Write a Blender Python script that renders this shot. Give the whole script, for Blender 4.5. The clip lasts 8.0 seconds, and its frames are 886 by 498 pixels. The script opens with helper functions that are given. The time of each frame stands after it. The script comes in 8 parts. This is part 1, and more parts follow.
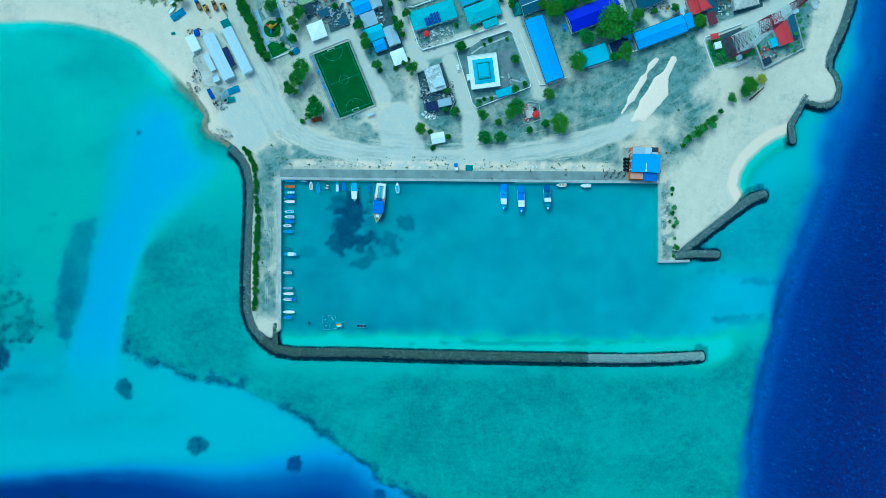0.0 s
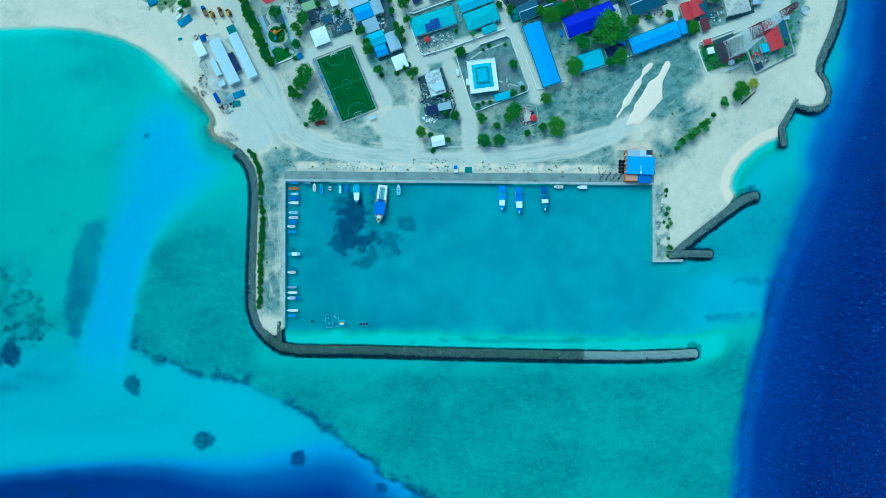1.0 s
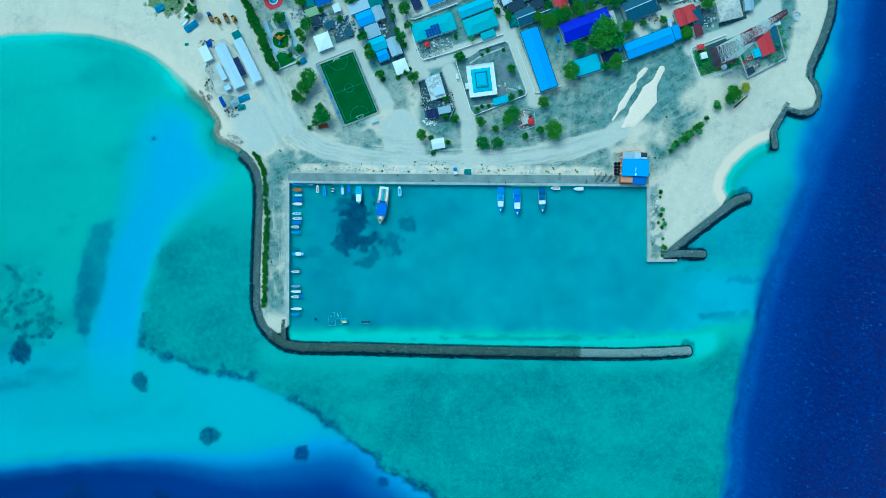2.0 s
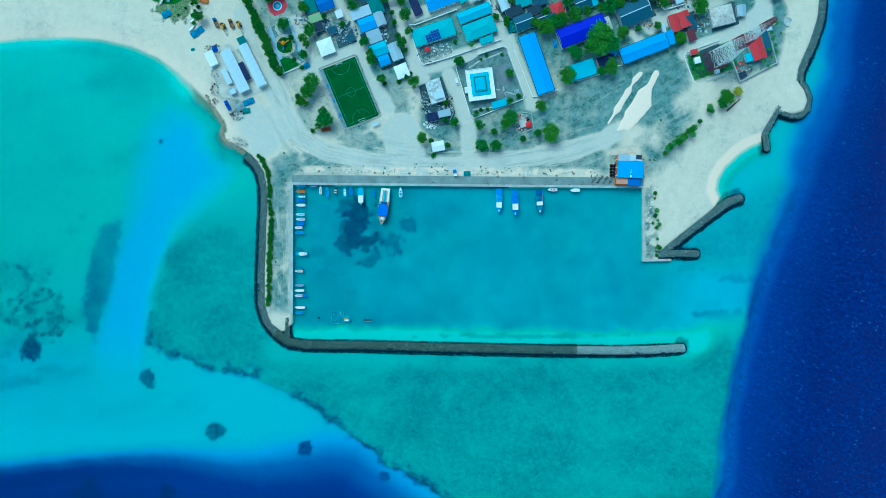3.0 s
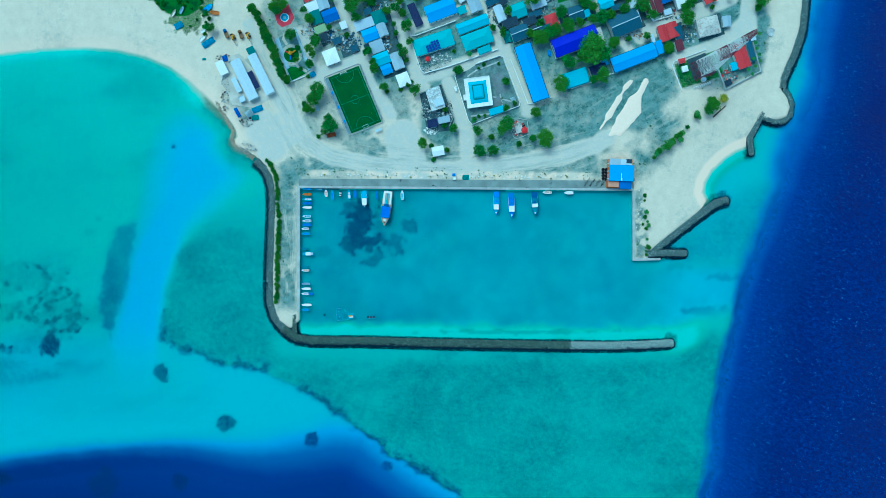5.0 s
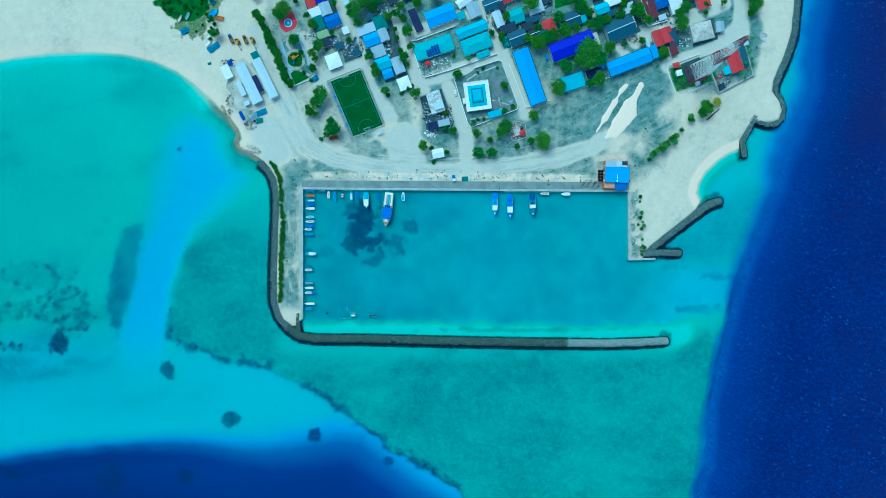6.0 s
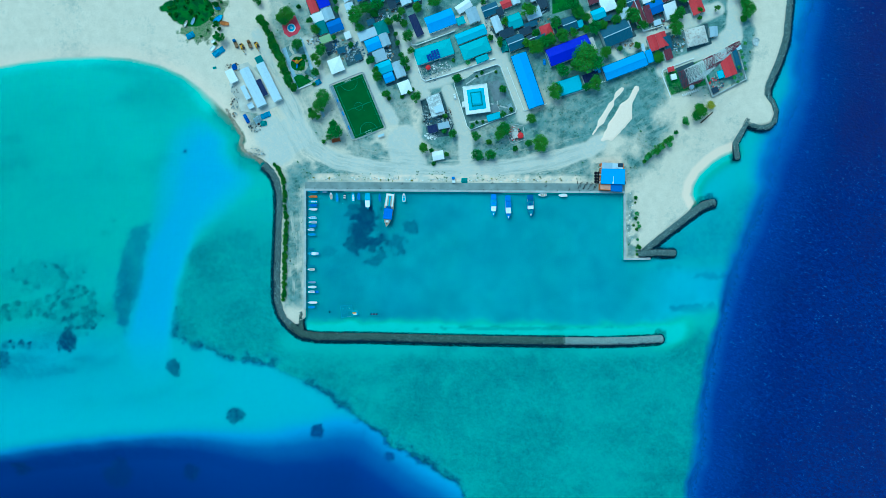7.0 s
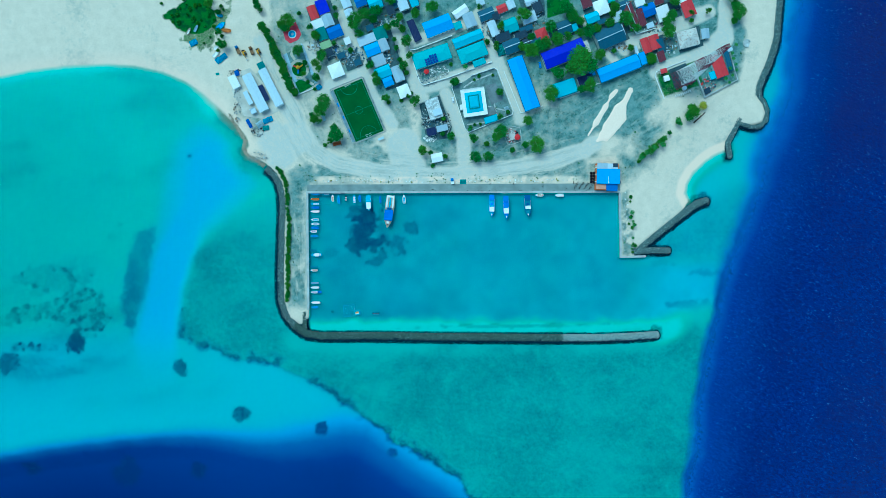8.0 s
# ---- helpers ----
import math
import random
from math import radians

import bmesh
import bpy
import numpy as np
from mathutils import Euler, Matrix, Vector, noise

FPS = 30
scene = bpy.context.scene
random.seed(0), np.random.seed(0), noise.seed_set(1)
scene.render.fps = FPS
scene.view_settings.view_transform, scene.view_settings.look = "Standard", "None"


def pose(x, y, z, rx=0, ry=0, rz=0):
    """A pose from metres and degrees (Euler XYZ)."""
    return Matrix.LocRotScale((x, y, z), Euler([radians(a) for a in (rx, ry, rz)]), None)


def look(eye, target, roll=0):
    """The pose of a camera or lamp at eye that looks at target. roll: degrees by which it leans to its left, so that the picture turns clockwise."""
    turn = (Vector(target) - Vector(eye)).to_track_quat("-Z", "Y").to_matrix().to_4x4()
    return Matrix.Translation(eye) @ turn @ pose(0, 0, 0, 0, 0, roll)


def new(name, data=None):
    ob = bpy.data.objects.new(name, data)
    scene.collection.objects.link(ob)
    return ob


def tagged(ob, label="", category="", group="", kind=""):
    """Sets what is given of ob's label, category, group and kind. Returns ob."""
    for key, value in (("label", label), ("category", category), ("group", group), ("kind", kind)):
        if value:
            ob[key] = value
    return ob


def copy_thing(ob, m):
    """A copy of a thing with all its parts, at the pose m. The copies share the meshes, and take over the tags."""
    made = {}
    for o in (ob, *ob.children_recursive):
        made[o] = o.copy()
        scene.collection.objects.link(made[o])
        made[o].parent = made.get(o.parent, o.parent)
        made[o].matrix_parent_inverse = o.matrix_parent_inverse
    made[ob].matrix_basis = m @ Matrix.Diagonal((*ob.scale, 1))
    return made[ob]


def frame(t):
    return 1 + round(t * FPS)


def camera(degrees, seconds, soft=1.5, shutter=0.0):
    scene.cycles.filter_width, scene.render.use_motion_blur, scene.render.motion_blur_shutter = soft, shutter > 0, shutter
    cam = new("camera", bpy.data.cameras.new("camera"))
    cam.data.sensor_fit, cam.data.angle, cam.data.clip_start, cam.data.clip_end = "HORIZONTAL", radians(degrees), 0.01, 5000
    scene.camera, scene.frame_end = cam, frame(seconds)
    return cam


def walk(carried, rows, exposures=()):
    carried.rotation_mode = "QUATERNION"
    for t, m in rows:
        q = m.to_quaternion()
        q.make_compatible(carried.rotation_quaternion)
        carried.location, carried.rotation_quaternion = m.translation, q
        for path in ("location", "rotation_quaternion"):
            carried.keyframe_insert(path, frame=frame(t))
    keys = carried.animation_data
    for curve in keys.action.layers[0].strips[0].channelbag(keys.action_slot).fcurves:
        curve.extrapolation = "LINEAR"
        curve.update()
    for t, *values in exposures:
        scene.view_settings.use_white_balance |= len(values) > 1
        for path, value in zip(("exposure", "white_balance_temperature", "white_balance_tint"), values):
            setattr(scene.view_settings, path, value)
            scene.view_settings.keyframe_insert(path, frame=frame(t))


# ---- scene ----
cam = camera(73, 8.0, soft=0.5)
walk(cam, [
    (0, pose(0, 0, 381.4, 0, 0, 0)),
    (1, pose(0, 0, 391.5, 0, -0.005, 0)),
    (2, pose(0, 0, 401.5, 0, -0.01, -0.01)),
    (3, pose(0, 0, 411.6, 0, -0.015, -0.03)),
    (4, pose(0, 0, 421.7, 0, -0.02, -0.08)),
    (5, pose(0, 0, 431.8, 0, -0.03, -0.11)),
    (6, pose(0, 0, 441.9, 0, -0.035, -0.13)),
    (7, pose(0, 0, 452.0, 0, -0.05, -0.13)),
    (7.6, pose(0, 0, 458.0, 0, -0.06, -0.14)),
    (7.8, pose(0, 0, 460.0, 0, -0.065, -0.36)),
    (8, pose(0, 0, 462.0, 0, -0.07, -0.72)),
], [(0, 0.28, 4600, -35), (8, 0.28, 4600, -35)])

# ---- light ----
SUN_UP, SUN_ROUND = radians(58), radians(-35)
world = bpy.data.worlds.new("world")
world.use_nodes = True
scene.world = world
wn, wl = world.node_tree.nodes, world.node_tree.links
sky = wn.new("ShaderNodeTexSky")
sky.sky_type = "NISHITA"
sky.sun_disc = False
sky.sun_elevation, sky.sun_rotation = SUN_UP, SUN_ROUND
sky.air_density, sky.dust_density, sky.ozone_density = 1.0, 1.2, 1.0
wl.new(sky.outputs[0], wn["Background"].inputs[0])
wn["Background"].inputs[1].default_value = 0.14
sun = new("sun", bpy.data.lights.new("sun", "SUN"))
sun.data.energy, sun.data.angle, sun.data.color = 1.5, radians(38), (1.0, 0.96, 0.9)
way = Vector((math.sin(SUN_ROUND) * math.cos(SUN_UP), math.cos(SUN_ROUND) * math.cos(SUN_UP), math.sin(SUN_UP)))
sun.matrix_world = look(way * 600, (0, 0, 0))


# ---- materials ----
def graph(name, rough=0.8, metal=0.0):
    m = bpy.data.materials.new(name)
    m.use_nodes = True
    b = m.node_tree.nodes["Principled BSDF"]
    b.inputs["Roughness"].default_value = rough
    b.inputs["Metallic"].default_value = metal
    b.inputs["Specular IOR Level"].default_value = 0.12
    return m, m.node_tree, b


def node(nt, kind, **values):
    n = nt.nodes.new("ShaderNode" + kind)
    for k, v in values.items():
        n.inputs[k].default_value = v
    return n


def math_node(nt, op, a, b):
    n = nt.nodes.new("ShaderNodeMath")
    n.operation = op
    for i, v in enumerate((a, b)):
        if isinstance(v, (int, float)):
            n.inputs[i].default_value = v
        else:
            nt.links.new(v, n.inputs[i])
    return n.outputs[0]


def noise_of(nt, scale, detail=4.0, rough=0.6, vector=None):
    n = node(nt, "TexNoise", Scale=scale, Detail=detail, Roughness=rough)
    if vector is not None:
        nt.links.new(vector, n.inputs["Vector"])
    return n.outputs["Fac"]


def span(nt, value, a, b, c=0.0, d=1.0):
    n = node(nt, "MapRange")
    nt.links.new(value, n.inputs[0])
    for i, v in enumerate((a, b, c, d)):
        n.inputs[i + 1].default_value = v
    return n.outputs[0]


def blend(nt, fac, a, b, kind="MIX"):
    n = nt.nodes.new("ShaderNodeMixRGB")
    n.blend_type = kind
    for i, v in enumerate((fac, a, b)):
        if isinstance(v, (int, float)):
            n.inputs[i].default_value = v
        elif isinstance(v, tuple):
            n.inputs[i].default_value = (*v, 1)
        else:
            nt.links.new(v, n.inputs[i])
    return n.outputs[0]


def ramp(nt, value, *stops):
    n = nt.nodes.new("ShaderNodeValToRGB")
    nt.links.new(value, n.inputs[0])
    e = n.color_ramp.elements
    while len(e) < len(stops):
        e.new(0.5)
    for el, (p, c) in zip(e, stops):
        el.position, el.color = p, (*c, 1)
    return n.outputs[0]


def bump(nt, bsdf, height, strength=0.4, distance=0.1):
    n = node(nt, "Bump", Strength=strength, Distance=distance)
    nt.links.new(height, n.inputs["Height"])
    nt.links.new(n.outputs[0], bsdf.inputs["Normal"])
    return n


def place(nt, which="Object"):
    return nt.nodes.new("ShaderNodeTexCoord").outputs[which]


def plain(name, rgb, rough=0.7, metal=0.0, vary=0.25, scale=1.5, relief=0.2):
    """Paint, plaster, concrete, cloth: a base colour with stains and grain at two sizes."""
    m, nt, b = graph(name, rough, metal)
    where = place(nt)
    big = noise_of(nt, scale * 0.25, 3, vector=where)
    fine = noise_of(nt, scale * 4, 4, vector=where)
    info = nt.nodes.new("ShaderNodeObjectInfo").outputs["Random"]
    dark = tuple(c * (1 - vary) for c in rgb)
    light = tuple(min(1, c * (1 + vary * 0.5)) for c in rgb)
    c = blend(nt, span(nt, big, 0.3, 0.7), dark, light)
    c = blend(nt, span(nt, fine, 0.3, 0.75, 0, 0.35), c, dark)
    c = blend(nt, span(nt, info, 0, 1, 0, 0.18), c, dark)
    nt.links.new(c, b.inputs["Base Color"])
    bump(nt, b, fine, relief, 0.05)
    return m


def sheet_metal(name, rgb, wear=0.25, rough=0.5, rust=None):
    """Painted corrugated sheets, ribs down the slope, streaked and faded."""
    m, nt, b = graph(name, rough, 0.0)
    where = place(nt)
    wave = node(nt, "TexWave", Scale=2.2, Distortion=0.0)
    wave.bands_direction = "X"
    nt.links.new(where, wave.inputs["Vector"])
    streak = node(nt, "Mapping")
    streak.inputs["Scale"].default_value = (1.2, 0.15, 0.5)
    nt.links.new(where, streak.inputs[0])
    s = noise_of(nt, 2.0, 4, vector=streak.outputs[0])
    spots = noise_of(nt, 0.6, 5, 0.7, vector=where)
    info = nt.nodes.new("ShaderNodeObjectInfo").outputs["Random"]
    faded = tuple(min(1, c * 0.75 + 0.07) for c in rgb)
    dirty = rust or tuple(c * 0.5 for c in rgb)
    c = blend(nt, span(nt, s, 0.35, 0.7, 0, 0.6 * wear + 0.2), rgb, faded)
    c = blend(nt, span(nt, spots, 0.5, 0.75, 0, wear + 0.15), c, dirty)
    c = blend(nt, span(nt, info, 0, 1, 0, 0.2), c, dirty)
    nt.links.new(c, b.inputs["Base Color"])
    bump(nt, b, wave.outputs["Fac"], 0.35, 0.05)
    return m


ROOF = {
    "azure": sheet_metal("azure_sheet", (0.01, 0.36, 0.84), 0.12),
    "deep_blue": sheet_metal("deep_blue_sheet", (0.008, 0.012, 0.62), 0.1),
    "blue": sheet_metal("blue_sheet", (0.01, 0.15, 0.55)),
    "teal": sheet_metal("teal_sheet", (0.0, 0.44, 0.5), 0.2),
    "cyan": sheet_metal("cyan_sheet", (0.0, 0.5, 0.68), 0.15),
    "white": sheet_metal("white_sheet", (0.88, 0.9, 0.92), 0.1),
    "pale": sheet_metal("pale_sheet", (0.58, 0.68, 0.78), 0.2),
    "grey": sheet_metal("grey_sheet", (0.42, 0.52, 0.62), 0.3),
    "red": sheet_metal("red_sheet", (0.55, 0.035, 0.05), 0.3),
    "slate": sheet_metal("slate_sheet", (0.03, 0.1, 0.17), 0.35),
    "dark": sheet_metal("dark_sheet", (0.02, 0.045, 0.08), 0.4),
    "maroon": sheet_metal("maroon_sheet", (0.16, 0.02, 0.04), 0.7, rust=(0.03, 0.03, 0.05)),
    "green": sheet_metal("green_sheet", (0.02, 0.2, 0.2), 0.3),
    "lime": sheet_metal("lime_sheet", (0.36, 0.5, 0.26), 0.3),
    "navy": sheet_metal("navy_sheet", (0.004, 0.015, 0.09), 0.3),
    "rusty": sheet_metal("rusty_white_sheet", (0.68, 0.68, 0.64), 0.8, rust=(0.25, 0.13, 0.08)),
}
WALL = plain("plaster_wall", (0.62, 0.66, 0.64), 0.85)
WALL_WHITE = plain("white_paint", (0.82, 0.83, 0.8), 0.6, vary=0.12)
WALL_ORANGE = plain("orange_paint", (0.62, 0.16, 0.03), 0.6, vary=0.15)
CONCRETE = plain("concrete", (0.27, 0.32, 0.31), 0.85, vary=0.3, scale=0.6)
COPING = plain("coping_concrete", (0.5, 0.53, 0.52), 0.85, vary=0.3, scale=0.8)
GLASS = plain("window_glass", (0.02, 0.03, 0.04), 0.1, vary=0.1)
TIMBER = plain("timber", (0.28, 0.18, 0.1), 0.8, vary=0.4)
METAL = plain("galvanised_metal", (0.5, 0.52, 0.54), 0.45, 0.6, vary=0.2)
RUBBER = plain("rubber", (0.015, 0.015, 0.018), 0.8)
TRIM_RED = plain("red_paint", (0.6, 0.03, 0.04), 0.5, vary=0.15)
TOWER_RED = plain("tower_red_paint", (0.2, 0.025, 0.06), 0.5, vary=0.3)
YELLOW = plain("yellow_paint", (0.6, 0.32, 0.02), 0.5, vary=0.2)
BLACK = plain("black_plastic", (0.01, 0.01, 0.02), 0.5)
PAVING = plain("grey_paving", (0.2, 0.24, 0.26), 0.85, vary=0.3, scale=0.8)
RUBBLE = plain("rubble_white", (0.55, 0.58, 0.58), 0.9, vary=0.4)
PAINT = {
    "cyan": plain("cyan_gelcoat", (0.0, 0.45, 0.7), 0.35, vary=0.15),
    "white": plain("white_gelcoat", (0.82, 0.85, 0.85), 0.35, vary=0.1),
    "blue": plain("blue_gelcoat", (0.02, 0.21, 0.64), 0.35, vary=0.15),
    "navy": plain("navy_gelcoat", (0.01, 0.11, 0.33), 0.35, vary=0.15),
    "azure": plain("azure_gelcoat", (0.0, 0.24, 0.8), 0.35, vary=0.15),
    "orange": plain("orange_gelcoat", (0.5, 0.17, 0.03), 0.45, vary=0.2),
    "grey": plain("grey_gelcoat", (0.28, 0.42, 0.58), 0.4, vary=0.2),
    "teal": plain("teal_gelcoat", (0.0, 0.26, 0.38), 0.4, vary=0.2),
    "tan": plain("tan_deck", (0.45, 0.4, 0.3), 0.6, vary=0.25),
}
TARP = {
    "blue": plain("blue_tarpaulin", (0.0, 0.17, 0.7), 0.5, scale=3),
    "pale": plain("pale_tarpaulin", (0.55, 0.68, 0.75), 0.6, scale=3),
    "teal": plain("teal_tarpaulin", (0.02, 0.42, 0.42), 0.6, scale=3),
    "cyan": plain("cyan_tarpaulin", (0.0, 0.42, 0.7), 0.5, scale=3),
    "orange": plain("orange_tarpaulin", (0.5, 0.13, 0.05), 0.6, scale=3),
}


def leaves(name, rgb, warm):
    m, nt, b = graph(name, 0.6)
    g = nt.nodes.new("ShaderNodeNewGeometry").outputs["Random Per Island"]
    o = nt.nodes.new("ShaderNodeObjectInfo").outputs["Random"]
    # the wide random tones also paint in sunlit leaves and dark crown gaps
    c = blend(nt, g, tuple(v * 0.18 for v in rgb), tuple(v * 1.9 for v in rgb))
    c = blend(nt, span(nt, o, 0, 1, 0, 0.6), c, warm)
    nt.links.new(c, b.inputs["Base Color"])
    b.inputs["Specular IOR Level"].default_value = 0.05
    return m


LEAF = leaves("leaves", (0.06, 0.2, 0.035), (0.14, 0.3, 0.015))
LEAF_PALM = leaves("palm_leaves", (0.055, 0.19, 0.055), (0.13, 0.24, 0.03))
LEAF_DRY = leaves("dry_leaves", (0.25, 0.3, 0.03), (0.4, 0.3, 0.02))
BARK = plain("bark", (0.12, 0.09, 0.06), 0.9, vary=0.4)


# ---- ground, sea bed and water ----
def to_path(P, pts):
    """Distance from the points P to a polyline, and how far along it the nearest place lies."""
    best, along, run = np.full(len(P), 1e9), np.zeros(len(P)), 0.0
    for p, q in zip(pts[:-1], pts[1:]):
        p, q = np.array(p), np.array(q)
        n = np.linalg.norm(q - p)
        t = np.clip(((P - p) @ (q - p)) / n ** 2, 0, 1)
        d = np.linalg.norm(P - p - t[:, None] * (q - p), axis=1)
        near = d < best
        best[near], along[near] = d[near], (run + t * n)[near]
        run += n
    return best, along / run


def inside(P, poly):
    hit = np.zeros(len(P), bool)
    for (x0, y0), (x1, y1) in zip(poly, poly[1:] + poly[:1]):
        if y0 != y1:
            hit ^= ((y0 > P[:, 1]) != (y1 > P[:, 1])) & (P[:, 0] < (x1 - x0) * (P[:, 1] - y0) / (y1 - y0) + x0)
    return hit


def signed(P, poly):
    return np.where(inside(P, poly), 1, -1) * to_path(P, poly + poly[:1])[0]


def rise(x, a, b):
    t = np.clip((x - a) / (b - a), 0, 1)
    return t * t * (3 - 2 * t)


def cloud(P, size, seed=0, octaves=4):
    """Smooth noise from 0 to 1 with features of that size in metres."""
    total, weight, amp = np.zeros(len(P)), 0.0, 1.0
    for k in range(octaves):
        table = np.random.RandomState(seed * 17 + k).rand(64, 64)
        q = P / size * 2 ** k + 31.7 * k
        i = np.floor(q).astype(int)
        f = q - i
        f = f * f * (3 - 2 * f)
        i0, i1 = i % 64, (i + 1) % 64
        v = (table[i0[:, 0], i0[:, 1]] * (1 - f[:, 0]) + table[i1[:, 0], i0[:, 1]] * f[:, 0]) * (1 - f[:, 1]) \
            + (table[i0[:, 0], i1[:, 1]] * (1 - f[:, 0]) + table[i1[:, 0], i1[:, 1]] * f[:, 0]) * f[:, 1]
        total, weight, amp = total + v * amp, weight + amp, amp * 0.55
    return total / weight


def spot(P, c, rx, ry=None, turn=0):
    """1 inside an ellipse, falling to 0 at its rim."""
    ry, a = ry or rx, radians(turn)
    d = P - np.array(c)
    u, v = d[:, 0] * math.cos(a) + d[:, 1] * math.sin(a), -d[:, 0] * math.sin(a) + d[:, 1] * math.cos(a)
    return 1 - np.hypot(u / rx, v / ry)


WEST_BEACH = [(-4000.0, 60.0), (-700.0, 110.0), (-365.5, 131.4), (-339.3, 137.1), (-313.1, 142.1), (-287.0, 144.8), (-256.5, 145.7), (-234.7, 144.2), (-213.0, 139.1), (-195.7, 131.5), (-182.7, 122.2), (-171.9, 112.4),
              (-164.6, 104.9)]
WEST_ROCKS = [(-156.9, 97.4), (-150.0, 88.6), (-147.9, 81.6), (-151.0, 77.3), (-148.5, 73.4), (-141.5, 71.5), (-134.6, 67.5)]
MOLE = [(-128.9, 59.8), (-123.8, 52.2), (-121.7, 34.6), (-123.5, -14.0), (-123.5, -39.2), (-118.8, -52.9), (-109.4, -57.2), (-103.3, -51.8), (-103.3, -45.4), (-103.3, 44.3)]
QUAY = [(137.5, 41.8), (137.5, -7.9), (149.8, -7.9), (146.2, -1.8)]
EAST_BEACH = [(151.0, -1.2), (167.9, 12.4), (186.6, 27.0), (190.1, 34.6), (187.2, 40.7), (188.6, 47.9), (193.7, 56.5), (201.9, 64.4), (210.2, 70.2), (218.9, 73.8)]
EAST_LOBE = [(221.0, 81.4), (228.9, 93.2), (239.0, 91.8), (248.4, 94.0), (251.3, 101.2), (249.1, 109.1), (244.8, 114.8), (244.8, 121.7), (253.1, 141.5), (258.5, 158.7)]
NORTH_EAST = [(261.7, 189.2), (265.1, 215.3), (275.0, 600.0), (200.0, 4000.0), (-4000.0, 4000.0)]
LAND = WEST_BEACH + WEST_ROCKS + MOLE + QUAY + EAST_BEACH + EAST_LOBE + NORTH_EAST
BASIN = [(-103.3, 44.3), (137.5, 41.8), (137.5, -7.9), (158.7, -14.0), (185.7, -15.5), (228.9, -14.0), (216.3, -42.8), (185.7, -47.2), (164.1, -55.8), (158.7, -67.3), (113.8, -68.0), (5.8, -65.9), (-103.3, -63.7)]
REEF = [(-129.2, 40.0), (-124.9, -57.2), (-105.8, -66.2), (165.9, -71.6), (185.7, -57.2), (204.5, -71.6), (198.3, -114.8), (190.1, -158.7), (182.1, -204.8), (41.8, -215.6), (22.0, -195.8), (5.8, -174.2),
        (-15.1, -162.3), (-37.4, -148.0), (-66.2, -126.4), (-91.4, -108.4), (-113.0, -95.4), (-129.6, -87.5), (-163.4, -81.0), (-187.9, -72.4), (-207.0, -64.0), (-203.0, -45.0), (-199.0, -26.0), (-191.0, -3.2), (-163.4, 29.2)]
REEF_EDGE = [(-205.9, -63.7), (-187.9, -72.4), (-163.4, -81.0), (-129.6, -87.5), (-113.0, -95.4), (-91.4, -108.4), (-66.2, -126.4), (-37.4, -148.0), (-15.1, -162.3), (5.8, -174.2), (22.0, -195.8)]
DROP = [(330.0, 1500.0), (291.0, 276.0), (279.0, 215.0), (274.5, 172.0), (270.0, 142.0), (265.0, 116.0), (257.0, 87.0), (244.5, 51.0), (231.5, 15.0), (222.0, -12.0), (214.5, -36.0),
        (208.0, -67.0), (200.6, -109.0), (193.0, -151.0), (186.6, -185.0), (154.0, -1200.0)]
CHANNEL = [(-188.0, 95.0), (-170.0, 96.0), (-152.0, 86.0), (-140.0, 62.0), (-160.0, 40.0), (-184.0, 17.0), (-194.0, -4.0), (-201.0, -25.0), (-206.0, -54.0), (-208.0, -75.0), (-210.0, -104.0),
           (-232.0, -104.0), (-240.0, -68.0), (-237.0, -54.0), (-229.5, -25.0), (-225.2, -4.0), (-217.7, 17.0), (-210.5, 38.0), (-208.0, 59.0), (-200.0, 82.0)]
WEST_MEADOW = [(-233.0, 18.0), (-220.0, 21.0), (-224.0, -6.0), (-228.0, -28.0), (-236.0, -50.0), (-240.0, -66.0), (-247.0, -57.0), (-250.0, -38.0), (-247.0, -14.0), (-242.0, 6.0)]
LAGOON_EDGE = [(-4000.0, -120.0), (-354.2, -150.8), (-282.2, -140.8), (-239.0, -136.4), (-188.6, -134.3), (-159.8, -135.7), (-131.0, -136.4), (-102.2, -132.1), (-80.6, -127.4), (-59.0, -129.2), (-23.0, -158.0), (41.8, -201.2)]
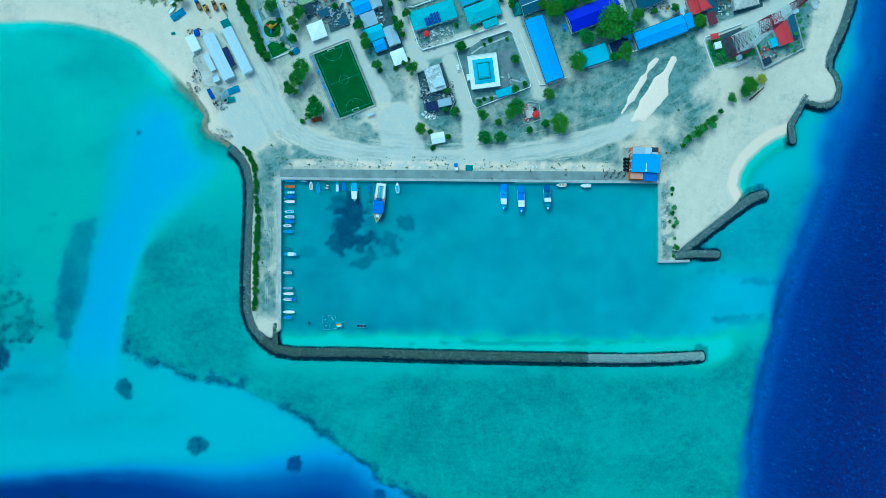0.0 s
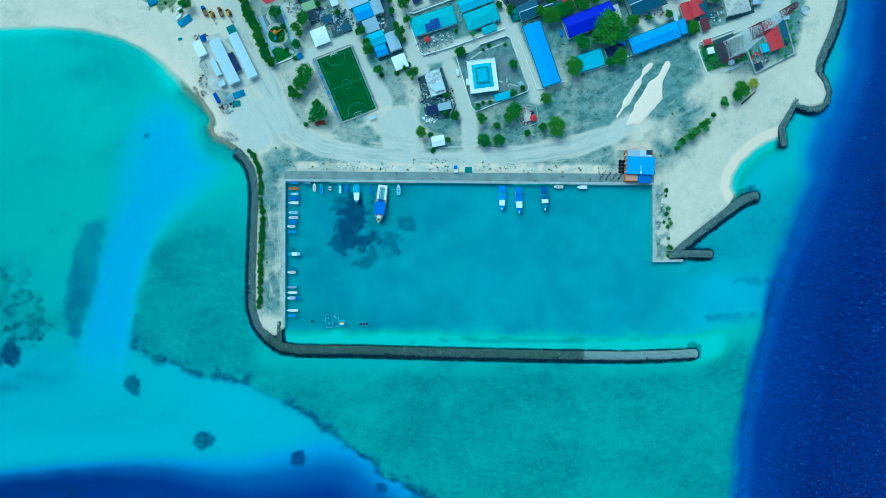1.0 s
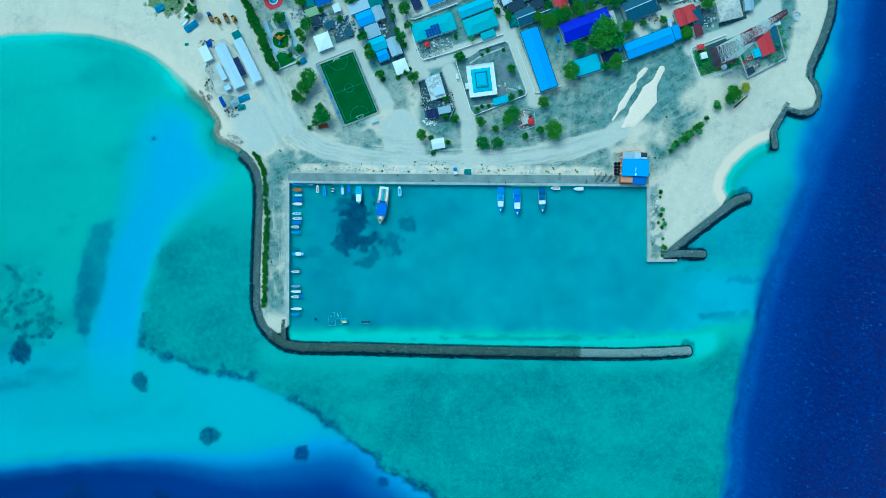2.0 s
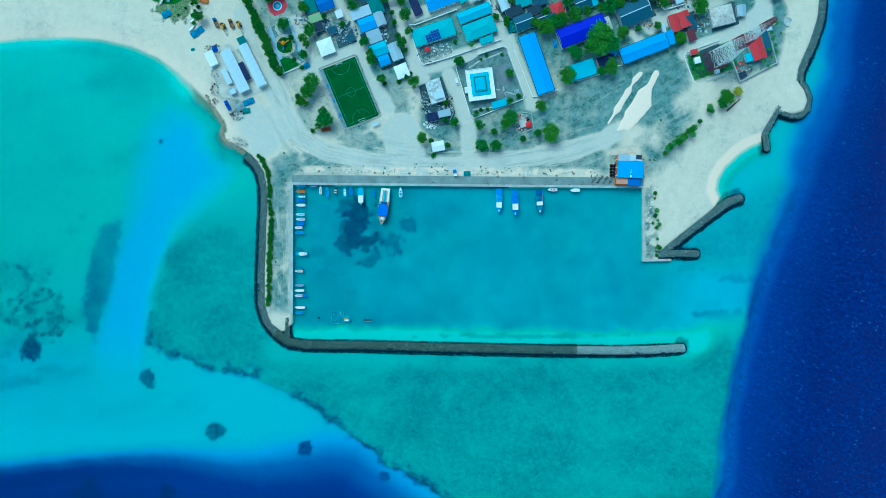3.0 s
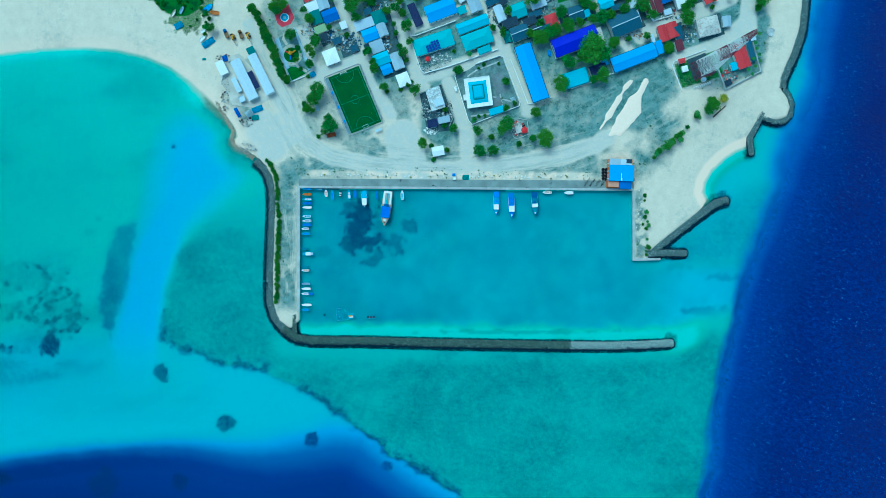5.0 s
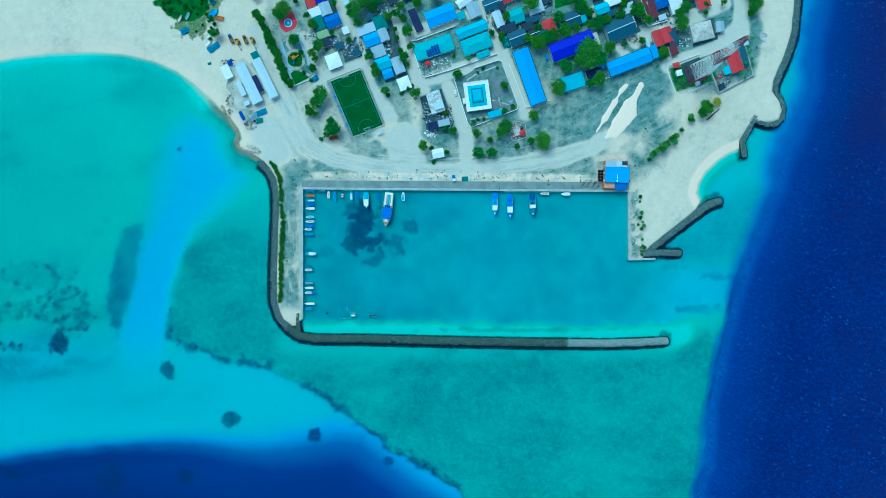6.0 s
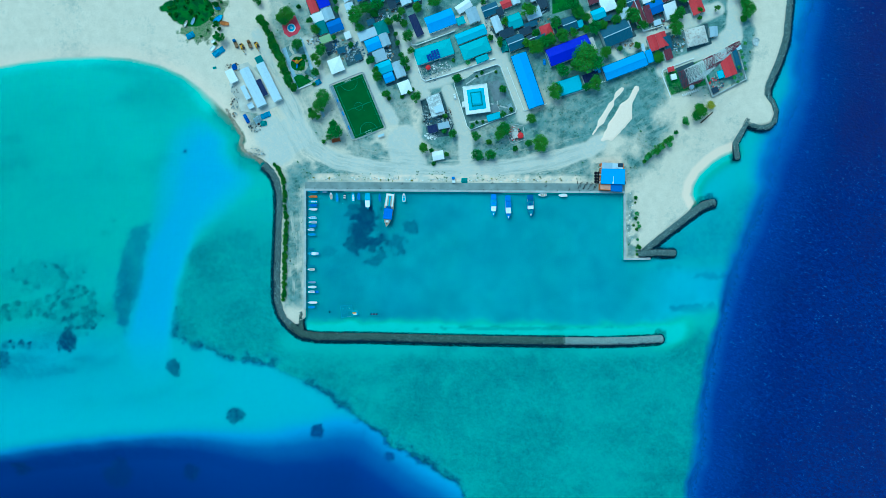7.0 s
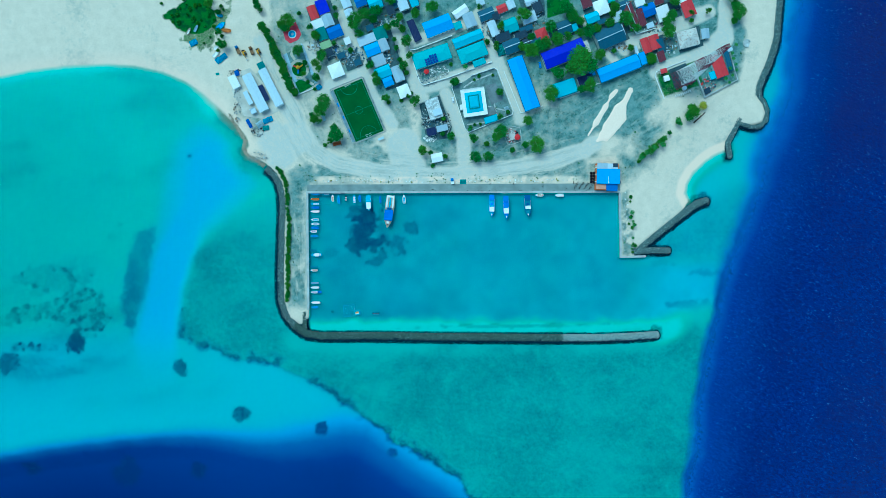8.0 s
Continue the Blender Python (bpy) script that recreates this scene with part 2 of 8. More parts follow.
ROADS = [
    ([(-123.8, 119.2), (-109.4, 97.6), (-98.6, 77.8), (-80.6, 67.0), (-51.8, 60.8), (-8.6, 57.2), (41.8, 59.8), (81.4, 65.9), (110.2, 74.2), (118.1, 78.8)], 5.0),
    ([(-112.3, 50.8), (-108.7, 7.6), (-108.7, -42.8)], -2.6),
    ([(-139.0, 162.3), (-127.4, 137.2), (-111.2, 104.8), (-102.2, 79.6)], 4.0),
    ([(-28.0, 80.0), (-26.0, 65.2), (-23.0, 54.4)], 12.0),
    ([(-129.2, 86.8), (-123.8, 76.0), (-113.0, 86.8)], 12.0),
    ([(-102.2, 155.1), (-92.2, 128.2), (-86.0, 119.2)], 3.5), ([(-75.2, 180.3), (-51.8, 119.2), (-37.4, 97.6)], 3.5),
    ([(-91.4, 124.6), (-62.6, 135.0), (-51.8, 136.4)], 3.5), ([(-33.8, 173.1), (-17.6, 124.6), (-14.0, 115.6)], 3.5),
    ([(-17.6, 122.8), (16.6, 132.8), (41.8, 142.6)], 4.0), ([(31.0, 180.3), (47.2, 137.2), (61.6, 99.4)], 4.0),
    ([(167.0, 135.0), (196.5, 145.1), (221.7, 158.7)], 4.5), ([(4.0, 119.2), (16.6, 86.8), (18.4, 68.8)], 4.0),
    ([(128.2, 151.5), (137.5, 138.6)], 2.0), ([(110.2, 173.1), (124.6, 180.3), (142.6, 151.5)], 3.5), ([(-33.8, 155.1), (13.0, 171.3), (41.8, 180.3)], 3.5),
    ([(142.6, 153.3), (182.1, 169.5), (207.3, 180.3)], 4.5), ([(221.7, 187.5), (219.9, 162.3), (196.5, 142.6)], 5.0),
]
SCRUB = [(52.6, 96.8), (85.0, 113.4), (122.8, 127.1), (164.1, 140.8), (172.1, 112.7), (158.7, 99.4), (144.4, 79.6), (121.0, 86.8), (106.6, 75.2), (74.2, 68.0), (56.2, 68.8)]
SCRUB_EAST = [(113.8, 70.6), (142.6, 85.0), (171.3, 104.8), (192.9, 99.4), (160.5, 68.8), (146.2, 40.0), (142.6, 50.8)]
VILLAGE = [(-129.2, 165.9), (-113.0, 117.4), (-95.0, 81.4), (-66.2, 74.2), (-51.8, 81.4), (-41.8, 104.8), (-15.8, 112.0), (-15.8, 83.2), (5.8, 64.4), (54.4, 64.4), (59.8, 99.4), (164.1, 133.6), (173.1, 113.8),
           (201.9, 114.8), (228.9, 126.4), (236.1, 165.9), (206.5, 207.3), (-131.0, 209.1)]
EAST_STRIP = [(138.5, 44.0), (144.5, 44.0), (147.5, -2.0), (144.0, -7.0), (138.5, -7.0)]
STRIP = [(-118.4, 64.4), (-51.8, 74.2), (110.2, 70.6), (117.4, 50.8), (-102.2, 51.5), (-105.1, 40.0), (-105.1, -44.6), (-118.4, -42.8), (-120.2, 40.0)]
GRASS_WEST = [(-214.2, 182.7), (-199.3, 191.2), (-188.2, 203.3), (-175.2, 203.1), (-175.8, 189.2), (-169.8, 180.4), (-176.8, 172.7), (-186.5, 167.5), (-197.4, 170.3)]
HEAPS = [([(135.4, 120.2), (132.1, 116.6)], 1.9), ([(131.8, 116.3), (127.4, 109.1)], 1.0), ([(126.7, 107.6), (123.8, 102.6), (119.9, 96.1)], 2.3), ([(119.9, 96.1), (116.3, 90.4), (113.4, 85.7)], 1.2),
         ([(146.5, 120.6), (142.6, 112.7), (137.5, 104.8)], 2.6), ([(138.2, 105.5), (134.6, 99.0), (130.3, 92.5)], 5.2), ([(139.7, 99.0), (135.4, 94.0)], 3.6), ([(130.3, 92.5), (125.3, 86.0)], 3.6), ([(125.3, 86.0), (120.6, 81.7)], 1.6),
         ([(131.8, 88.2), (127.4, 83.2)], 2.0)]

MOLE_ROCKS = [(-133.9, 64.4), (-127.4, 58.7), (-123.5, 50.8), (-121.7, 40.0), (-121.7, 27.4), (-123.5, -14.0), (-123.5, -37.4), (-120.6, -48.2), (-114.1, -56.9)]
ARM_ROCKS = [(-114.1, -56.9), (-105.8, -63.0), (-95.0, -64.8), (-59.0, -65.2), (5.8, -67.0), (92.2, -68.8)]
END_ROCKS = [(92.2, -68.8), (121.0, -69.1), (146.2, -68.4), (164.1, -67.3)]
GROYNE = [(150.5, -1.8), (167.7, 11.9), (188.6, 27.7), (196.5, 33.1), (203.7, 35.3)]
SPUR = [(146.2, -4.0), (160.5, -2.9), (174.2, -3.2)]
SEA_WALL = [(244.1, 115.6), (244.4, 121.7), (249.1, 131.8), (253.4, 141.5), (256.7, 150.8), (258.8, 158.7), (261.7, 189.2), (264.1, 206.6), (266.3, 241.5)]
LOBE_ROCKS = [(229.7, 94.7), (239.0, 91.4), (245.5, 91.4), (250.5, 96.1), (251.6, 104.0), (249.1, 110.5), (245.5, 114.1)]
STUB = [(222.5, 68.8), (221.0, 78.8), (225.3, 86.8), (230.4, 97.6)]
MOUNDS = [(MOLE_ROCKS + ARM_ROCKS[1:] + END_ROCKS[1:], 5.2), (GROYNE, 5.2), (SPUR, 4.2), (SEA_WALL, 5.4), (LOBE_ROCKS, 3.2), (STUB, 4.0)]


def axis(lo, hi, step):
    far = [30, 70, 130, 220, 380, 650, 1100, 1900, 3200]
    return np.array([lo - f for f in far[::-1]] + list(np.arange(lo, hi + step / 2, step)) + [hi + f for f in far])


GX, GY = axis(-350.0, 350.0, 1.25), axis(-206.0, 206.0, 1.25)
P = np.stack(np.meshgrid(GX, GY), -1).reshape(-1, 2)
W = P + (np.stack([cloud(P, 14, 1), cloud(P, 14, 2)], 1) - 0.5) * 3.0

on_land = inside(P, LAND) & ~inside(P, BASIN)
shore = np.minimum(to_path(P, WEST_BEACH + WEST_ROCKS[:-1])[0], to_path(P, EAST_BEACH[3:])[0])
land_z = 1.2 * rise(shore, -2.5, 14) * rise(shore, -6, 3) - 0.02 + 0.1 * (cloud(P, 9, 3) - 0.5) * rise(shore, 2, 10)

depth = 1.25 + 0.7 * cloud(P, 60, 4)
depth += 0.55 * rise(to_path(W, WEST_BEACH)[0], 60, 160) * (cloud(P, 90, 5) - 0.2)
reef_in = signed(W + (np.stack([cloud(P, 10, 6), cloud(P, 10, 7)], 1) - 0.5) * 9, REEF)
reef = rise(reef_in, -6, 5) * (0.22 + 0.5 * cloud(P, 60, 8) + 0.36 * (cloud(P * (0.5, 1.2), 13, 36) - 0.5)) * (0.25 + 0.75 * rise(-P[:, 1], -32.8, 6.8))
depth = np.where(reef_in > -8, depth * (1 - rise(reef_in, -8, 4)) + 1.9 * rise(reef_in, -8, 4), depth)
# the sandy lagoon south of the reef, falling away
south = to_path(W, REEF_EDGE)[0]
below = signed(W + (0, 7), LAGOON_EDGE + [(100.0, -4000.0), (-4000.0, -4000.0)])
in_lagoon = (reef_in < 0) & (P[:, 1] < -42.8) & (P[:, 0] < 60)
sandy = 2.45 + 0.6 * (cloud(P, 70, 9) - 0.5) + 0.35 * rise(P[:, 0], -230, -60)
level = rise(-P[:, 1], 42.8, 78.8)
depth = np.where(in_lagoon, depth * (1 - level) + sandy * level, depth)
slack = rise(P[:, 0], -220, -70)
fall = 8.5 * rise(below, -9 - 12 * slack, 22 + 26 * slack) + 5 * rise(below, 14, 80)
fall *= 1 + 0.45 * rise(-P[:, 0], 130, 320)
depth += np.where(in_lagoon, fall, 0)
ragged = cloud(P, 6, 38) - 0.5
edge_dark = rise(reef_in + 7 * ragged, -4, 1) * rise(-reef_in + 9 * ragged, -9, -1) * rise(-south, -17, -6) * rise(cloud(P, 9, 11), 0.12, 0.45) * (1 - rise(spot(P, (-115.9, -94.0), 16), 0, 0.6))
reef = np.maximum(reef, 0.8 * edge_dark)
depth += 0.4 * edge_dark
# the dredged sand channel
bank = 4.5 + 11 * rise(P[:, 1], -5, 55)
chan = rise(signed(W, CHANNEL), -bank, bank) * rise(P[:, 1], -112, -50)
depth = depth * (1 - chan) + (3.6 + 0.3 * cloud(P, 30, 12)) * chan
reef *= 1 - chan
# thin growth on the sand of the western bay, in long faint bands
# far_west paints the lens's darkening towards the edge into the bed colour
far_west = rise(-P[:, 0], 140, 330) * rise(-P[:, 1], -150, -100) * (P[:, 1] > -140)
bands = cloud(np.stack([P[:, 0] * 0.45 + P[:, 1] * 0.2, P[:, 1] * 1.3 - P[:, 0] * 0.25], 1), 34, 51)
dull = (0.17 * far_west + 0.34 * rise(bands, 0.45, 0.75) * rise(-P[:, 0], 150, 200)) * (1 - chan) * ~on_land
reef = np.maximum(reef, np.minimum(dull, 0.4) * rise(P[:, 1], -130, -90))
# sea grass meadows and coral heads
meadow = np.zeros(len(P))
for c, rx, ry, turn, much in (
    ((-161.6, -2.0), 22, 15, 30, 0.46), ((-204.8, -88.8), 6.0, 8.5, 10, 0.8), ((-157.7, -125.6), 7.5, 7, 0, 0.8), ((-95.8, -139.0), 5.5, 7, 0, 0.95), ((-285.5, -69.1), 9, 9, 0, 1.0),
    ((-336.9, -84.6), 11, 10, 0, 0.8), ((-327.5, -169.7), 7, 7, 0, 0.75), ((-251.7, -172.0), 11, 12, 0, 0.6), ((-196.0, -172.3), 7, 7, 0, 0.8), ((-40.7, -158.6), 4.5, 4, 0, 0.8), ((-42.3, -147.3), 4, 4, 0, 0.6),
    ((-195.8, 75.2), 1.8, 1.8, 0, 1.0), ((-201.2, -44.6), 3, 3, 0, 0.6), ((-249.1, 22.7), 3, 2, 0, 0.4), ((-255.2, 13.0), 4, 2, 0, 0.4),
):
    s = spot(W, c, rx * 1.08, ry * 1.08, turn)
    fill = rise(s + (0.6 if much >= 0.8 else 1.4) * (cloud(P, max(3.0, min(rx * 0.45, 5.0)), 13) - 0.5), 0.02, 0.34)
    reef = np.maximum(reef, much * fill)
grown = rise(signed(W, WEST_MEADOW) + 6 * (cloud(P, 5, 52) - 0.5), -1.5, 3.5) * (0.75 + 0.5 * (cloud(P, 8, 53) - 0.5)) * (1 - 0.7 * chan)
reef = np.maximum(reef, (0.66 + 0.26 * rise(-P[:, 1], -5, 50)) * grown)
meadow = np.maximum(meadow, grown)
depth += 0.7 * meadow
# scattered coral heads on the western flat
heads = np.random.RandomState(91)
for c, rx, ry, count in (((-312.0, -45.0), 22, 6, 34), ((-281.0, -43.0), 21, 17, 80), ((-266.0, -51.0), 9, 8, 30), ((-336.0, -50.0), 10, 5, 12), ((-318.0, -72.0), 16, 3, 10), ((-300.0, -20.0), 30, 14, 14)):
    near_by = np.flatnonzero(np.abs(P - c).max(1) < 45)
    rag = 0.9 * (cloud(P[near_by], 2.6, 54) - 0.5)
    reef[near_by] = np.maximum(reef[near_by], 0.4 * rise(spot(P[near_by], c, rx * 1.3, ry * 1.4) + 1.5 * (cloud(P[near_by], 5, 57) - 0.5), 0.05, 0.5))
    for _ in range(count):
        q, d = heads.uniform(0, 6.28), math.sqrt(heads.rand())
        r = heads.uniform(1.5, 4.2)
        head = rise(spot(P[near_by], (c[0] + rx * d * math.cos(q), c[1] + ry * d * math.sin(q)), r, r * heads.uniform(0.7, 1.2)) + rag, 0.0, 0.5)
        reef[near_by] = np.maximum(reef[near_by], heads.uniform(0.45, 0.95) * head)
# pale sand swept against the breakwater, and the shelf east of the quay
outer = to_path(P, [(-113.0, -68.8), (-30.2, -71.6), (77.8, -73.4), (164.1, -70.2)])[0]
pale = rise(-outer, -17, -4) * rise(cloud(P, 30, 14), 0.1, 0.5)
reef *= 1 - 0.8 * pale
shelf = signed(W, [(158.7, 1.1), (185.7, 17.6), (210.9, 34.6), (236.1, 43.6), (236.1, 0.4), (218.1, -12.6), (167.7, -10.4)])
reef = np.maximum(reef, 0.38 * rise(shelf, -14, 12) * (0.4 + 0.8 * cloud(P, 14, 15)))
tip = spot(W, (172.1, -63.7), 26, 15, 20)
reef *= 1 - rise(tip, 0.0, 0.6)
depth = depth * (1 - rise(tip, 0, 0.7)) + 0.95 * rise(tip, 0, 0.7)
depth += 0.75 * rise(P[:, 0], 140, 160) * rise(P[:, 1], -20, -4)
# the harbour basin
basin = inside(P, BASIN)
bed = 2.2 + 0.5 * cloud(P, 40, 16)
swept = to_path(P, [(-102.2, -60.1), (5.8, -62.3), (164.1, -63.7)])[0]
near = rise(-swept - 9 * cloud(P, 14, 17), -15, -7)
east = rise(P[:, 0], 142.6, 182.1)
bed += 0.7 * east
rim = np.where(P[:, 0] > 139.7, rise(signed(W, BASIN), -9, 7), basin * 1.0)
depth = depth * (1 - rim) + (bed * (1 - near) + 1.05 * near) * rim
silt = 0.4 + 0.3 * (cloud(P, 26, 18) - 0.5) + 0.3 * (cloud(P, 9, 60) - 0.5) - 0.1 * rise(P[:, 0], -30.2, 41.8) - 0.25 * east
weed = 0.0
for c, rx, ry, much in (((-67.1, 30.8), 6, 4.2, 0.8), ((-57.4, 25.7), 7, 7, 1.0), ((-59.9, 15.2), 7, 9, 1.0), ((-60.7, 6.7), 11, 7, 0.95), ((-54.4, 0.4), 6, 4, 0.9), ((-67.1, 2.5), 5, 5, 0.9),
                        ((-47.2, 15.2), 6, 5, 0.6), ((-46, 11), 5, 4, 0.6), ((-47.2, 29.9), 5, 5, 0.6), ((-39.7, 6.7), 5, 3, 0.5), ((-33.3, 4.6), 6, 7, 0.7), ((-32.1, 0.4), 4, 4, 0.8), ((-24, 15.2), 4.6, 6, 0.75),
                        ((-33.3, 23.6), 5, 4, 0.45), ((-50.2, -8), 7, 5, 0.75), ((-64.1, -4.6), 4, 2.6, 0.5), ((-86.1, -2.5), 3.6, 3.6, 0.55), ((-82.7, -11.4), 6, 3, 0.35), ((-73.4, -14.3), 6, 4, 0.4),
                        ((-76.3, -18.6), 4, 3, 0.35), ((-5.9, 29.9), 3, 3, 0.3), ((42.6, 4.6), 3, 3, 0.4), ((39.2, 1.3), 2.6, 2.6, 0.4), ((60.3, 18.1), 2.6, 2.2, 0.35), ((37.1, -8.9), 2.6, 2, 0.3), ((1.3, 4.6), 3, 5, 0.25),
                        ((-81.8, 32), 4, 3, 0.25), ((193.7, -45.7), 13, 3.5, 0.5), ((203.7, -21.2), 10, 3, 0.4), ((167.7, -12.6), 9, 3, 0.45), ((60.0, -60.0), 60, 1.2, 0.5)):
    weed = np.maximum(weed, much * rise(spot(W, c, rx * 1.6, ry * 1.6) + 1.9 * (cloud(P, 5, 19, 5) - 0.5), 0.0, 0.45))
reef = reef * (1 - rim) + np.maximum(silt * (1 - near), 0.95 * weed) * rim
rocky = to_path(W, WEST_BEACH[-1:] + WEST_ROCKS)[0]
reef = np.maximum(reef, 0.85 * rise(-rocky - 9 * cloud(P, 9, 33), -19, -7))
# weedy stones and soft painted shade on the bed round the feet of the rock mounds
for pts, side in MOUNDS:
    d, _ = to_path(P, pts)
    reef = np.maximum(reef, ~basin * 0.8 * rise(-d + 5 * (cloud(P, 3, 59) - 0.5), -side - 1.6, -side + 0.8))
# the outer drop into the ocean
ocean = signed(W + (np.stack([cloud(P, 40, 20), cloud(P, 40, 21)], 1) - 0.5) * 10, DROP + [(4000.0, -1200.0), (4000.0, 1500.0)])
soft = 6 + 10 * rise(P[:, 1], -30, 60)
depth += 7 * rise(ocean + 4 * (cloud(P, 9, 37) - 0.5), -soft, soft * 1.3) + 11 * rise(ocean, 4, 85)
reef *= 1 - rise(ocean, -10, 8)
depth = depth * np.where(P[:, 0] < 0, rise(shore, -1, 11 + 14 * rise(P[:, 0], -200, -165)), rise(shore, 0, 13)) ** 0.8 + 0.01
z = np.where(on_land, land_z, -np.minimum(depth, 20))
# an even waterline outside the quays
rim_at = rise(signed(P, LAND), -1.5, 1.5)
outside = (P[:, 0] > 152) | (P[:, 0] < -112)
z = np.where(outside, land_z * rim_at - np.minimum(depth, 20) * (1 - rim_at), z)

road = np.zeros(len(P))
for pts, w in ROADS:
    road = np.maximum(road, rise(-to_path(W, pts)[0], -w - 2.5, -w + 0.8))
scrub = np.maximum(rise(signed(W, SCRUB), -4, 5) * (0.5 + 0.35 * cloud(P, 18, 22) + 0.4 * cloud(P, 55, 34)), rise(signed(W, SCRUB_EAST), -16, 14) * (0.15 + 0.75 * rise(cloud(P, 16, 23), 0.25, 0.7)))
scrub = np.maximum(scrub, rise(signed(W, VILLAGE), -4, 3) * (0.4 + 0.6 * cloud(P, 12, 24) + 0.35 * rise(P[:, 1], 112, 132)) * (0.55 + 0.45 * rise(P[:, 0], -87.8, -44.6)))
scrub = np.maximum(scrub, 0.8 * rise(signed(W, STRIP), -4, 4) * rise(cloud(P, 14, 25), 0.25, 0.55))
dirt = signed(W, [(-161.6, 122.8), (-138.2, 144.4), (-113.0, 104.8), (-100.4, 76.0), (-102.2, 54.4), (-120.2, 50.8), (-131.0, 68.8), (-143.6, 85.0)])
scrub = np.maximum(scrub, 0.55 * rise(dirt, -6, 8) * rise(cloud(P, 11, 35), 0.36, 0.66))
for c, rx, ry, turn, much in (((-53.0, 73.0), 22, 10, -12, 0.7), ((-85.0, 61.0), 16, 4, -10, 0.7), ((88.0, 59.0), 26, 5.5, 4, 0.75), ((-30.0, 102.0), 12, 14, 15, 0.62), ((-95.0, 88.0), 7, 16, 15, 0.6), ((30.0, 76.0), 34, 9, 4, 0.55),
                              ((-104.0, 60.0), 8, 10, 0, 0.5), ((150.0, 92.0), 20, 12, 35, 0.6), ((118.0, 60.0), 8, 8, 0, 0.5)):
    scrub = np.maximum(scrub, much * rise(spot(W, c, rx, ry, turn) + 0.9 * (cloud(P, 6, 55) - 0.5), 0.0, 0.5))
scrub = np.maximum(scrub, 0.75 * rise(signed(W, EAST_STRIP), -2, 2) * rise(cloud(P, 4, 62), 0.3, 0.55))
edging = rise(-np.abs(P[:, 1] - 53.4 + 0.009 * P[:, 0]), -3.2, -1.8) * rise(P[:, 0], -100, -90) * rise(-P[:, 0], -112, -104)
scrub *= (1 - road) * (1 - 0.8 * edging)
grass = rise(signed(W, GRASS_WEST) + 7 * (cloud(P, 8, 28) - 0.5), -2, 2)
grass = np.maximum(grass, 0.62 * rise(spot(W, (-184.0, 167.0), 18, 14) + 1.2 * (cloud(P, 4, 26) - 0.5), 0.0, 0.45))
grass = np.maximum(grass, 0.6 * rise(spot(W, (-168.0, 178.0), 8, 20, -20) + 1.4 * (cloud(P, 4, 61) - 0.5), 0.0, 0.45))
grass = np.maximum(grass, rise(signed(P, [(82.9, 200.0), (97.3, 199.9), (102.3, 182.4), (83.0, 176.5)]), -1, 1))
grass = np.maximum(grass, rise(signed(P, [(166.3, 132.8), (196.5, 142.9), (203.7, 124.2), (172.1, 114.8)]), -1, 1) * 0.68)
swell = sum(np.exp(-0.7 * (to_path(P + (W - P) * 0.35, pts)[0] - w)) for pts, w in HEAPS)
fresh = rise(np.log(swell + 1e-9) / 0.7, -0.2, 1.2)
z += np.where(on_land, 0.5 * fresh, 0)
berm = np.where(on_land, np.where(P[:, 0] > 0, rise(-shore, -7.6, -5.4), 0.6 * rise(-shore, -13, -3) * (0.4 + 0.6 * cloud(P, 20, 29))), 0)
berm = np.maximum(berm, 0.8 * edging * rise(cloud(P, 4, 56), 0.42, 0.66))
# wheel tracks: long streaks that follow the main track
LANE = ROADS[2][0][:3] + ROADS[0][0][2:]
lane_off, lane_along = to_path(P + (W - P) * 0.5, LANE)
lane_along = lane_along * sum(math.dist(p, q) for p, q in zip(LANE[:-1], LANE[1:]))
ruts = rise(-lane_off, -21, -6) * rise(lane_along, 4, 30) * rise(-lane_along, 4 - lane_along.max(), 34 - lane_along.max()) * rise(shore, 6, 16) * rise(P[:, 1], 53, 57) * np.where(on_land, 1, 0)
yard_off, yard_along = to_path(P, ROADS[1][0])
mole = rise(-yard_off, -7, -4) * (P[:, 1] < 50)
lane_off, lane_along = np.where(mole > 0.02, yard_off, lane_off), np.where(mole > 0.02, yard_along * 95, lane_along)
ruts = np.maximum(ruts, mole)

nx, ny = len(GX), len(GY)
verts = np.column_stack([P, z])
idx = np.arange(nx * ny).reshape(ny, nx)
quads = np.stack([idx[:-1, :-1], idx[:-1, 1:], idx[1:, 1:], idx[1:, :-1]], -1).reshape(-1, 4)


def grid_mesh(name, verts, quads, smooth=True):
    me = bpy.data.meshes.new(name)
    me.vertices.add(len(verts))
    me.vertices.foreach_set("co", verts.astype(np.float32).ravel())
    me.loops.add(quads.size)
    me.loops.foreach_set("vertex_index", quads.astype(np.int32).ravel())
    me.polygons.add(len(quads))
    me.polygons.foreach_set("loop_start", np.arange(0, quads.size, 4, dtype=np.int32))
    me.polygons.foreach_set("use_smooth", np.full(len(quads), smooth))
    me.update(calc_edges=True)
    return me


def store(me, name, values):
    me.attributes.new(name, "FLOAT", "POINT").data.foreach_set("value", values.astype(np.float32))


ground_mesh = grid_mesh("ground", verts, quads)
for key, values in (("depth", -z), ("reef", reef), ("road", road), ("scrub", scrub), ("grass", grass), ("fresh", fresh), ("berm", berm), ("ruts", ruts), ("lane_off", lane_off), ("lane_along", lane_along), ("calm", np.maximum(rim * (1 - 0.5 * weed), 0.8 * meadow))):
    store(ground_mesh, key, values)


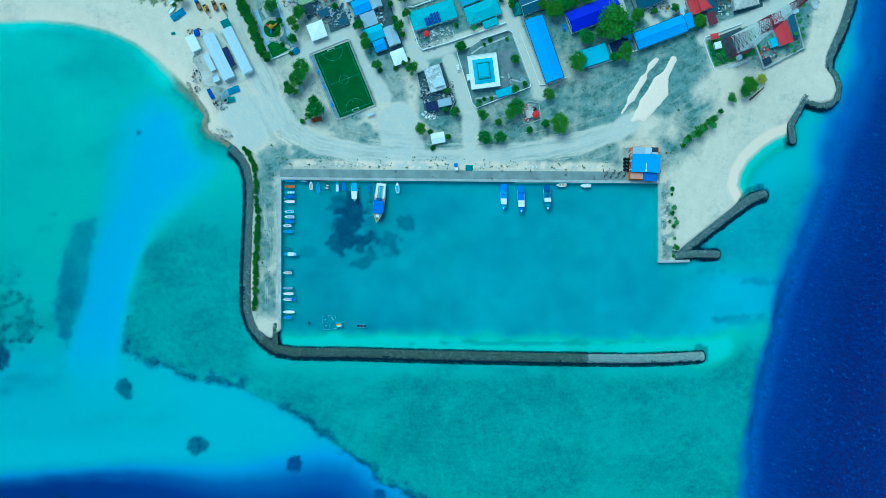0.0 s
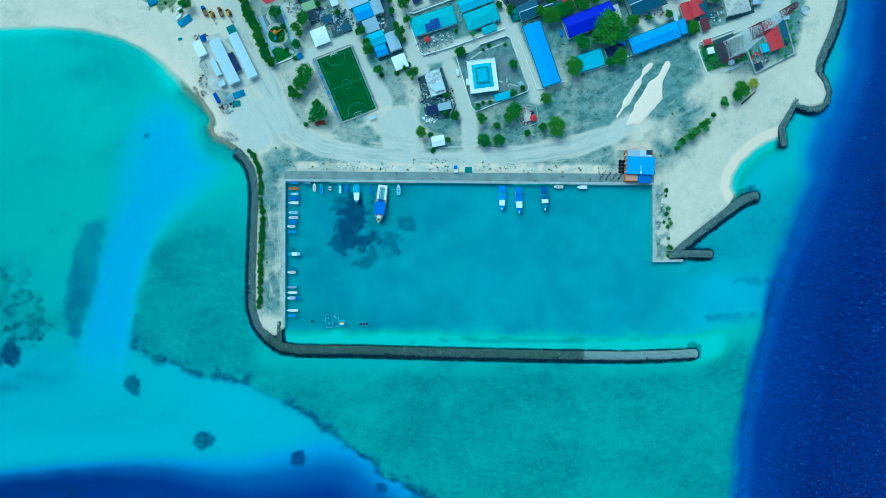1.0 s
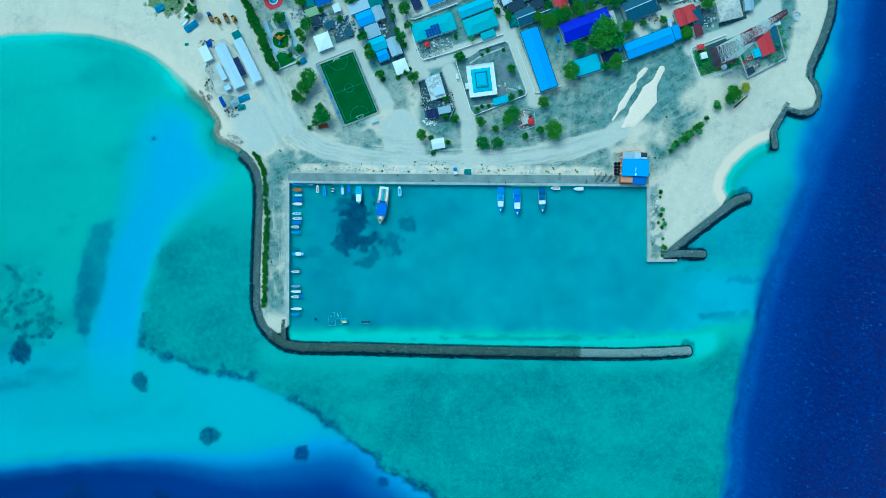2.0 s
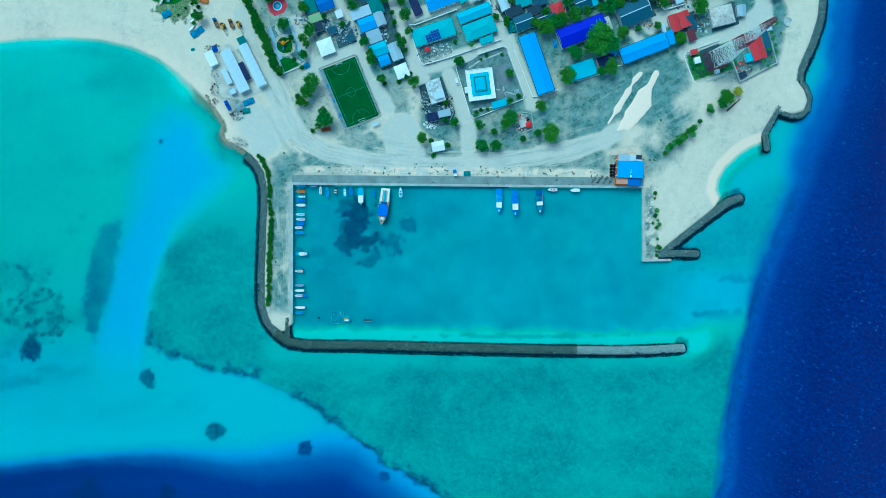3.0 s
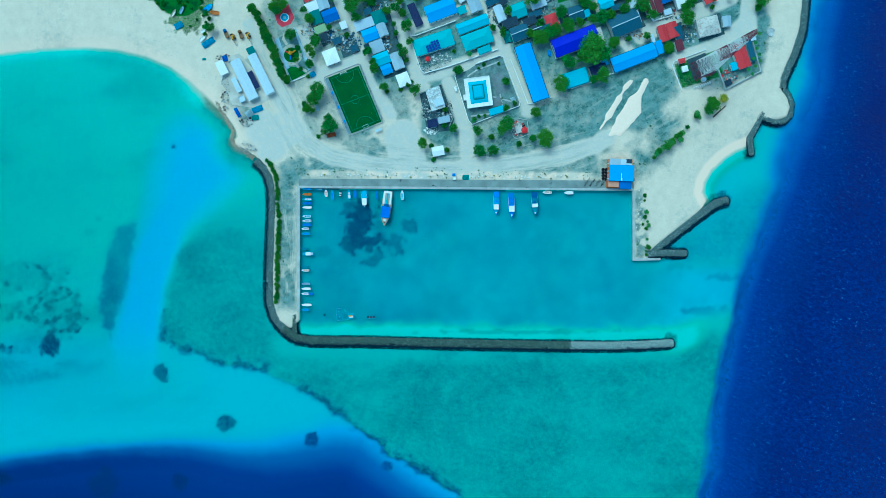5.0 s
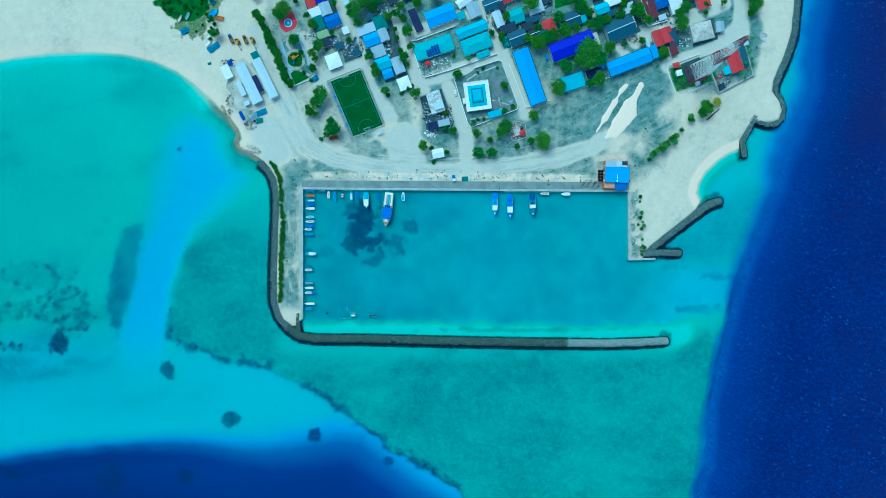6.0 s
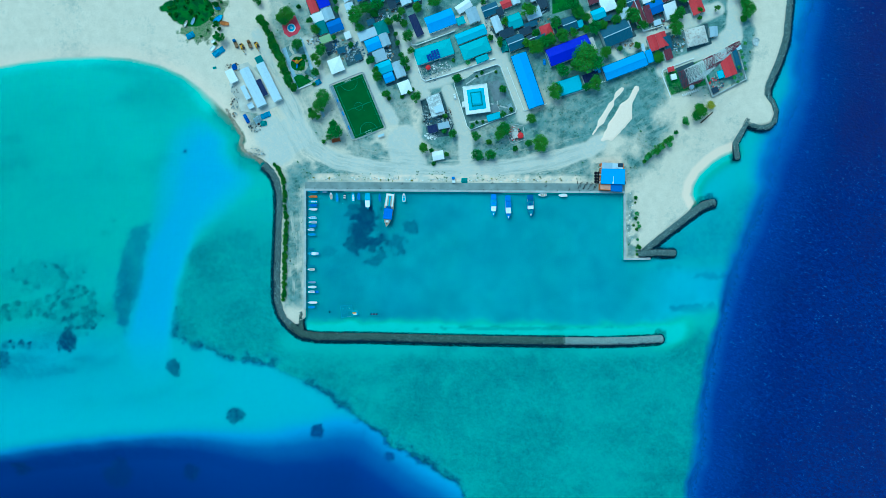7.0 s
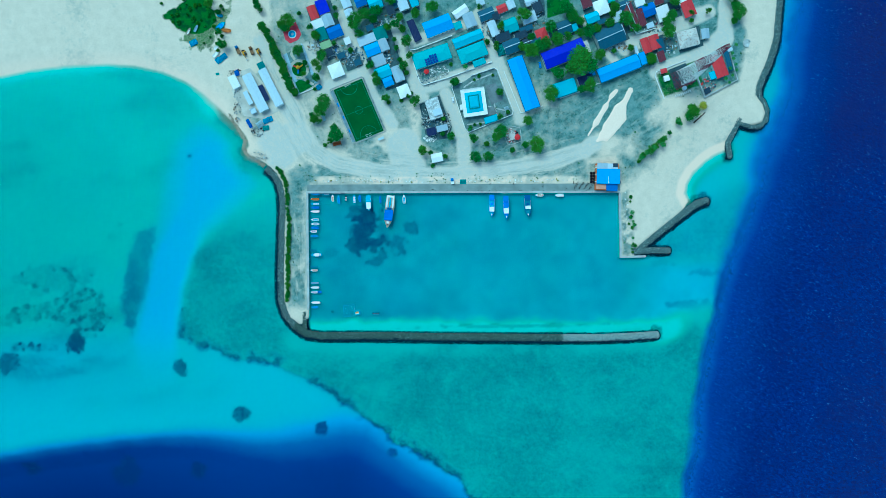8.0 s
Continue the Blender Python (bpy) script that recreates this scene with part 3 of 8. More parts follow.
def ground_material():
    m, nt, b = graph("sand_and_sea_bed", 0.95)
    b.inputs["Specular IOR Level"].default_value = 0.02
    where = nt.nodes.new("ShaderNodeNewGeometry").outputs["Position"]

    def mask(name):
        n = nt.nodes.new("ShaderNodeAttribute")
        n.attribute_name = name
        return n.outputs["Fac"]
    fine, mid, big = noise_of(nt, 0.9, 5, 0.7, where), noise_of(nt, 0.16, 5, 0.65, where), noise_of(nt, 0.03, 4, 0.6, where)
    grain = noise_of(nt, 0.4, 6, 0.75, where)
    sand = blend(nt, span(nt, mid, 0.3, 0.7), (0.66, 0.57, 0.45), (0.76, 0.66, 0.53))
    sand = blend(nt, span(nt, fine, 0.45, 0.8, 0, 0.35), sand, (0.44, 0.39, 0.31))
    worn = blend(nt, span(nt, grain, 0.32, 0.68), (0.1, 0.195, 0.185), (0.23, 0.335, 0.315))
    worn = blend(nt, span(nt, mid, 0.48, 0.64, 0, 0.55), worn, (0.035, 0.1, 0.085))
    lie = node(nt, "Mapping")
    lie.inputs["Rotation"].default_value = (0, 0, radians(-31))
    nt.links.new(where, lie.inputs[0])
    comb = node(nt, "Mapping")
    comb.inputs["Scale"].default_value = (0.05, 0.3, 0.1)
    nt.links.new(lie.outputs[0], comb.inputs[0])
    driven = noise_of(nt, 1.0, 5, 0.62, comb.outputs[0])
    worn = blend(nt, math_node(nt, "MULTIPLY", span(nt, driven, 0.5, 0.68, 0, 0.7), span(nt, big, 0.4, 0.62)), worn, (0.4, 0.44, 0.39))
    worn = blend(nt, math_node(nt, "MULTIPLY", span(nt, driven, 0.42, 0.28, 0, 0.6), span(nt, mid, 0.4, 0.6)), worn, (0.05, 0.12, 0.105))
    rough = math_node(nt, "ADD", math_node(nt, "MULTIPLY", math_node(nt, "SUBTRACT", mid, 0.5), 0.6), math_node(nt, "ADD", math_node(nt, "MULTIPLY", math_node(nt, "SUBTRACT", grain, 0.5), 1.0), math_node(nt, "MULTIPLY", math_node(nt, "SUBTRACT", big, 0.5), 1.5)))
    patch = span(nt, math_node(nt, "ADD", mask("scrub"), rough), 0.1, 0.85)
    sprig = noise_of(nt, 0.55, 3, 0.7, where)
    worn = blend(nt, math_node(nt, "MULTIPLY", span(nt, sprig, 0.56, 0.66, 0, 0.75), span(nt, mid, 0.4, 0.58)), worn, (0.022, 0.085, 0.05))
    worn = blend(nt, span(nt, sprig, 0.4, 0.3, 0, 0.5), worn, (0.36, 0.42, 0.38))
    c = blend(nt, patch, sand, worn)
    track = node(nt, "TexNoise", Scale=0.35, Detail=5.0, Distortion=1.5)
    nt.links.new(where, track.inputs["Vector"])
    c = blend(nt, math_node(nt, "MULTIPLY", mask("road"), span(nt, track.outputs["Fac"], 0.3, 0.6, 0.35, 1.0)), c, (0.56, 0.555, 0.5))
    lane = nt.nodes.new("ShaderNodeCombineXYZ")
    nt.links.new(math_node(nt, "MULTIPLY", mask("lane_along"), 0.035), lane.inputs[0])
    nt.links.new(math_node(nt, "ADD", math_node(nt, "MULTIPLY", mask("lane_off"), 0.34), math_node(nt, "MULTIPLY", mid, 0.8)), lane.inputs[1])
    streak = noise_of(nt, 1.0, 5, 0.68, lane.outputs[0])
    ruts = mask("ruts")
    c = blend(nt, math_node(nt, "MULTIPLY", ruts, span(nt, streak, 0.5, 0.68, 0, 0.62)), c, (0.28, 0.32, 0.28))
    c = blend(nt, math_node(nt, "MULTIPLY", ruts, span(nt, streak, 0.47, 0.34, 0, 0.8)), c, (0.68, 0.6, 0.49))
    lawn = blend(nt, fine, (0.02, 0.09, 0.015), (0.06, 0.2, 0.025))
    lawn = blend(nt, span(nt, mid, 0.46, 0.6, 0, 0.8), lawn, (0.012, 0.055, 0.02))
    lawn = blend(nt, span(nt, grain, 0.6, 0.75, 0, 0.6), lawn, (0.2, 0.26, 0.14))
    c = blend(nt, span(nt, math_node(nt, "ADD", mask("grass"), math_node(nt, "MULTIPLY", math_node(nt, "SUBTRACT", fine, 0.5), 0.6)), 0.3, 0.7), c, lawn)
    c = blend(nt, span(nt, math_node(nt, "ADD", mask("fresh"), math_node(nt, "MULTIPLY", math_node(nt, "SUBTRACT", grain, 0.5), 0.8)), 0.4, 0.6), c, blend(nt, span(nt, fine, 0.3, 0.7), (0.9, 0.68, 0.53), (0.97, 0.76, 0.61)))
    c = blend(nt, mask("berm"), c, (0.9, 0.69, 0.53))
    d = mask("depth")
    deep = span(nt, math_node(nt, "ADD", d, math_node(nt, "MULTIPLY", math_node(nt, "SUBTRACT", mid, 0.5), 0.35)), 0, 20)
    bare = ramp(nt, deep, (0.0, (0.5, 0.56, 0.47)), (0.02, (0.16, 0.66, 0.56)), (0.048, (0.01, 0.6, 0.55)), (0.07, (0.0, 0.53, 0.42)), (0.09, (0.0, 0.48, 0.41)), (0.125, (0.0, 0.47, 0.53)),
                (0.16, (0.0, 0.46, 0.58)), (0.21, (0.0, 0.38, 0.68)), (0.32, (0.0, 0.15, 0.43)), (0.5, (0.0, 0.055, 0.28)), (1.0, (0.0, 0.018, 0.15)))
    weed = ramp(nt, deep, (0.0, (0.1, 0.16, 0.1)), (0.06, (0.0, 0.2, 0.19)), (0.095, (0.0, 0.155, 0.185)), (0.115, (0.0, 0.06, 0.13)), (0.16, (0.0, 0.06, 0.19)), (0.3, (0.0, 0.07, 0.24)), (0.55, (0.0, 0.03, 0.16)),
                (1.0, (0.0, 0.012, 0.1)))
    r = mask("reef")
    coral = noise_of(nt, 0.33, 6, 0.72, where)
    speck = math_node(nt, "ADD", r, math_node(nt, "MULTIPLY", math_node(nt, "ADD", math_node(nt, "MULTIPLY", math_node(nt, "SUBTRACT", coral, 0.5), 2.2), math_node(nt, "ADD", math_node(nt, "MULTIPLY", math_node(nt, "SUBTRACT", fine, 0.5), 2.0), math_node(nt, "MULTIPLY", math_node(nt, "SUBTRACT", mid, 0.5), 0.9))), math_node(nt, "MULTIPLY", math_node(nt, "MINIMUM", r, 0.5), span(nt, mask("calm"), 0, 1, 1, 0.12))))
    under = blend(nt, span(nt, speck, 0, 1), bare, weed)
    bits = noise_of(nt, 0.62, 3, 0.75, where)
    flat = math_node(nt, "MULTIPLY", span(nt, r, 0.1, 0.45), span(nt, mask("calm"), 0, 0.6, 1, 0))
    under = blend(nt, math_node(nt, "MULTIPLY", flat, span(nt, bits, 0.58, 0.7, 0, 0.42)), under, (0.03, 0.5, 0.45))
    under = blend(nt, math_node(nt, "MULTIPLY", flat, span(nt, bits, 0.42, 0.3, 0, 0.4)), under, (0.0, 0.1, 0.12))
    c = blend(nt, span(nt, d, -0.06, 0.1), c, under)
    nt.links.new(c, b.inputs["Base Color"])
    bump(nt, b, fine, 0.5, 0.25)
    return m


ground = tagged(new("ground", ground_mesh), "pale coral sand island running under clear shallow sea", "ground", kind="structure")
ground_mesh.materials.append(ground_material())


def water_material():
    m = bpy.data.materials.new("sea_water")
    m.use_nodes = True
    nt = m.node_tree
    b = nt.nodes["Principled BSDF"]
    b.inputs["Roughness"].default_value = 0.12
    b.inputs["IOR"].default_value = 1.25
    where = nt.nodes.new("ShaderNodeNewGeometry").outputs["Position"]
    turn = node(nt, "Mapping")
    turn.inputs["Rotation"].default_value = (0, 0, radians(25))
    nt.links.new(where, turn.inputs[0])
    long = node(nt, "Mapping")
    long.inputs["Scale"].default_value = (0.42, 0.66, 0.4)
    nt.links.new(turn.outputs[0], long.inputs[0])
    waves = node(nt, "TexNoise", Scale=0.8, Detail=6.0, Roughness=0.66, Distortion=0.9)
    nt.links.new(long.outputs[0], waves.inputs["Vector"])
    swell = waves.outputs["Fac"]
    chop = noise_of(nt, 0.7, 4, 0.6, where)
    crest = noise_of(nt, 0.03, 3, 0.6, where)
    force = span(nt, noise_of(nt, 0.02, 3, 0.6, where), 0.35, 0.65, 0.5, 1.0)
    out = nt.nodes.new("ShaderNodeAttribute")
    out.attribute_name = "out"
    wind = nt.nodes.new("ShaderNodeAttribute")
    wind.attribute_name = "wind"
    deep = blend(nt, crest, (0.0, 0.006, 0.125), (0.0, 0.01, 0.165))
    deep = blend(nt, out.outputs["Fac"], (0.0, 0.034, 0.27), deep)
    att = nt.nodes.new("ShaderNodeAttribute")
    att.attribute_name = "body"
    # brighter blue at the edge offsets the water's own shadow on the bed
    deep = blend(nt, span(nt, att.outputs["Fac"], 0.5, 0.92, 1, 0), deep, (0.0, 0.21, 0.78))
    # lit wave faces, foam and sun glitter are painted into the base colour
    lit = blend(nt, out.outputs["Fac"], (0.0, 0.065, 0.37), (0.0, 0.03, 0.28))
    foam_glints = math_node(nt, "MULTIPLY", span(nt, swell, 0.6, 0.7, 0, 0.8), span(nt, crest, 0.4, 0.6))
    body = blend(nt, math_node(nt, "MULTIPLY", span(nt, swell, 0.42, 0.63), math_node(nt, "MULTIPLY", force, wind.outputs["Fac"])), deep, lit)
    nt.links.new(blend(nt, foam_glints, body, (0.08, 0.2, 0.46)), b.inputs["Base Color"])
    tall = math_node(nt, "ADD", swell, math_node(nt, "MULTIPLY", chop, 0.25))
    bp = node(nt, "Bump", Strength=1.0, Distance=1.8)
    nt.links.new(tall, bp.inputs["Height"])
    nt.links.new(bp.outputs[0], b.inputs["Normal"])
    clear = nt.nodes.new("ShaderNodeBsdfTransparent")
    gloss = nt.nodes.new("ShaderNodeBsdfGlossy")
    gloss.inputs["Roughness"].default_value = 0.1
    calm = node(nt, "Bump", Strength=0.25, Distance=0.4)
    nt.links.new(chop, calm.inputs["Height"])
    nt.links.new(calm.outputs[0], gloss.inputs["Normal"])
    fres = node(nt, "Fresnel", IOR=1.2)
    top = nt.nodes.new("ShaderNodeMixShader")
    nt.links.new(fres.outputs[0], top.inputs[0])
    nt.links.new(clear.outputs[0], top.inputs[1])
    nt.links.new(gloss.outputs[0], top.inputs[2])
    mix = nt.nodes.new("ShaderNodeMixShader")
    nt.links.new(att.outputs["Fac"], mix.inputs[0])
    nt.links.new(top.outputs[0], mix.inputs[1])
    nt.links.new(b.outputs[0], mix.inputs[2])
    nt.links.new(mix.outputs[0], nt.nodes["Material Output"].inputs[0])
    return m


wx, wy = axis(-350.0, 350.0, 2.5), axis(-206.0, 206.0, 2.5)
Q = np.stack(np.meshgrid(wx, wy), -1).reshape(-1, 2)
idx = np.arange(len(Q)).reshape(len(wy), len(wx))
water_mesh = grid_mesh("water", np.column_stack([Q, np.zeros(len(Q))]), np.stack([idx[:-1, :-1], idx[:-1, 1:], idx[1:, 1:], idx[1:, :-1]], -1).reshape(-1, 4))
far_out = signed(Q + (np.stack([cloud(Q, 40, 20), cloud(Q, 40, 21)], 1) - 0.5) * 10, DROP + [(4000.0, -1200.0), (4000.0, 1500.0)])
wide = 11 + 5 * rise(Q[:, 1], -30, 60)
store(water_mesh, "body", 0.92 * rise(far_out + 4 * (cloud(Q, 9, 37) - 0.5), -wide * 0.95, wide * 1.05))
store(water_mesh, "out", rise(far_out, 0, 55))
store(water_mesh, "wind", 0.35 + 0.65 * rise(-Q[:, 1], -110, -10))
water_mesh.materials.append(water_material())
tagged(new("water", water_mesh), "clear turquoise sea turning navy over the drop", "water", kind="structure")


# ---- building tools ----
def part(name, bm, material, parent=None, label=""):
    me = bpy.data.meshes.new(name)
    bm.to_mesh(me)
    bm.free()
    for m in material if isinstance(material, (list, tuple)) else [material]:
        me.materials.append(m)
    ob = new(name, me)
    ob.parent = parent
    if label:
        ob["label"] = label
    return ob


def thing(name, label, category, at, z=0.0, turn=0.0, group="", kind=""):
    ob = tagged(new(name), label, category, group, kind)
    ob.matrix_basis = pose(at[0], at[1], z, 0, 0, turn)
    return ob


def box(bm, c, s, turn=0.0, bevel=0.0, m=None):
    """A box with its centre at c; bevel rounds its upright edges."""
    t = Matrix.LocRotScale(c, Euler((0, 0, radians(turn))), None) @ Matrix.Diagonal((*s, 1))
    if m is not None:
        t = m @ t
    made = bmesh.ops.create_cube(bm, size=1, matrix=t)["verts"]
    if bevel:
        edges = list({e for v in made for e in v.link_edges})
        bmesh.ops.bevel(bm, geom=edges, offset=bevel, segments=1, affect="EDGES")
    return made


def boxes(*rows):
    bm = bmesh.new()
    for c, s in rows:
        box(bm, c, s)
    return bm


def beam(bm, p, q, thick):
    """A square bar from p to q."""
    p, q = Vector(p), Vector(q)
    d = q - p
    m = Matrix.Translation((p + q) / 2) @ d.to_track_quat("Z", "Y").to_matrix().to_4x4() @ Matrix.Diagonal((thick, thick, d.length, 1))
    bmesh.ops.create_cube(bm, size=1, matrix=m)


def drum(bm, c, r, h, seg=12, r2=None, m=None):
    t = Matrix.Translation(c)
    if m is not None:
        t = m @ t
    bmesh.ops.create_cone(bm, cap_ends=True, segments=seg, radius1=r, radius2=r if r2 is None else r2, depth=h, matrix=t)


def prism(pts, z0, z1):
    bm = bmesh.new()
    low = [bm.verts.new((x, y, z0)) for x, y in pts]
    top = [bm.verts.new((x, y, z1)) for x, y in pts]
    bm.faces.new(top), bm.faces.new(low[::-1])
    for i in range(len(pts)):
        j = (i + 1) % len(pts)
        bm.faces.new((low[i], low[j], top[j], top[i]))
    bmesh.ops.recalc_face_normals(bm, faces=bm.faces)
    return bm


def ribbon(pts, half, z0, z1, closed=False):
    """A strip of even width along a plan line, with mitred corners."""
    n = len(pts)
    V = [Vector(p) for p in pts]
    side = []
    for i in range(n):
        a = V[i - 1] if (i or closed) else V[i]
        b = V[(i + 1) % n] if (i < n - 1 or closed) else V[i]
        d1 = (V[i] - a).normalized() if a != V[i] else (b - V[i]).normalized()
        d2 = (b - V[i]).normalized() if b != V[i] else d1
        t = (d1 + d2).normalized()
        nrm = Vector((-t.y, t.x))
        side.append(nrm * half / max(0.4, nrm.dot(Vector((-d1.y, d1.x)))))
    bm = bmesh.new()
    rows = []
    for p, s in zip(V, side):
        l, r = p + s, p - s
        rows.append([bm.verts.new((l.x, l.y, z0)), bm.verts.new((l.x, l.y, z1)), bm.verts.new((r.x, r.y, z1)), bm.verts.new((r.x, r.y, z0))])
    for i in range(n if closed else n - 1):
        a, b = rows[i], rows[(i + 1) % n]
        for k in range(4):
            bm.faces.new((a[k], a[(k + 1) % 4], b[(k + 1) % 4], b[k]))
    if not closed:
        bm.faces.new(rows[0]), bm.faces.new(rows[-1][::-1])
    bmesh.ops.recalc_face_normals(bm, faces=bm.faces)
    return bm


def between(p, q, t):
    return (p[0] + (q[0] - p[0]) * t, p[1] + (q[1] - p[1]) * t)


# ---- quay ----
quay = tagged(new("quay"), "grey concrete harbour quay with a pale coping", "quay", kind="structure")
part("apron", prism([(-103.3, 50.8), (118.1, 49.0), (137.5, 48.6), (137.5, 42.8), (118.1, 43.2), (-103.3, 45.4)], -4, 1.5), CONCRETE, quay)


def coping(p, q, half, n):
    """Cast coping blocks in a row, with open joints."""
    for i in range(n):
        a, b = between(p, q, (i + 0.012) / n), between(p, q, (i + 0.988) / n)
        part("coping_block", ribbon([a, b], half, -4, 1.62 + random.uniform(-0.02, 0.02)), COPING, quay)


coping((-102.6, 44.9), (137.5, 42.4), 0.8, 56)
coping((-103.5, 45.7), (-103.7, -45.4), 0.9, 22)
coping((137.3, 41.4), (137.5, -7.6), 0.75, 14)
coping((136.8, -7.9), (156.6, -7.6), 0.8, 6)
part("pavement", prism([(118.1, 51.1), (138.2, 50.8), (138.2, 48.6), (118.1, 49.0)], -1, 1.52), PAVING, quay)
for i in range(26):
    x, y = between((-100.4, 45.7), (115.6, 43.2), (i + 0.5) / 26)
    bm = bmesh.new()
    drum(bm, (0, 0, 0.2), 0.16, 0.4, 8)
    drum(bm, (0, 0, 0.45), 0.26, 0.1, 8)
    bollard = tagged(part("bollard", bm, BLACK), "black iron mooring bollard on the quay", "bollard", "bollards along the quay")
    bollard.matrix_basis = pose(x, y + 0.4, 1.5)


# ---- rock breakwaters ----
def stone_material(name, rgb, light):
    m, nt, b = graph(name, 0.9)
    geo = nt.nodes.new("ShaderNodeNewGeometry")
    c = blend(nt, geo.outputs["Random Per Island"], tuple(v * 0.42 for v in rgb), tuple(v * 1.2 for v in rgb))
    pale = math_node(nt, "GREATER_THAN", geo.outputs["Random Per Island"], 1 - light)
    c = blend(nt, pale, c, (0.4, 0.5, 0.48))
    n = noise_of(nt, 3.0, 4, 0.7, geo.outputs["Position"])
    c = blend(nt, span(nt, n, 0.4, 0.75, 0, 0.5), c, tuple(v * 0.5 for v in rgb))
    up = nt.nodes.new("ShaderNodeSeparateXYZ")
    nt.links.new(geo.outputs["Position"], up.inputs[0])
    weed = math_node(nt, "ADD", up.outputs[2], math_node(nt, "MULTIPLY", math_node(nt, "SUBTRACT", n, 0.5), 1.0))
    # near the waterline one dark colour holds wet weed and the mound's shade
    c = blend(nt, span(nt, weed, 0.5, 0.95), (0.007, 0.026, 0.05), c)
    nt.links.new(c, b.inputs["Base Color"])
    bump(nt, b, n, 0.5, 0.15)
    return m


STONE_DARK = stone_material("weathered_armour_rock", (0.12, 0.18, 0.155), 0.05)
STONE_PALE = stone_material("pale_armour_rock", (0.42, 0.52, 0.5), 0.25)
STONE_BLUE = stone_material("grey_armour_rock", (0.19, 0.26, 0.255), 0.06)
ROCK_V = np.array([(0, -1, 1.618), (0, 1, 1.618), (0, -1, -1.618), (0, 1, -1.618), (-1, 1.618, 0), (1, 1.618, 0), (-1, -1.618, 0), (1, -1.618, 0), (-1.618, 0, 1), (-1.618, 0, -1),
                   (1.618, 0, 1), (1.618, 0, -1)]) / 1.9
ROCK_F = []
for i in range(12):
    for j in range(i + 1, 12):
        for k in range(j + 1, 12):
            e = [np.linalg.norm(ROCK_V[u] - ROCK_V[v]) for u, v in ((i, j), (j, k), (i, k))]
            if max(e) < 1.2:
                nrm = np.cross(ROCK_V[j] - ROCK_V[i], ROCK_V[k] - ROCK_V[i])
                ROCK_F.append((i, j, k) if nrm @ ROCK_V[i] > 0 else (i, k, j))
ROCK_F = np.array(ROCK_F)


def breakwater(label, path, half, material, seed, top=1.9, size=0.46, skirt=1.4, outer=0.0, head=False):
    """A mound of armour rocks along a plan line; outer widens the skirt on its right-hand side."""
    rng = np.random.RandomState(seed)
    ob = tagged(new("rock_breakwater"), label, "breakwater", kind="stuff")
    core = ribbon(path, half * 0.8, -5, top - 0.9)
    part("core", core, material, ob)
    toe = []
    for i, p in enumerate(path):
        d = (Vector(path[min(i + 1, len(path) - 1)]) - Vector(path[max(i - 1, 0)])).normalized()
        toe.append((p[0] + d.y * outer / 2, p[1] - d.x * outer / 2))
    part("toe", ribbon(toe, half + skirt * 0.3 + outer * 0.36 - 0.4, -4, 0.06), material, ob, "dark weedy rock toe at the waterline, with shade painted in")
    V, F, n = [], [], 0
    spots = []
    for (p, q) in zip(path[:-1], path[1:]):
        p, q = np.array(p), np.array(q)
        L = np.linalg.norm(q - p)
        d = (q - p) / L
        s = np.array([-d[1], d[0]])
        count = int(L * (2 * half + skirt * 2 + outer) / (size * size * 1.25))
        u = rng.uniform(-0.5, L + 0.5, count)
        v = rng.uniform(-half - skirt - outer, half + skirt, count)
        v = np.where(v < 0, v * (1 + 0.12 * np.abs(rng.normal(size=count))), v)
        for a, w in zip(u, v):
            spots.append((p + d * a + s * w, abs(w) / (half + skirt + (outer if w < 0 else 0))))
    # the rounded head at the free end
    end, back = np.array(path[-1]), np.array(path[-1]) - np.array(path[-2])
    back = back / np.linalg.norm(back)
    reach = half + skirt + outer * 0.5
    centre = end + np.array([back[1], -back[0]]) * outer * 0.5 if head else end
    for _ in range(int(1.6 * reach * reach / (size * size * 1.25)) if head else 0):
        q, a = math.sqrt(rng.rand()), rng.uniform(-1.57, 1.57)
        spots.append((centre + q * reach * (back * math.cos(a) * 0.9 + np.array([-back[1], back[0]]) * math.sin(a)), q))
    if head:
        cap = bmesh.new()
        drum(cap, (*centre, -2.0), half * 0.95 + outer * 0.4, 4.1, 20)
        part("toe", cap, material, ob)
        cap = bmesh.new()
        drum(cap, (*end, -2.0), half * 0.8, 2 * (top + 1.1), 16)
        part("core", cap, material, ob)
    for at, t in spots:
        h = top - 0.5 if t < 0.36 else top - 0.5 - (t - 0.36) / 0.64 * (top + 0.9)
        c = np.array([*at, h + rng.uniform(-0.15, 0.3)])
        r = size * rng.uniform(0.55, 1.1) * np.array([rng.uniform(0.75, 1.3), rng.uniform(0.75, 1.3), rng.uniform(0.6, 0.95)])
        ang = rng.uniform(0, 6.28)
        m = np.array([[math.cos(ang), -math.sin(ang), 0], [math.sin(ang), math.cos(ang), 0], [0, 0, 1]])
        V.append((ROCK_V * rng.uniform(0.75, 1.2, (12, 1)) * r) @ m.T + c)
        F.append(ROCK_F + n)
        n += 12
    V, F = np.concatenate(V), np.concatenate(F)
    me = bpy.data.meshes.new("rocks")
    me.from_pydata(V.tolist(), [], F.tolist())
    me.materials.append(material)
    rocks = new("rocks", me)
    rocks.parent = ob
    return ob


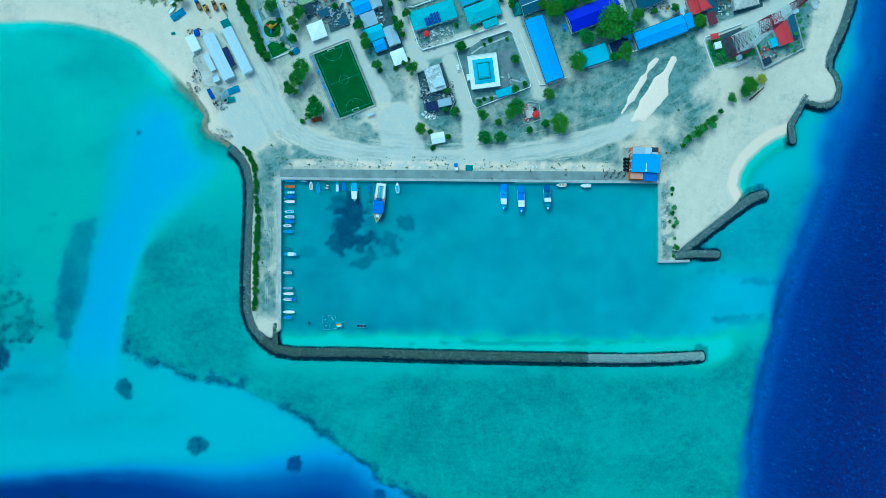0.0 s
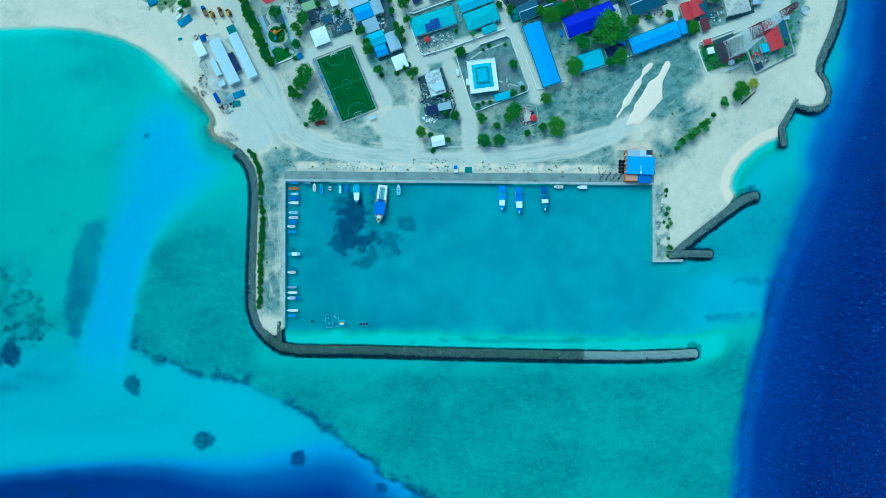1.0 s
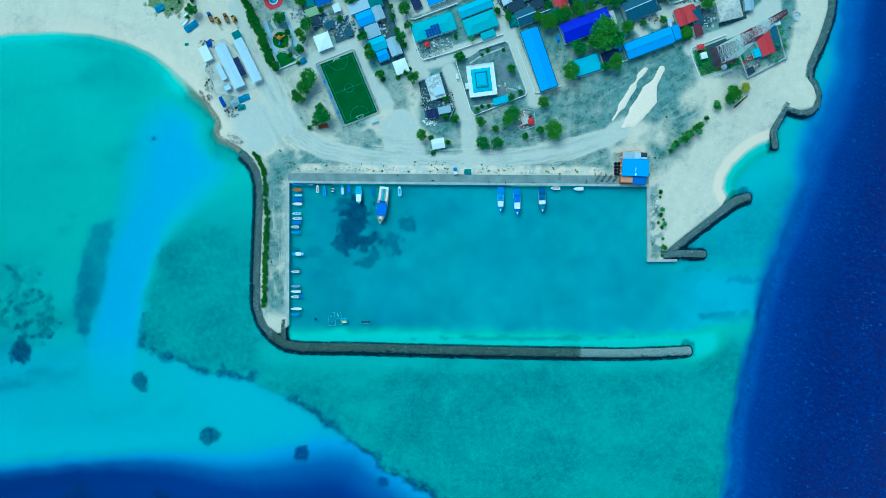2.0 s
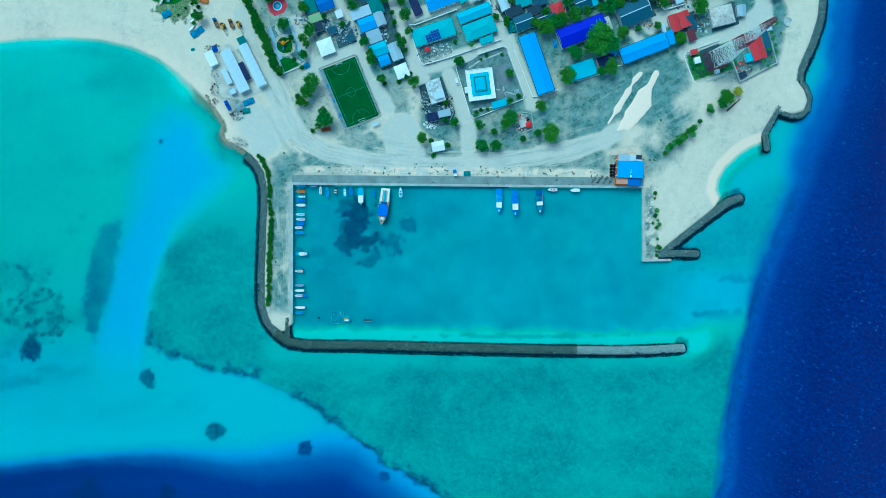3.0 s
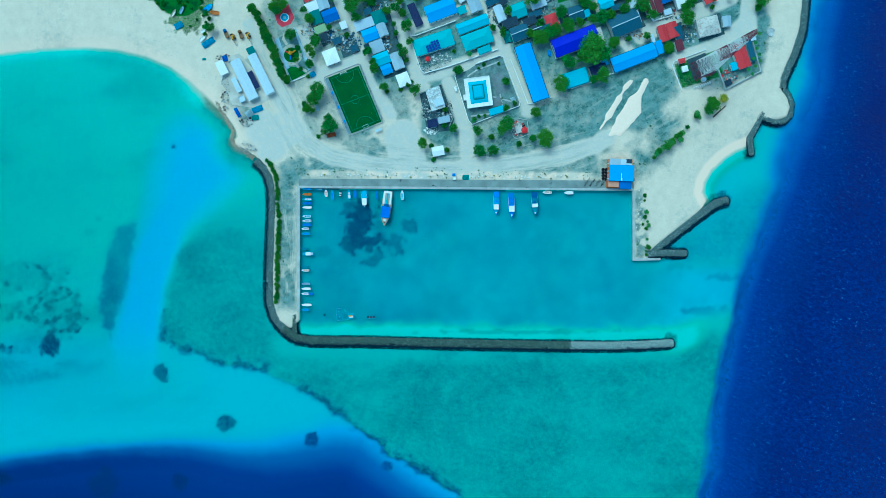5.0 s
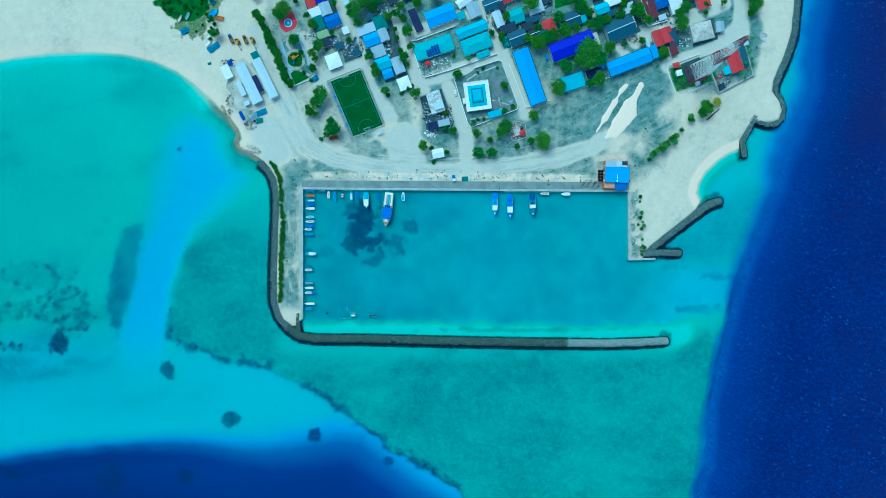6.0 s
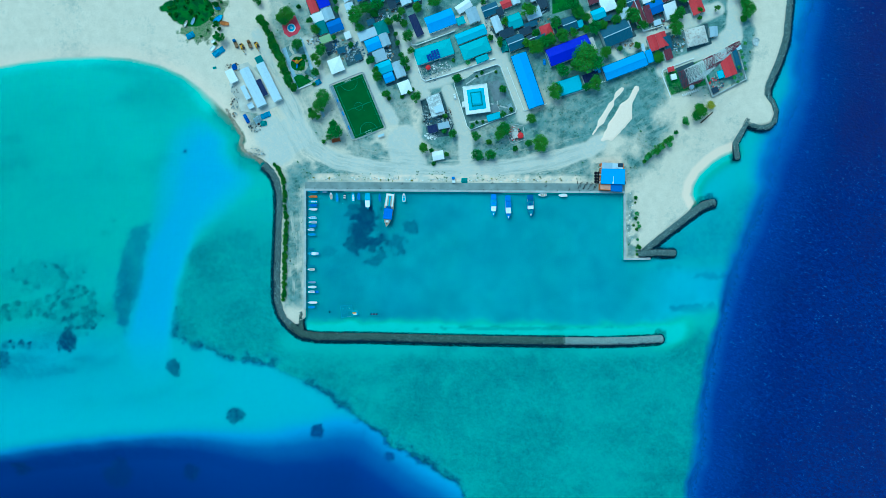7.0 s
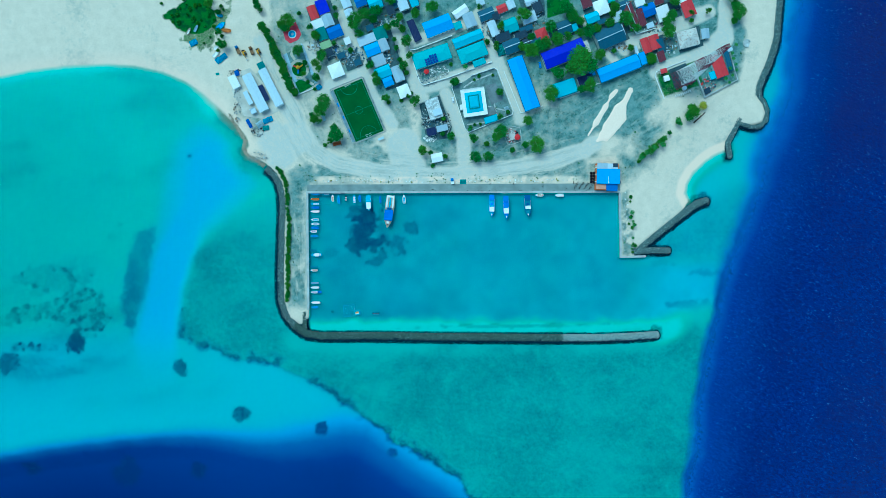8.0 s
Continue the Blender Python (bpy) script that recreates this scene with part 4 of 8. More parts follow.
breakwater("pale grey rock breakwater along the mole", MOLE_ROCKS, 2.6, STONE_BLUE, 1, size=0.38, skirt=0.45, outer=3.0)
breakwater("long weathered grey rock breakwater before the harbour", ARM_ROCKS, 2.6, STONE_DARK, 10, size=0.38, skirt=0.45, outer=3.0)
breakwater("pale fresh rock end of the breakwater", END_ROCKS, 2.6, STONE_PALE, 2, size=0.38, skirt=0.45, outer=2.8, head=True)
breakwater("short block of grey rocks at the quay end", [(-106.9, -47.2), (-106.6, -61.6)], 2.2, STONE_DARK, 3, skirt=0.5)
breakwater("diagonal grey rock groyne beside the beach", GROYNE, 2.7, STONE_BLUE, 4, size=0.42, skirt=0.1, outer=2.8, head=True)
breakwater("short grey rock spur by the harbour mouth", SPUR, 2.7, STONE_BLUE, 5, size=0.42, skirt=0.9, outer=0.6, head=True)
breakwater("small grey rock groyne on the sandy shore", STUB[::-1], 2.5, STONE_BLUE, 6, size=0.42, skirt=0.8, outer=0.0, head=True)
breakwater("thin rock edging round the sand spit", LOBE_ROCKS, 1.7, STONE_BLUE, 7, size=0.42, skirt=0.2, outer=1.6)
breakwater("grey rock sea wall along the east shore", SEA_WALL, 3.3, STONE_BLUE, 8, size=0.42, skirt=0.2, outer=2.4)
breakwater("low crumbling rock shore of the island", [(-136.4, 65.9), (-144.0, 71.6), (-149.8, 75.2), (-151.9, 79.6), (-150.5, 85.3), (-155.5, 93.2), (-160.5, 101.9), (-162.7, 106.6)], 0.6, plain("coral_rock", (0.5, 0.44, 0.33), 0.9, vary=0.6), 9, top=0.6, size=0.5, skirt=1.8)


# ---- houses ----
def windows(ob, w, d, h, doors=True):
    """A door and windows set into the outer walls, with frames that stand proud."""
    n = max(1, int(w / 3.2))
    for side in (-1, 1):
        for i in range(n):
            x = (i + 0.5) / n * w - w / 2
            y = side * d / 2
            if doors and side < 0 and i == n // 2:
                door = part("door", boxes(((x, y, 1.02), (0.95, 0.12, 2.04))), TIMBER, ob)
                part("handle", boxes(((x + 0.35, y - 0.09, 1.0), (0.05, 0.06, 0.14))), METAL, door)
                continue
            for level in range(max(1, int(h / 2.9))):
                win = part("window", boxes(((x, y, 1.5 + 2.9 * level), (1.2, 0.12, 1.1))), WALL_WHITE, ob)
                part("pane", boxes(((x, y + side * 0.05, 1.5 + 2.9 * level), (1.02, 0.05, 0.92))), GLASS, win)


def roof_mesh(kind, w, d, h, pitch):
    """w along x, d along y; gable ridges run along the longer side. Ribs always run down the slope."""
    bm = bmesh.new()
    t = 0.14
    if kind == "gable":
        rx = w >= d
        rise_h = (d if rx else w) / 2 * pitch
        a, b = (w / 2, d / 2) if rx else (d / 2, w / 2)
        prof = [(-b, 0), (0, rise_h), (b, 0), (b, -t), (0, rise_h - t), (-b, -t)]
        ends = []
        for s in (-a, a):
            ends.append([bm.verts.new((s, y, h + z) if rx else (y, s, h + z)) for y, z in prof])
        for k in range(6):
            bm.faces.new((ends[0][k], ends[0][(k + 1) % 6], ends[1][(k + 1) % 6], ends[1][k]))
        for e in ends:
            bm.faces.new((e[0], e[1], e[4], e[5])), bm.faces.new((e[1], e[2], e[3], e[4]))
        rid = ((0, 0, h + rise_h + 0.03), (w, 0.35, 0.08)) if rx else ((0, 0, h + rise_h + 0.03), (0.35, d, 0.08))
        box(bm, *rid)
    elif kind == "hip":
        m = min(w, d) / 2
        z1 = h + m * pitch
        x, y = w / 2, d / 2
        base = [bm.verts.new(v) for v in ((-x, -y, h), (x, -y, h), (x, y, h), (-x, y, h))]
        low = [bm.verts.new((v.co.x, v.co.y, h - t)) for v in base]
        if w >= d:
            r = [bm.verts.new((-x + m, 0, z1)), bm.verts.new((x - m + 0.01, 0, z1))]
            quads_h = ((0, 1, r[1], r[0]), (1, 2, r[1]), (2, 3, r[0], r[1]), (3, 0, r[0]))
        else:
            r = [bm.verts.new((0, -y + m, z1)), bm.verts.new((0, y - m + 0.01, z1))]
            quads_h = ((0, 1, r[0]), (1, 2, r[1], r[0]), (2, 3, r[1]), (3, 0, r[0], r[1]))
        for q in quads_h:
            bm.faces.new([base[v] if isinstance(v, int) else v for v in q])
        for k in range(4):
            bm.faces.new((low[k], low[(k + 1) % 4], base[(k + 1) % 4], base[k]))
        bm.faces.new(low[::-1])
    elif kind == "lean":
        x, y, dz = w / 2, d / 2, d * pitch * 0.5
        pts = [(-x, -y, h), (x, -y, h), (x, y, h + dz), (-x, y, h + dz)]
        top = [bm.verts.new(p) for p in pts]
        low = [bm.verts.new((p[0], p[1], p[2] - t)) for p in pts]
        bm.faces.new(top), bm.faces.new(low[::-1])
        for k in range(4):
            bm.faces.new((low[k], low[(k + 1) % 4], top[(k + 1) % 4], top[k]))
    else:
        box(bm, (0, 0, h + 0.08), (w, d, 0.24))
        for c, s in (((0, d / 2 - 0.1, h + 0.4), (w, 0.2, 0.5)), ((0, -d / 2 + 0.1, h + 0.4), (w, 0.2, 0.5)), ((w / 2 - 0.1, 0, h + 0.4), (0.2, d - 0.4, 0.5)),
                     ((-w / 2 + 0.1, 0, h + 0.4), (0.2, d - 0.4, 0.5))):
            box(bm, c, s)
    bmesh.ops.recalc_face_normals(bm, faces=bm.faces)
    return bm


WORD = {"azure": "bright azure", "deep_blue": "deep royal blue", "pale": "pale grey-blue", "lime": "faded yellow-green", "dark": "dark weathered", "slate": "dark slate-blue",
        "rusty": "rust-streaked white", "maroon": "dark maroon"}
STORE_GROUP = "houses of the village"


def house(at, w, d, colour, kind="gable", h=3.2, turn=21.0, pitch=0.34, wall=None, name="house", label="", category="house", over=0.35, wins=True, ridge=None):
    ob = thing(name, label or "single-storey house with a %s metal roof" % WORD.get(colour, colour), category, at, 1.2, turn, "" if label else STORE_GROUP)
    wall = wall or random.choice((WALL, WALL, WALL_WHITE))
    bw, bd = max(1.5, w - 2 * over), max(1.5, d - 2 * over)
    bm = bmesh.new()
    t = 0.2
    top = h - 0.16
    for c, s in (((0, bd / 2 - t / 2, top / 2), (bw, t, top)), ((0, -bd / 2 + t / 2, top / 2), (bw, t, top)), ((bw / 2 - t / 2, 0, top / 2), (t, bd - 2 * t, top)),
                 ((-bw / 2 + t / 2, 0, top / 2), (t, bd - 2 * t, top))):
        box(bm, c, s)
    if kind == "gable":
        rx = w >= d
        half, lng = (bd / 2, bw / 2) if rx else (bw / 2, bd / 2)
        for s in (-1, 1):
            e = s * (lng - t / 2)
            ring = []
            for o in (-t / 2, t / 2):
                ring.append([bm.verts.new((e + o, y, z) if rx else (y, e + o, z)) for y, z in ((-half, top), (half, top), (0, top + half * pitch - 0.05))])
            bm.faces.new(ring[0]), bm.faces.new(ring[1])
            for k in range(3):
                bm.faces.new((ring[0][k], ring[0][(k + 1) % 3], ring[1][(k + 1) % 3], ring[1][k]))
        bmesh.ops.recalc_face_normals(bm, faces=bm.faces)
    part("wall", bm, wall, ob)
    part("roof", roof_mesh(kind, w, d, h, pitch), ROOF[colour], ob)
    if kind == "gable" and colour in ("slate", "dark", "maroon"):
        up = h + min(w, d) / 2 * pitch + 0.06
        part("ridge_cap", boxes(((0, 0, up), (w, 0.5, 0.1) if w >= d else (0.5, d, 0.1))), ROOF["pale"], ob, "pale ridge capping")
    if wins:
        windows(ob, bw, bd, h)
    if category in ("hall", "school"):
        for s in (-1, 1):
            part("gutter", boxes(((s * (w / 2 + 0.12), 0, h - 0.1), (0.3, d + 0.5, 0.25))), ROOF["navy"], ob, "dark gutter along the eaves")
            part("gable_trim", boxes(((0, s * (d / 2 + 0.12), h - 0.1), (w, 0.25, 0.22))), ROOF["navy"], ob)
    return ob


# the village, street by street
house((-96.6, 181.9), 6.5, 10.9, "red")
house((-89.2, 186.1), 8.7, 10.5, "deep_blue", "lean")
house((-85.4, 175.7), 8.3, 9.6, "grey")
house((-93.2, 173.2), 9.2, 6.1, "white", "lean")
house((-79.9, 167.0), 11.3, 9.2, "blue")
house((-89.9, 165.4), 7.4, 10.0, "green")
house((-86.9, 157.1), 8.7, 5.2, "lime", "lean")
house((-70.5, 159.9), 4.8, 5.2, "white", "lean")
house((-79.4, 137.6), 10.5, 10.9, "white", "hip", pitch=0.2)
house((-71.4, 189.8), 7.0, 9.6, "pale")
house((-68.1, 178.9), 6.5, 11.3, "pale")
house((-60.2, 190.1), 8.7, 7.8, "blue")
house((-48.9, 188.6), 10.5, 8.7, "cyan")
house((-37.3, 183.3), 6.1, 7.0, "dark", "lean")
house((-45.3, 165.3), 9.2, 10.5, "green", "hip", pitch=0.2)
house((-55.8, 160.6), 14.0, 6.5, "pale", "lean")
house((-42.9, 156.6), 7.0, 9.6, "grey")
house((-51.5, 153.2), 11.3, 9.2, "azure")
house((-46.5, 144.5), 9.6, 8.3, "grey", "lean")
house((-43.6, 135.8), 12.2, 8.7, "cyan")
house((-39.8, 128.4), 7.8, 7.0, "azure")
house((-32.3, 134.4), 7.8, 12.2, "grey")
house((-27.8, 121.1), 9.0, 9.4, "white", "hip", pitch=0.18)
house((-27.8, 187.5), 7.8, 9.6, "pale")
house((-19.1, 188.7), 6.1, 6.1, "cyan", "lean")
house((-1.2, 170.4), 21.8, 12.2, "azure", h=4.2, label="long house with a bright azure metal roof")
house((-6.2, 147.2), 28.8, 11.8, "teal", "hip", h=4.0, turn=18, pitch=0.15, label="long low building with a teal metal roof", name="building", category="building")
house((16.2, 181.4), 12.2, 6.5, "white", turn=34)
house((23.1, 174.8), 8.7, 11.3, "grey")
house((14.0, 170.5), 6.1, 5.2, "teal", "lean")
house((21.6, 160.2), 23.5, 7.8, "cyan", h=4.0, label="long house with a cyan metal roof")
house((24.9, 149.8), 21.8, 11.3, "teal", "hip", h=4.0, pitch=0.2, label="broad house with a teal hipped roof")
house((30.0, 142.3), 9.6, 4.4, "teal", "lean", h=3.0)
house((36.1, 179.0), 12.2, 8.7, "slate")
house((47.8, 183.2), 7.8, 6.1, "red")
house((54.8, 186.5), 6.1, 7.0, "pale")
house((70.4, 188.5), 9.6, 5.2, "pale")
house((68.5, 176.0), 11.3, 7.8, "pale", "lean")
house((41.2, 168.1), 6.5, 12.2, "pale")
house((54.1, 170.1), 11.3, 10.5, "teal")
house((62.4, 162.6), 9.6, 5.2, "dark", "lean")
house((55.3, 154.5), 13.1, 10.5, "slate")
house((67.5, 157.3), 7.8, 6.1, "dark")
house((78.3, 162.5), 8.7, 10.5, "red", "hip", label="small house with a salmon-red hipped roof")
house((95.2, 167.9), 11.3, 10.5, "slate")
house((102.3, 167.7), 7.0, 5.2, "cyan", "lean")
house((124.0, 183.5), 11.3, 11.3, "white", "hip", pitch=0.18)
house((116.9, 175.4), 10.5, 7.8, "cyan")
house((112.7, 186.7), 7.8, 7.0, "maroon", "lean")
house((129.9, 160.6), 21.8, 14.8, "slate", h=4.0, turn=23, label="large house with a dark slate-blue metal roof")
house((138.4, 165.2), 5.2, 8.7, "pale", "lean", turn=23)
house((141.3, 184.6), 7.8, 7.0, "slate")
house((136.8, 176.0), 7.4, 7.0, "pale", "lean")
house((146.4, 177.6), 7.0, 19.2, "maroon")
house((154.1, 174.9), 5.2, 13.1, "maroon", "lean")
house((159.4, 180.5), 12.2, 9.6, "blue")
house((171.0, 177.8), 9.6, 11.3, "white", "lean")
house((153.4, 186.6), 7.8, 5.2, "white", "lean")
house((179.3, 184.2), 7.8, 7.0, "dark", "flat")
house((190.6, 181.4), 9.6, 12.2, "red")
house((157.8, 153.7), 6.5, 11.8, "red", turn=18)
house((164.7, 156.2), 7.8, 11.3, "red", turn=18)
house((169.3, 145.2), 5.7, 7.8, "maroon", "lean", h=2.8)
house((168.9, 153.5), 5.2, 10.5, "slate", "lean", turn=18, h=2.7)
house((189.9, 158.6), 15.7, 13.1, "rusty", "hip", h=3.8, turn=14, label="square house with a rust-streaked white roof")
house((203.3, 162.2), 6.1, 7.8, "grey", turn=5)
house((48.5, 161.4), 11.3, 6.1, "dark", "lean")
house((74.0, 156.8), 8.7, 5.7, "slate", "lean")
house((75.1, 184.1), 7.4, 8.7, "dark", "flat")
house((66.4, 167.7), 10.5, 3.9, "slate", "lean")
house((89.3, 164.0), 11.3, 5.2, "dark", "lean")
house((31.5, 188.5), 6.1, 5.2, "pale", "lean")
house((43.1, 177.5), 5.2, 6.1, "dark", "lean")
house((168.1, 187.3), 7.0, 4.4, "maroon", "lean")
house((161.3, 169.2), 5.7, 3.9, "pale", "lean", h=2.7)
house((186.3, 187.1), 7.0, 4.4, "white", "lean")
house((124.1, 172.2), 7.0, 3.5, "slate", "lean")
house((-53.2, 170.0), 6.1, 4.4, "slate", "lean", h=2.6)
house((-33.5, 188.0), 4.4, 7.0, "slate", "lean", h=2.8)
house((-84.8, 151.3), 6.1, 5.2, "dark", "lean", h=2.5)
house((-75.3, 149.0), 6.1, 4.4, "slate", "lean", h=2.4)
house((-62.8, 143.6), 5.2, 4.4, "slate", "lean", h=2.4)
house((131.2, 189.5), 5.2, 4.4, "teal", "lean")
house((-53.6, 143.5), 3.5, 6.1, "dark", "lean", h=2.4)
house((151.0, 148.4), 2.6, 9.6, "pale", "lean", h=2.2)
# the halls by the open ground
house((63.6, 125.4), 11.9, 41.4, "azure", h=5.0, turn=19, pitch=0.24, label="long hall with a bright azure metal roof", name="hall", category="hall")
house((94.5, 147.8), 33.1, 13.0, "deep_blue", h=5.0, turn=21, pitch=0.3, wall=WALL_WHITE, label="hall with a deep royal blue roof", name="hall", category="hall")
house((111.8, 152.1), 5.0, 10.1, "rusty", "lean", h=4.0)
house((154.9, 143.5), 5.0, 9.4, "azure", "lean", h=4.2, pitch=0.1)
house((136.4, 136.1), 33.1, 10.8, "azure", h=4.5, turn=21, pitch=0.26, label="long school block with a bright azure roof", name="school_block", category="school")
house((95.1, 121.8), 18.0, 10.8, "cyan", "lean", h=3.4, turn=18, pitch=0.1)
house((111.8, 127.2), 12.2, 9.4, "navy", "lean", h=3.2, pitch=0.1)
house((116.1, 133.6), 4.3, 5.0, "azure", "lean", h=3.3)
# the yard of long sheds by the west shore
house((-141.1, 121.1), 7.6, 31.0, "pale", h=4.0, turn=26, pitch=0.2, label="long workshop shed with a pale metal roof", name="shed", category="shed", wins=False)
house((-129.3, 125.0), 6.5, 31.0, "pale", h=4.0, turn=26, pitch=0.2, label="long workshop shed with a pale metal roof", name="shed", category="shed", wins=False)
house((-136.4, 141.4), 5.4, 5.8, "green", "lean", h=3.2, turn=26, label="lean-to shed with a dark green roof", name="shed", category="shed", wins=False)
house((-157.4, 129.7), 6.1, 10.1, "white", "lean", h=3.2, turn=26, pitch=0.08, label="small shed with a white metal roof", name="shed", category="shed", wins=False)
# the shade in the gap between the sheds, added as a low dark sheet
house((-135.0, 121.1), 4.0, 13.0, "navy", "lean", h=2.8, turn=26, pitch=0.05, label="dark blue sheet standing for shade between two long sheds", name="canopy", category="canopy", wins=False)
house((-147.1, 117.5), 3.6, 10.8, "pale", "lean", h=2.6, turn=26, pitch=0.1, label="low open store beside the long shed", name="shed", category="shed", wins=False)
house((-143.2, 107.5), 4.3, 4.3, "pale", "flat", h=2.6, turn=26, label="small flat-roofed store beside the long shed", name="shed", category="shed", wins=False)
house((-3.2, 70.0), 8.6, 6.8, "white", h=3.0, turn=10, pitch=0.2, label="little white-roofed hut among the bushes", name="hut", category="hut")


# ---- trees ----
def leaf_cards(rng, centres, count, size):
    """Many small folded leaf clumps scattered through rounded masses."""
    V, F, n = [], [], 0
    for c, r in centres:
        for _ in range(int(count * r * r)):
            d = rng.normal(size=3)
            d /= np.linalg.norm(d)
            d[2] = abs(d[2]) * 0.9 - 0.25
            p = np.array(c) + d * r * (rng.uniform(0.5, 1.05) if rng.rand() < 0.66 else rng.uniform(0.9, 1.55)) * np.array([1, 1, 0.75])
            s = size * rng.uniform(0.5, 1.5)
            u = rng.normal(size=3) * (1, 1, 0.55)
            u *= s / np.linalg.norm(u)
            v = np.cross(u, rng.normal(size=3))
            v *= s * 0.5 / max(1e-6, np.linalg.norm(v))
            lift = np.array([0, 0, s * 0.25])
            V += [p - u, p - v + lift, p + u, p + v + lift]
            F.append((n, n + 1, n + 2, n + 3))
            n += 4
    return V, F


def tree(label, seed, r, h, lobes, leaf=LEAF, name="tree", category="tree"):
    rng = np.random.RandomState(seed)
    ob = tagged(new(name), label, category)
    bm = bmesh.new()
    top = h - r * 0.6
    drum(bm, (0, 0, top * 0.5), r * 0.09, top, 7, r * 0.05)
    tips = []
    for i in range(lobes):
        a = i * 2.4 + rng.uniform(-0.4, 0.4)
        k = r * (0.1 + (0.46 if i % 3 else 0.62) * math.sqrt((i + 0.5) / lobes))
        c = (k * math.cos(a), k * math.sin(a), top + r * 0.25 * rng.uniform(-0.4, 1.0) + (r - k) * 0.35)
        tips.append((c, r * (rng.uniform(0.24, 0.4) if i % 3 else rng.uniform(0.15, 0.24))))
        beam(bm, (0, 0, top * rng.uniform(0.6, 0.95)), c, r * 0.035)
    part("trunk", bm, BARK, ob)
    V, F = leaf_cards(rng, tips, 420 / (0.31 * r) ** 2, 0.1 + 0.034 * r)
    me = bpy.data.meshes.new("crown")
    me.from_pydata([tuple(v) for v in V], [], F)
    me.materials.append(leaf)
    crown = new("crown", me)
    crown.parent = ob
    return ob


def palm(label, seed, r, h, leaf):
    rng = np.random.RandomState(seed)
    ob = tagged(new("palm_tree"), label, "palm tree")
    bm = bmesh.new()
    for k in range(6):
        z0, z1 = h * k / 6, h * (k + 1) / 6
        drum(bm, (0.05 * k * k * 0.3, 0, (z0 + z1) / 2), 0.24 - 0.02 * k, z1 - z0 + 0.05, 8, 0.22 - 0.02 * k)
    part("trunk", bm, BARK, ob)
    for i in range(18):
        a = i * 2.399
        droop = rng.uniform(0.35, 0.9)
        bm = bmesh.new()
        L = r * rng.uniform(0.85, 1.1)
        for s in range(12):
            t = (s + 0.5) / 12
            x, z = L * t, L * (0.25 * t - droop * 0.7 * t * t)
            w = 0.95 * math.sin(math.pi * min(1, t * 0.9 + 0.1)) + 0.1
            for side in (-1, 1):
                v = [bm.verts.new(p) for p in ((x, 0, z), (x + 0.14, 0, z), (x + 0.5, side * w, z - 0.25 * w), (x + 0.3, side * w, z - 0.25 * w))]
                bm.faces.new(v)
        f = part("frond", bm, leaf, ob)
        f.matrix_basis = pose(0.4, 0, h, 0, 0, math.degrees(a))
    return ob


PROTO = [tree("broad green tree with a dense crown", 11, 4.0, 6.5, 9), tree("broad green tree with a dense crown", 12, 4.0, 6.0, 11),
         tree("broad green tree with a dense crown", 13, 4.0, 7.0, 8), tree("broad green tree with a dense crown", 14, 4.0, 5.5, 13)]
BUSH = [tree("low rounded green bush on sandy ground", 21, 2.0, 2.0, 11, name="bush", category="bush"), tree("low rounded green bush on sandy ground", 22, 2.0, 1.8, 13, name="bush", category="bush")]
DRY = tree("yellowing little bush on the sand", 23, 1.2, 1.2, 4, LEAF_DRY, "bush", "bush")
PALM = [palm("coconut palm with drooping green fronds", 31, 3.6, 6.5, LEAF_PALM), palm("coconut palm with drooping green fronds", 32, 3.4, 7.5, LEAF_PALM)]
PALM_DRY = palm("little palm with yellowed fronds on the sand", 33, 3.2, 3.5, LEAF_DRY)
used = set()


def grow(protos, at, r, base, group, size_label=""):
    """Sets a tree of crown radius r at a place of the plan."""
    proto = protos[int(abs(at[0] * 7.3 + at[1] * 3.1)) % len(protos)]
    r *= 0.84
    m = pose(at[0], at[1], 1.25, 0, 0, (at[0] * 37 + at[1] * 91) % 360) @ Matrix.Diagonal((r / base, r / base, (r / base) ** 0.6, 1))
    if proto.name in used:
        ob = copy_thing(proto, m)
    else:
        ob, _ = proto, used.add(proto.name)
        ob.matrix_basis = m
    ob["group"] = group
    return ob


def trees(rows, group="trees of the village"):
    for at, r in rows:
        grow(BUSH if r < 2.4 else PROTO, at, r, 2.0 if r < 2.4 else 4.0, group)


# square and lanes
trees([((-19.6, 112.9), 6), ((11.0, 127.5), 5), ((84.1, 116.8), 8.5), ((106.0, 141.4), 8.6), ((98.4, 135.6), 4.6), ((89.4, 133.0), 4.2), ((112.4, 139.4), 5.6), ((113.3, 122.5), 6.4),
       ((107.5, 120.4), 4.6), ((68.0, 149.2), 5.5), ((62.7, 153.5), 5), ((73.4, 152.8), 5), ((161.0, 142.8), 6), ((43.2, 153.2), 3), ((80.5, 157.1), 4.5), ((87.6, 159.2), 4.5)])
trees([((42.9, 85.7), 5.5), ((25.0, 83.9), 4.2), ((35.0, 80.0), 3), ((64.3, 78.6), 4.2), ((54.6, 75.0), 3), ((26.4, 69.6), 3.6), ((36.1, 70.0), 3.2), ((72.7, 78.0), 5),
       ((66.4, 96.8), 3), ((7.9, 86.1), 2.6), ((1.4, 88.1), 2.6), ((2.1, 99.5), 2.6), ((-14.0, 75.6), 3), ((-7.9, 73.8), 2.6), ((3.2, 70.9), 2.6), ((-6.4, 64.1), 2.3), ((46.1, 88.9), 4)])
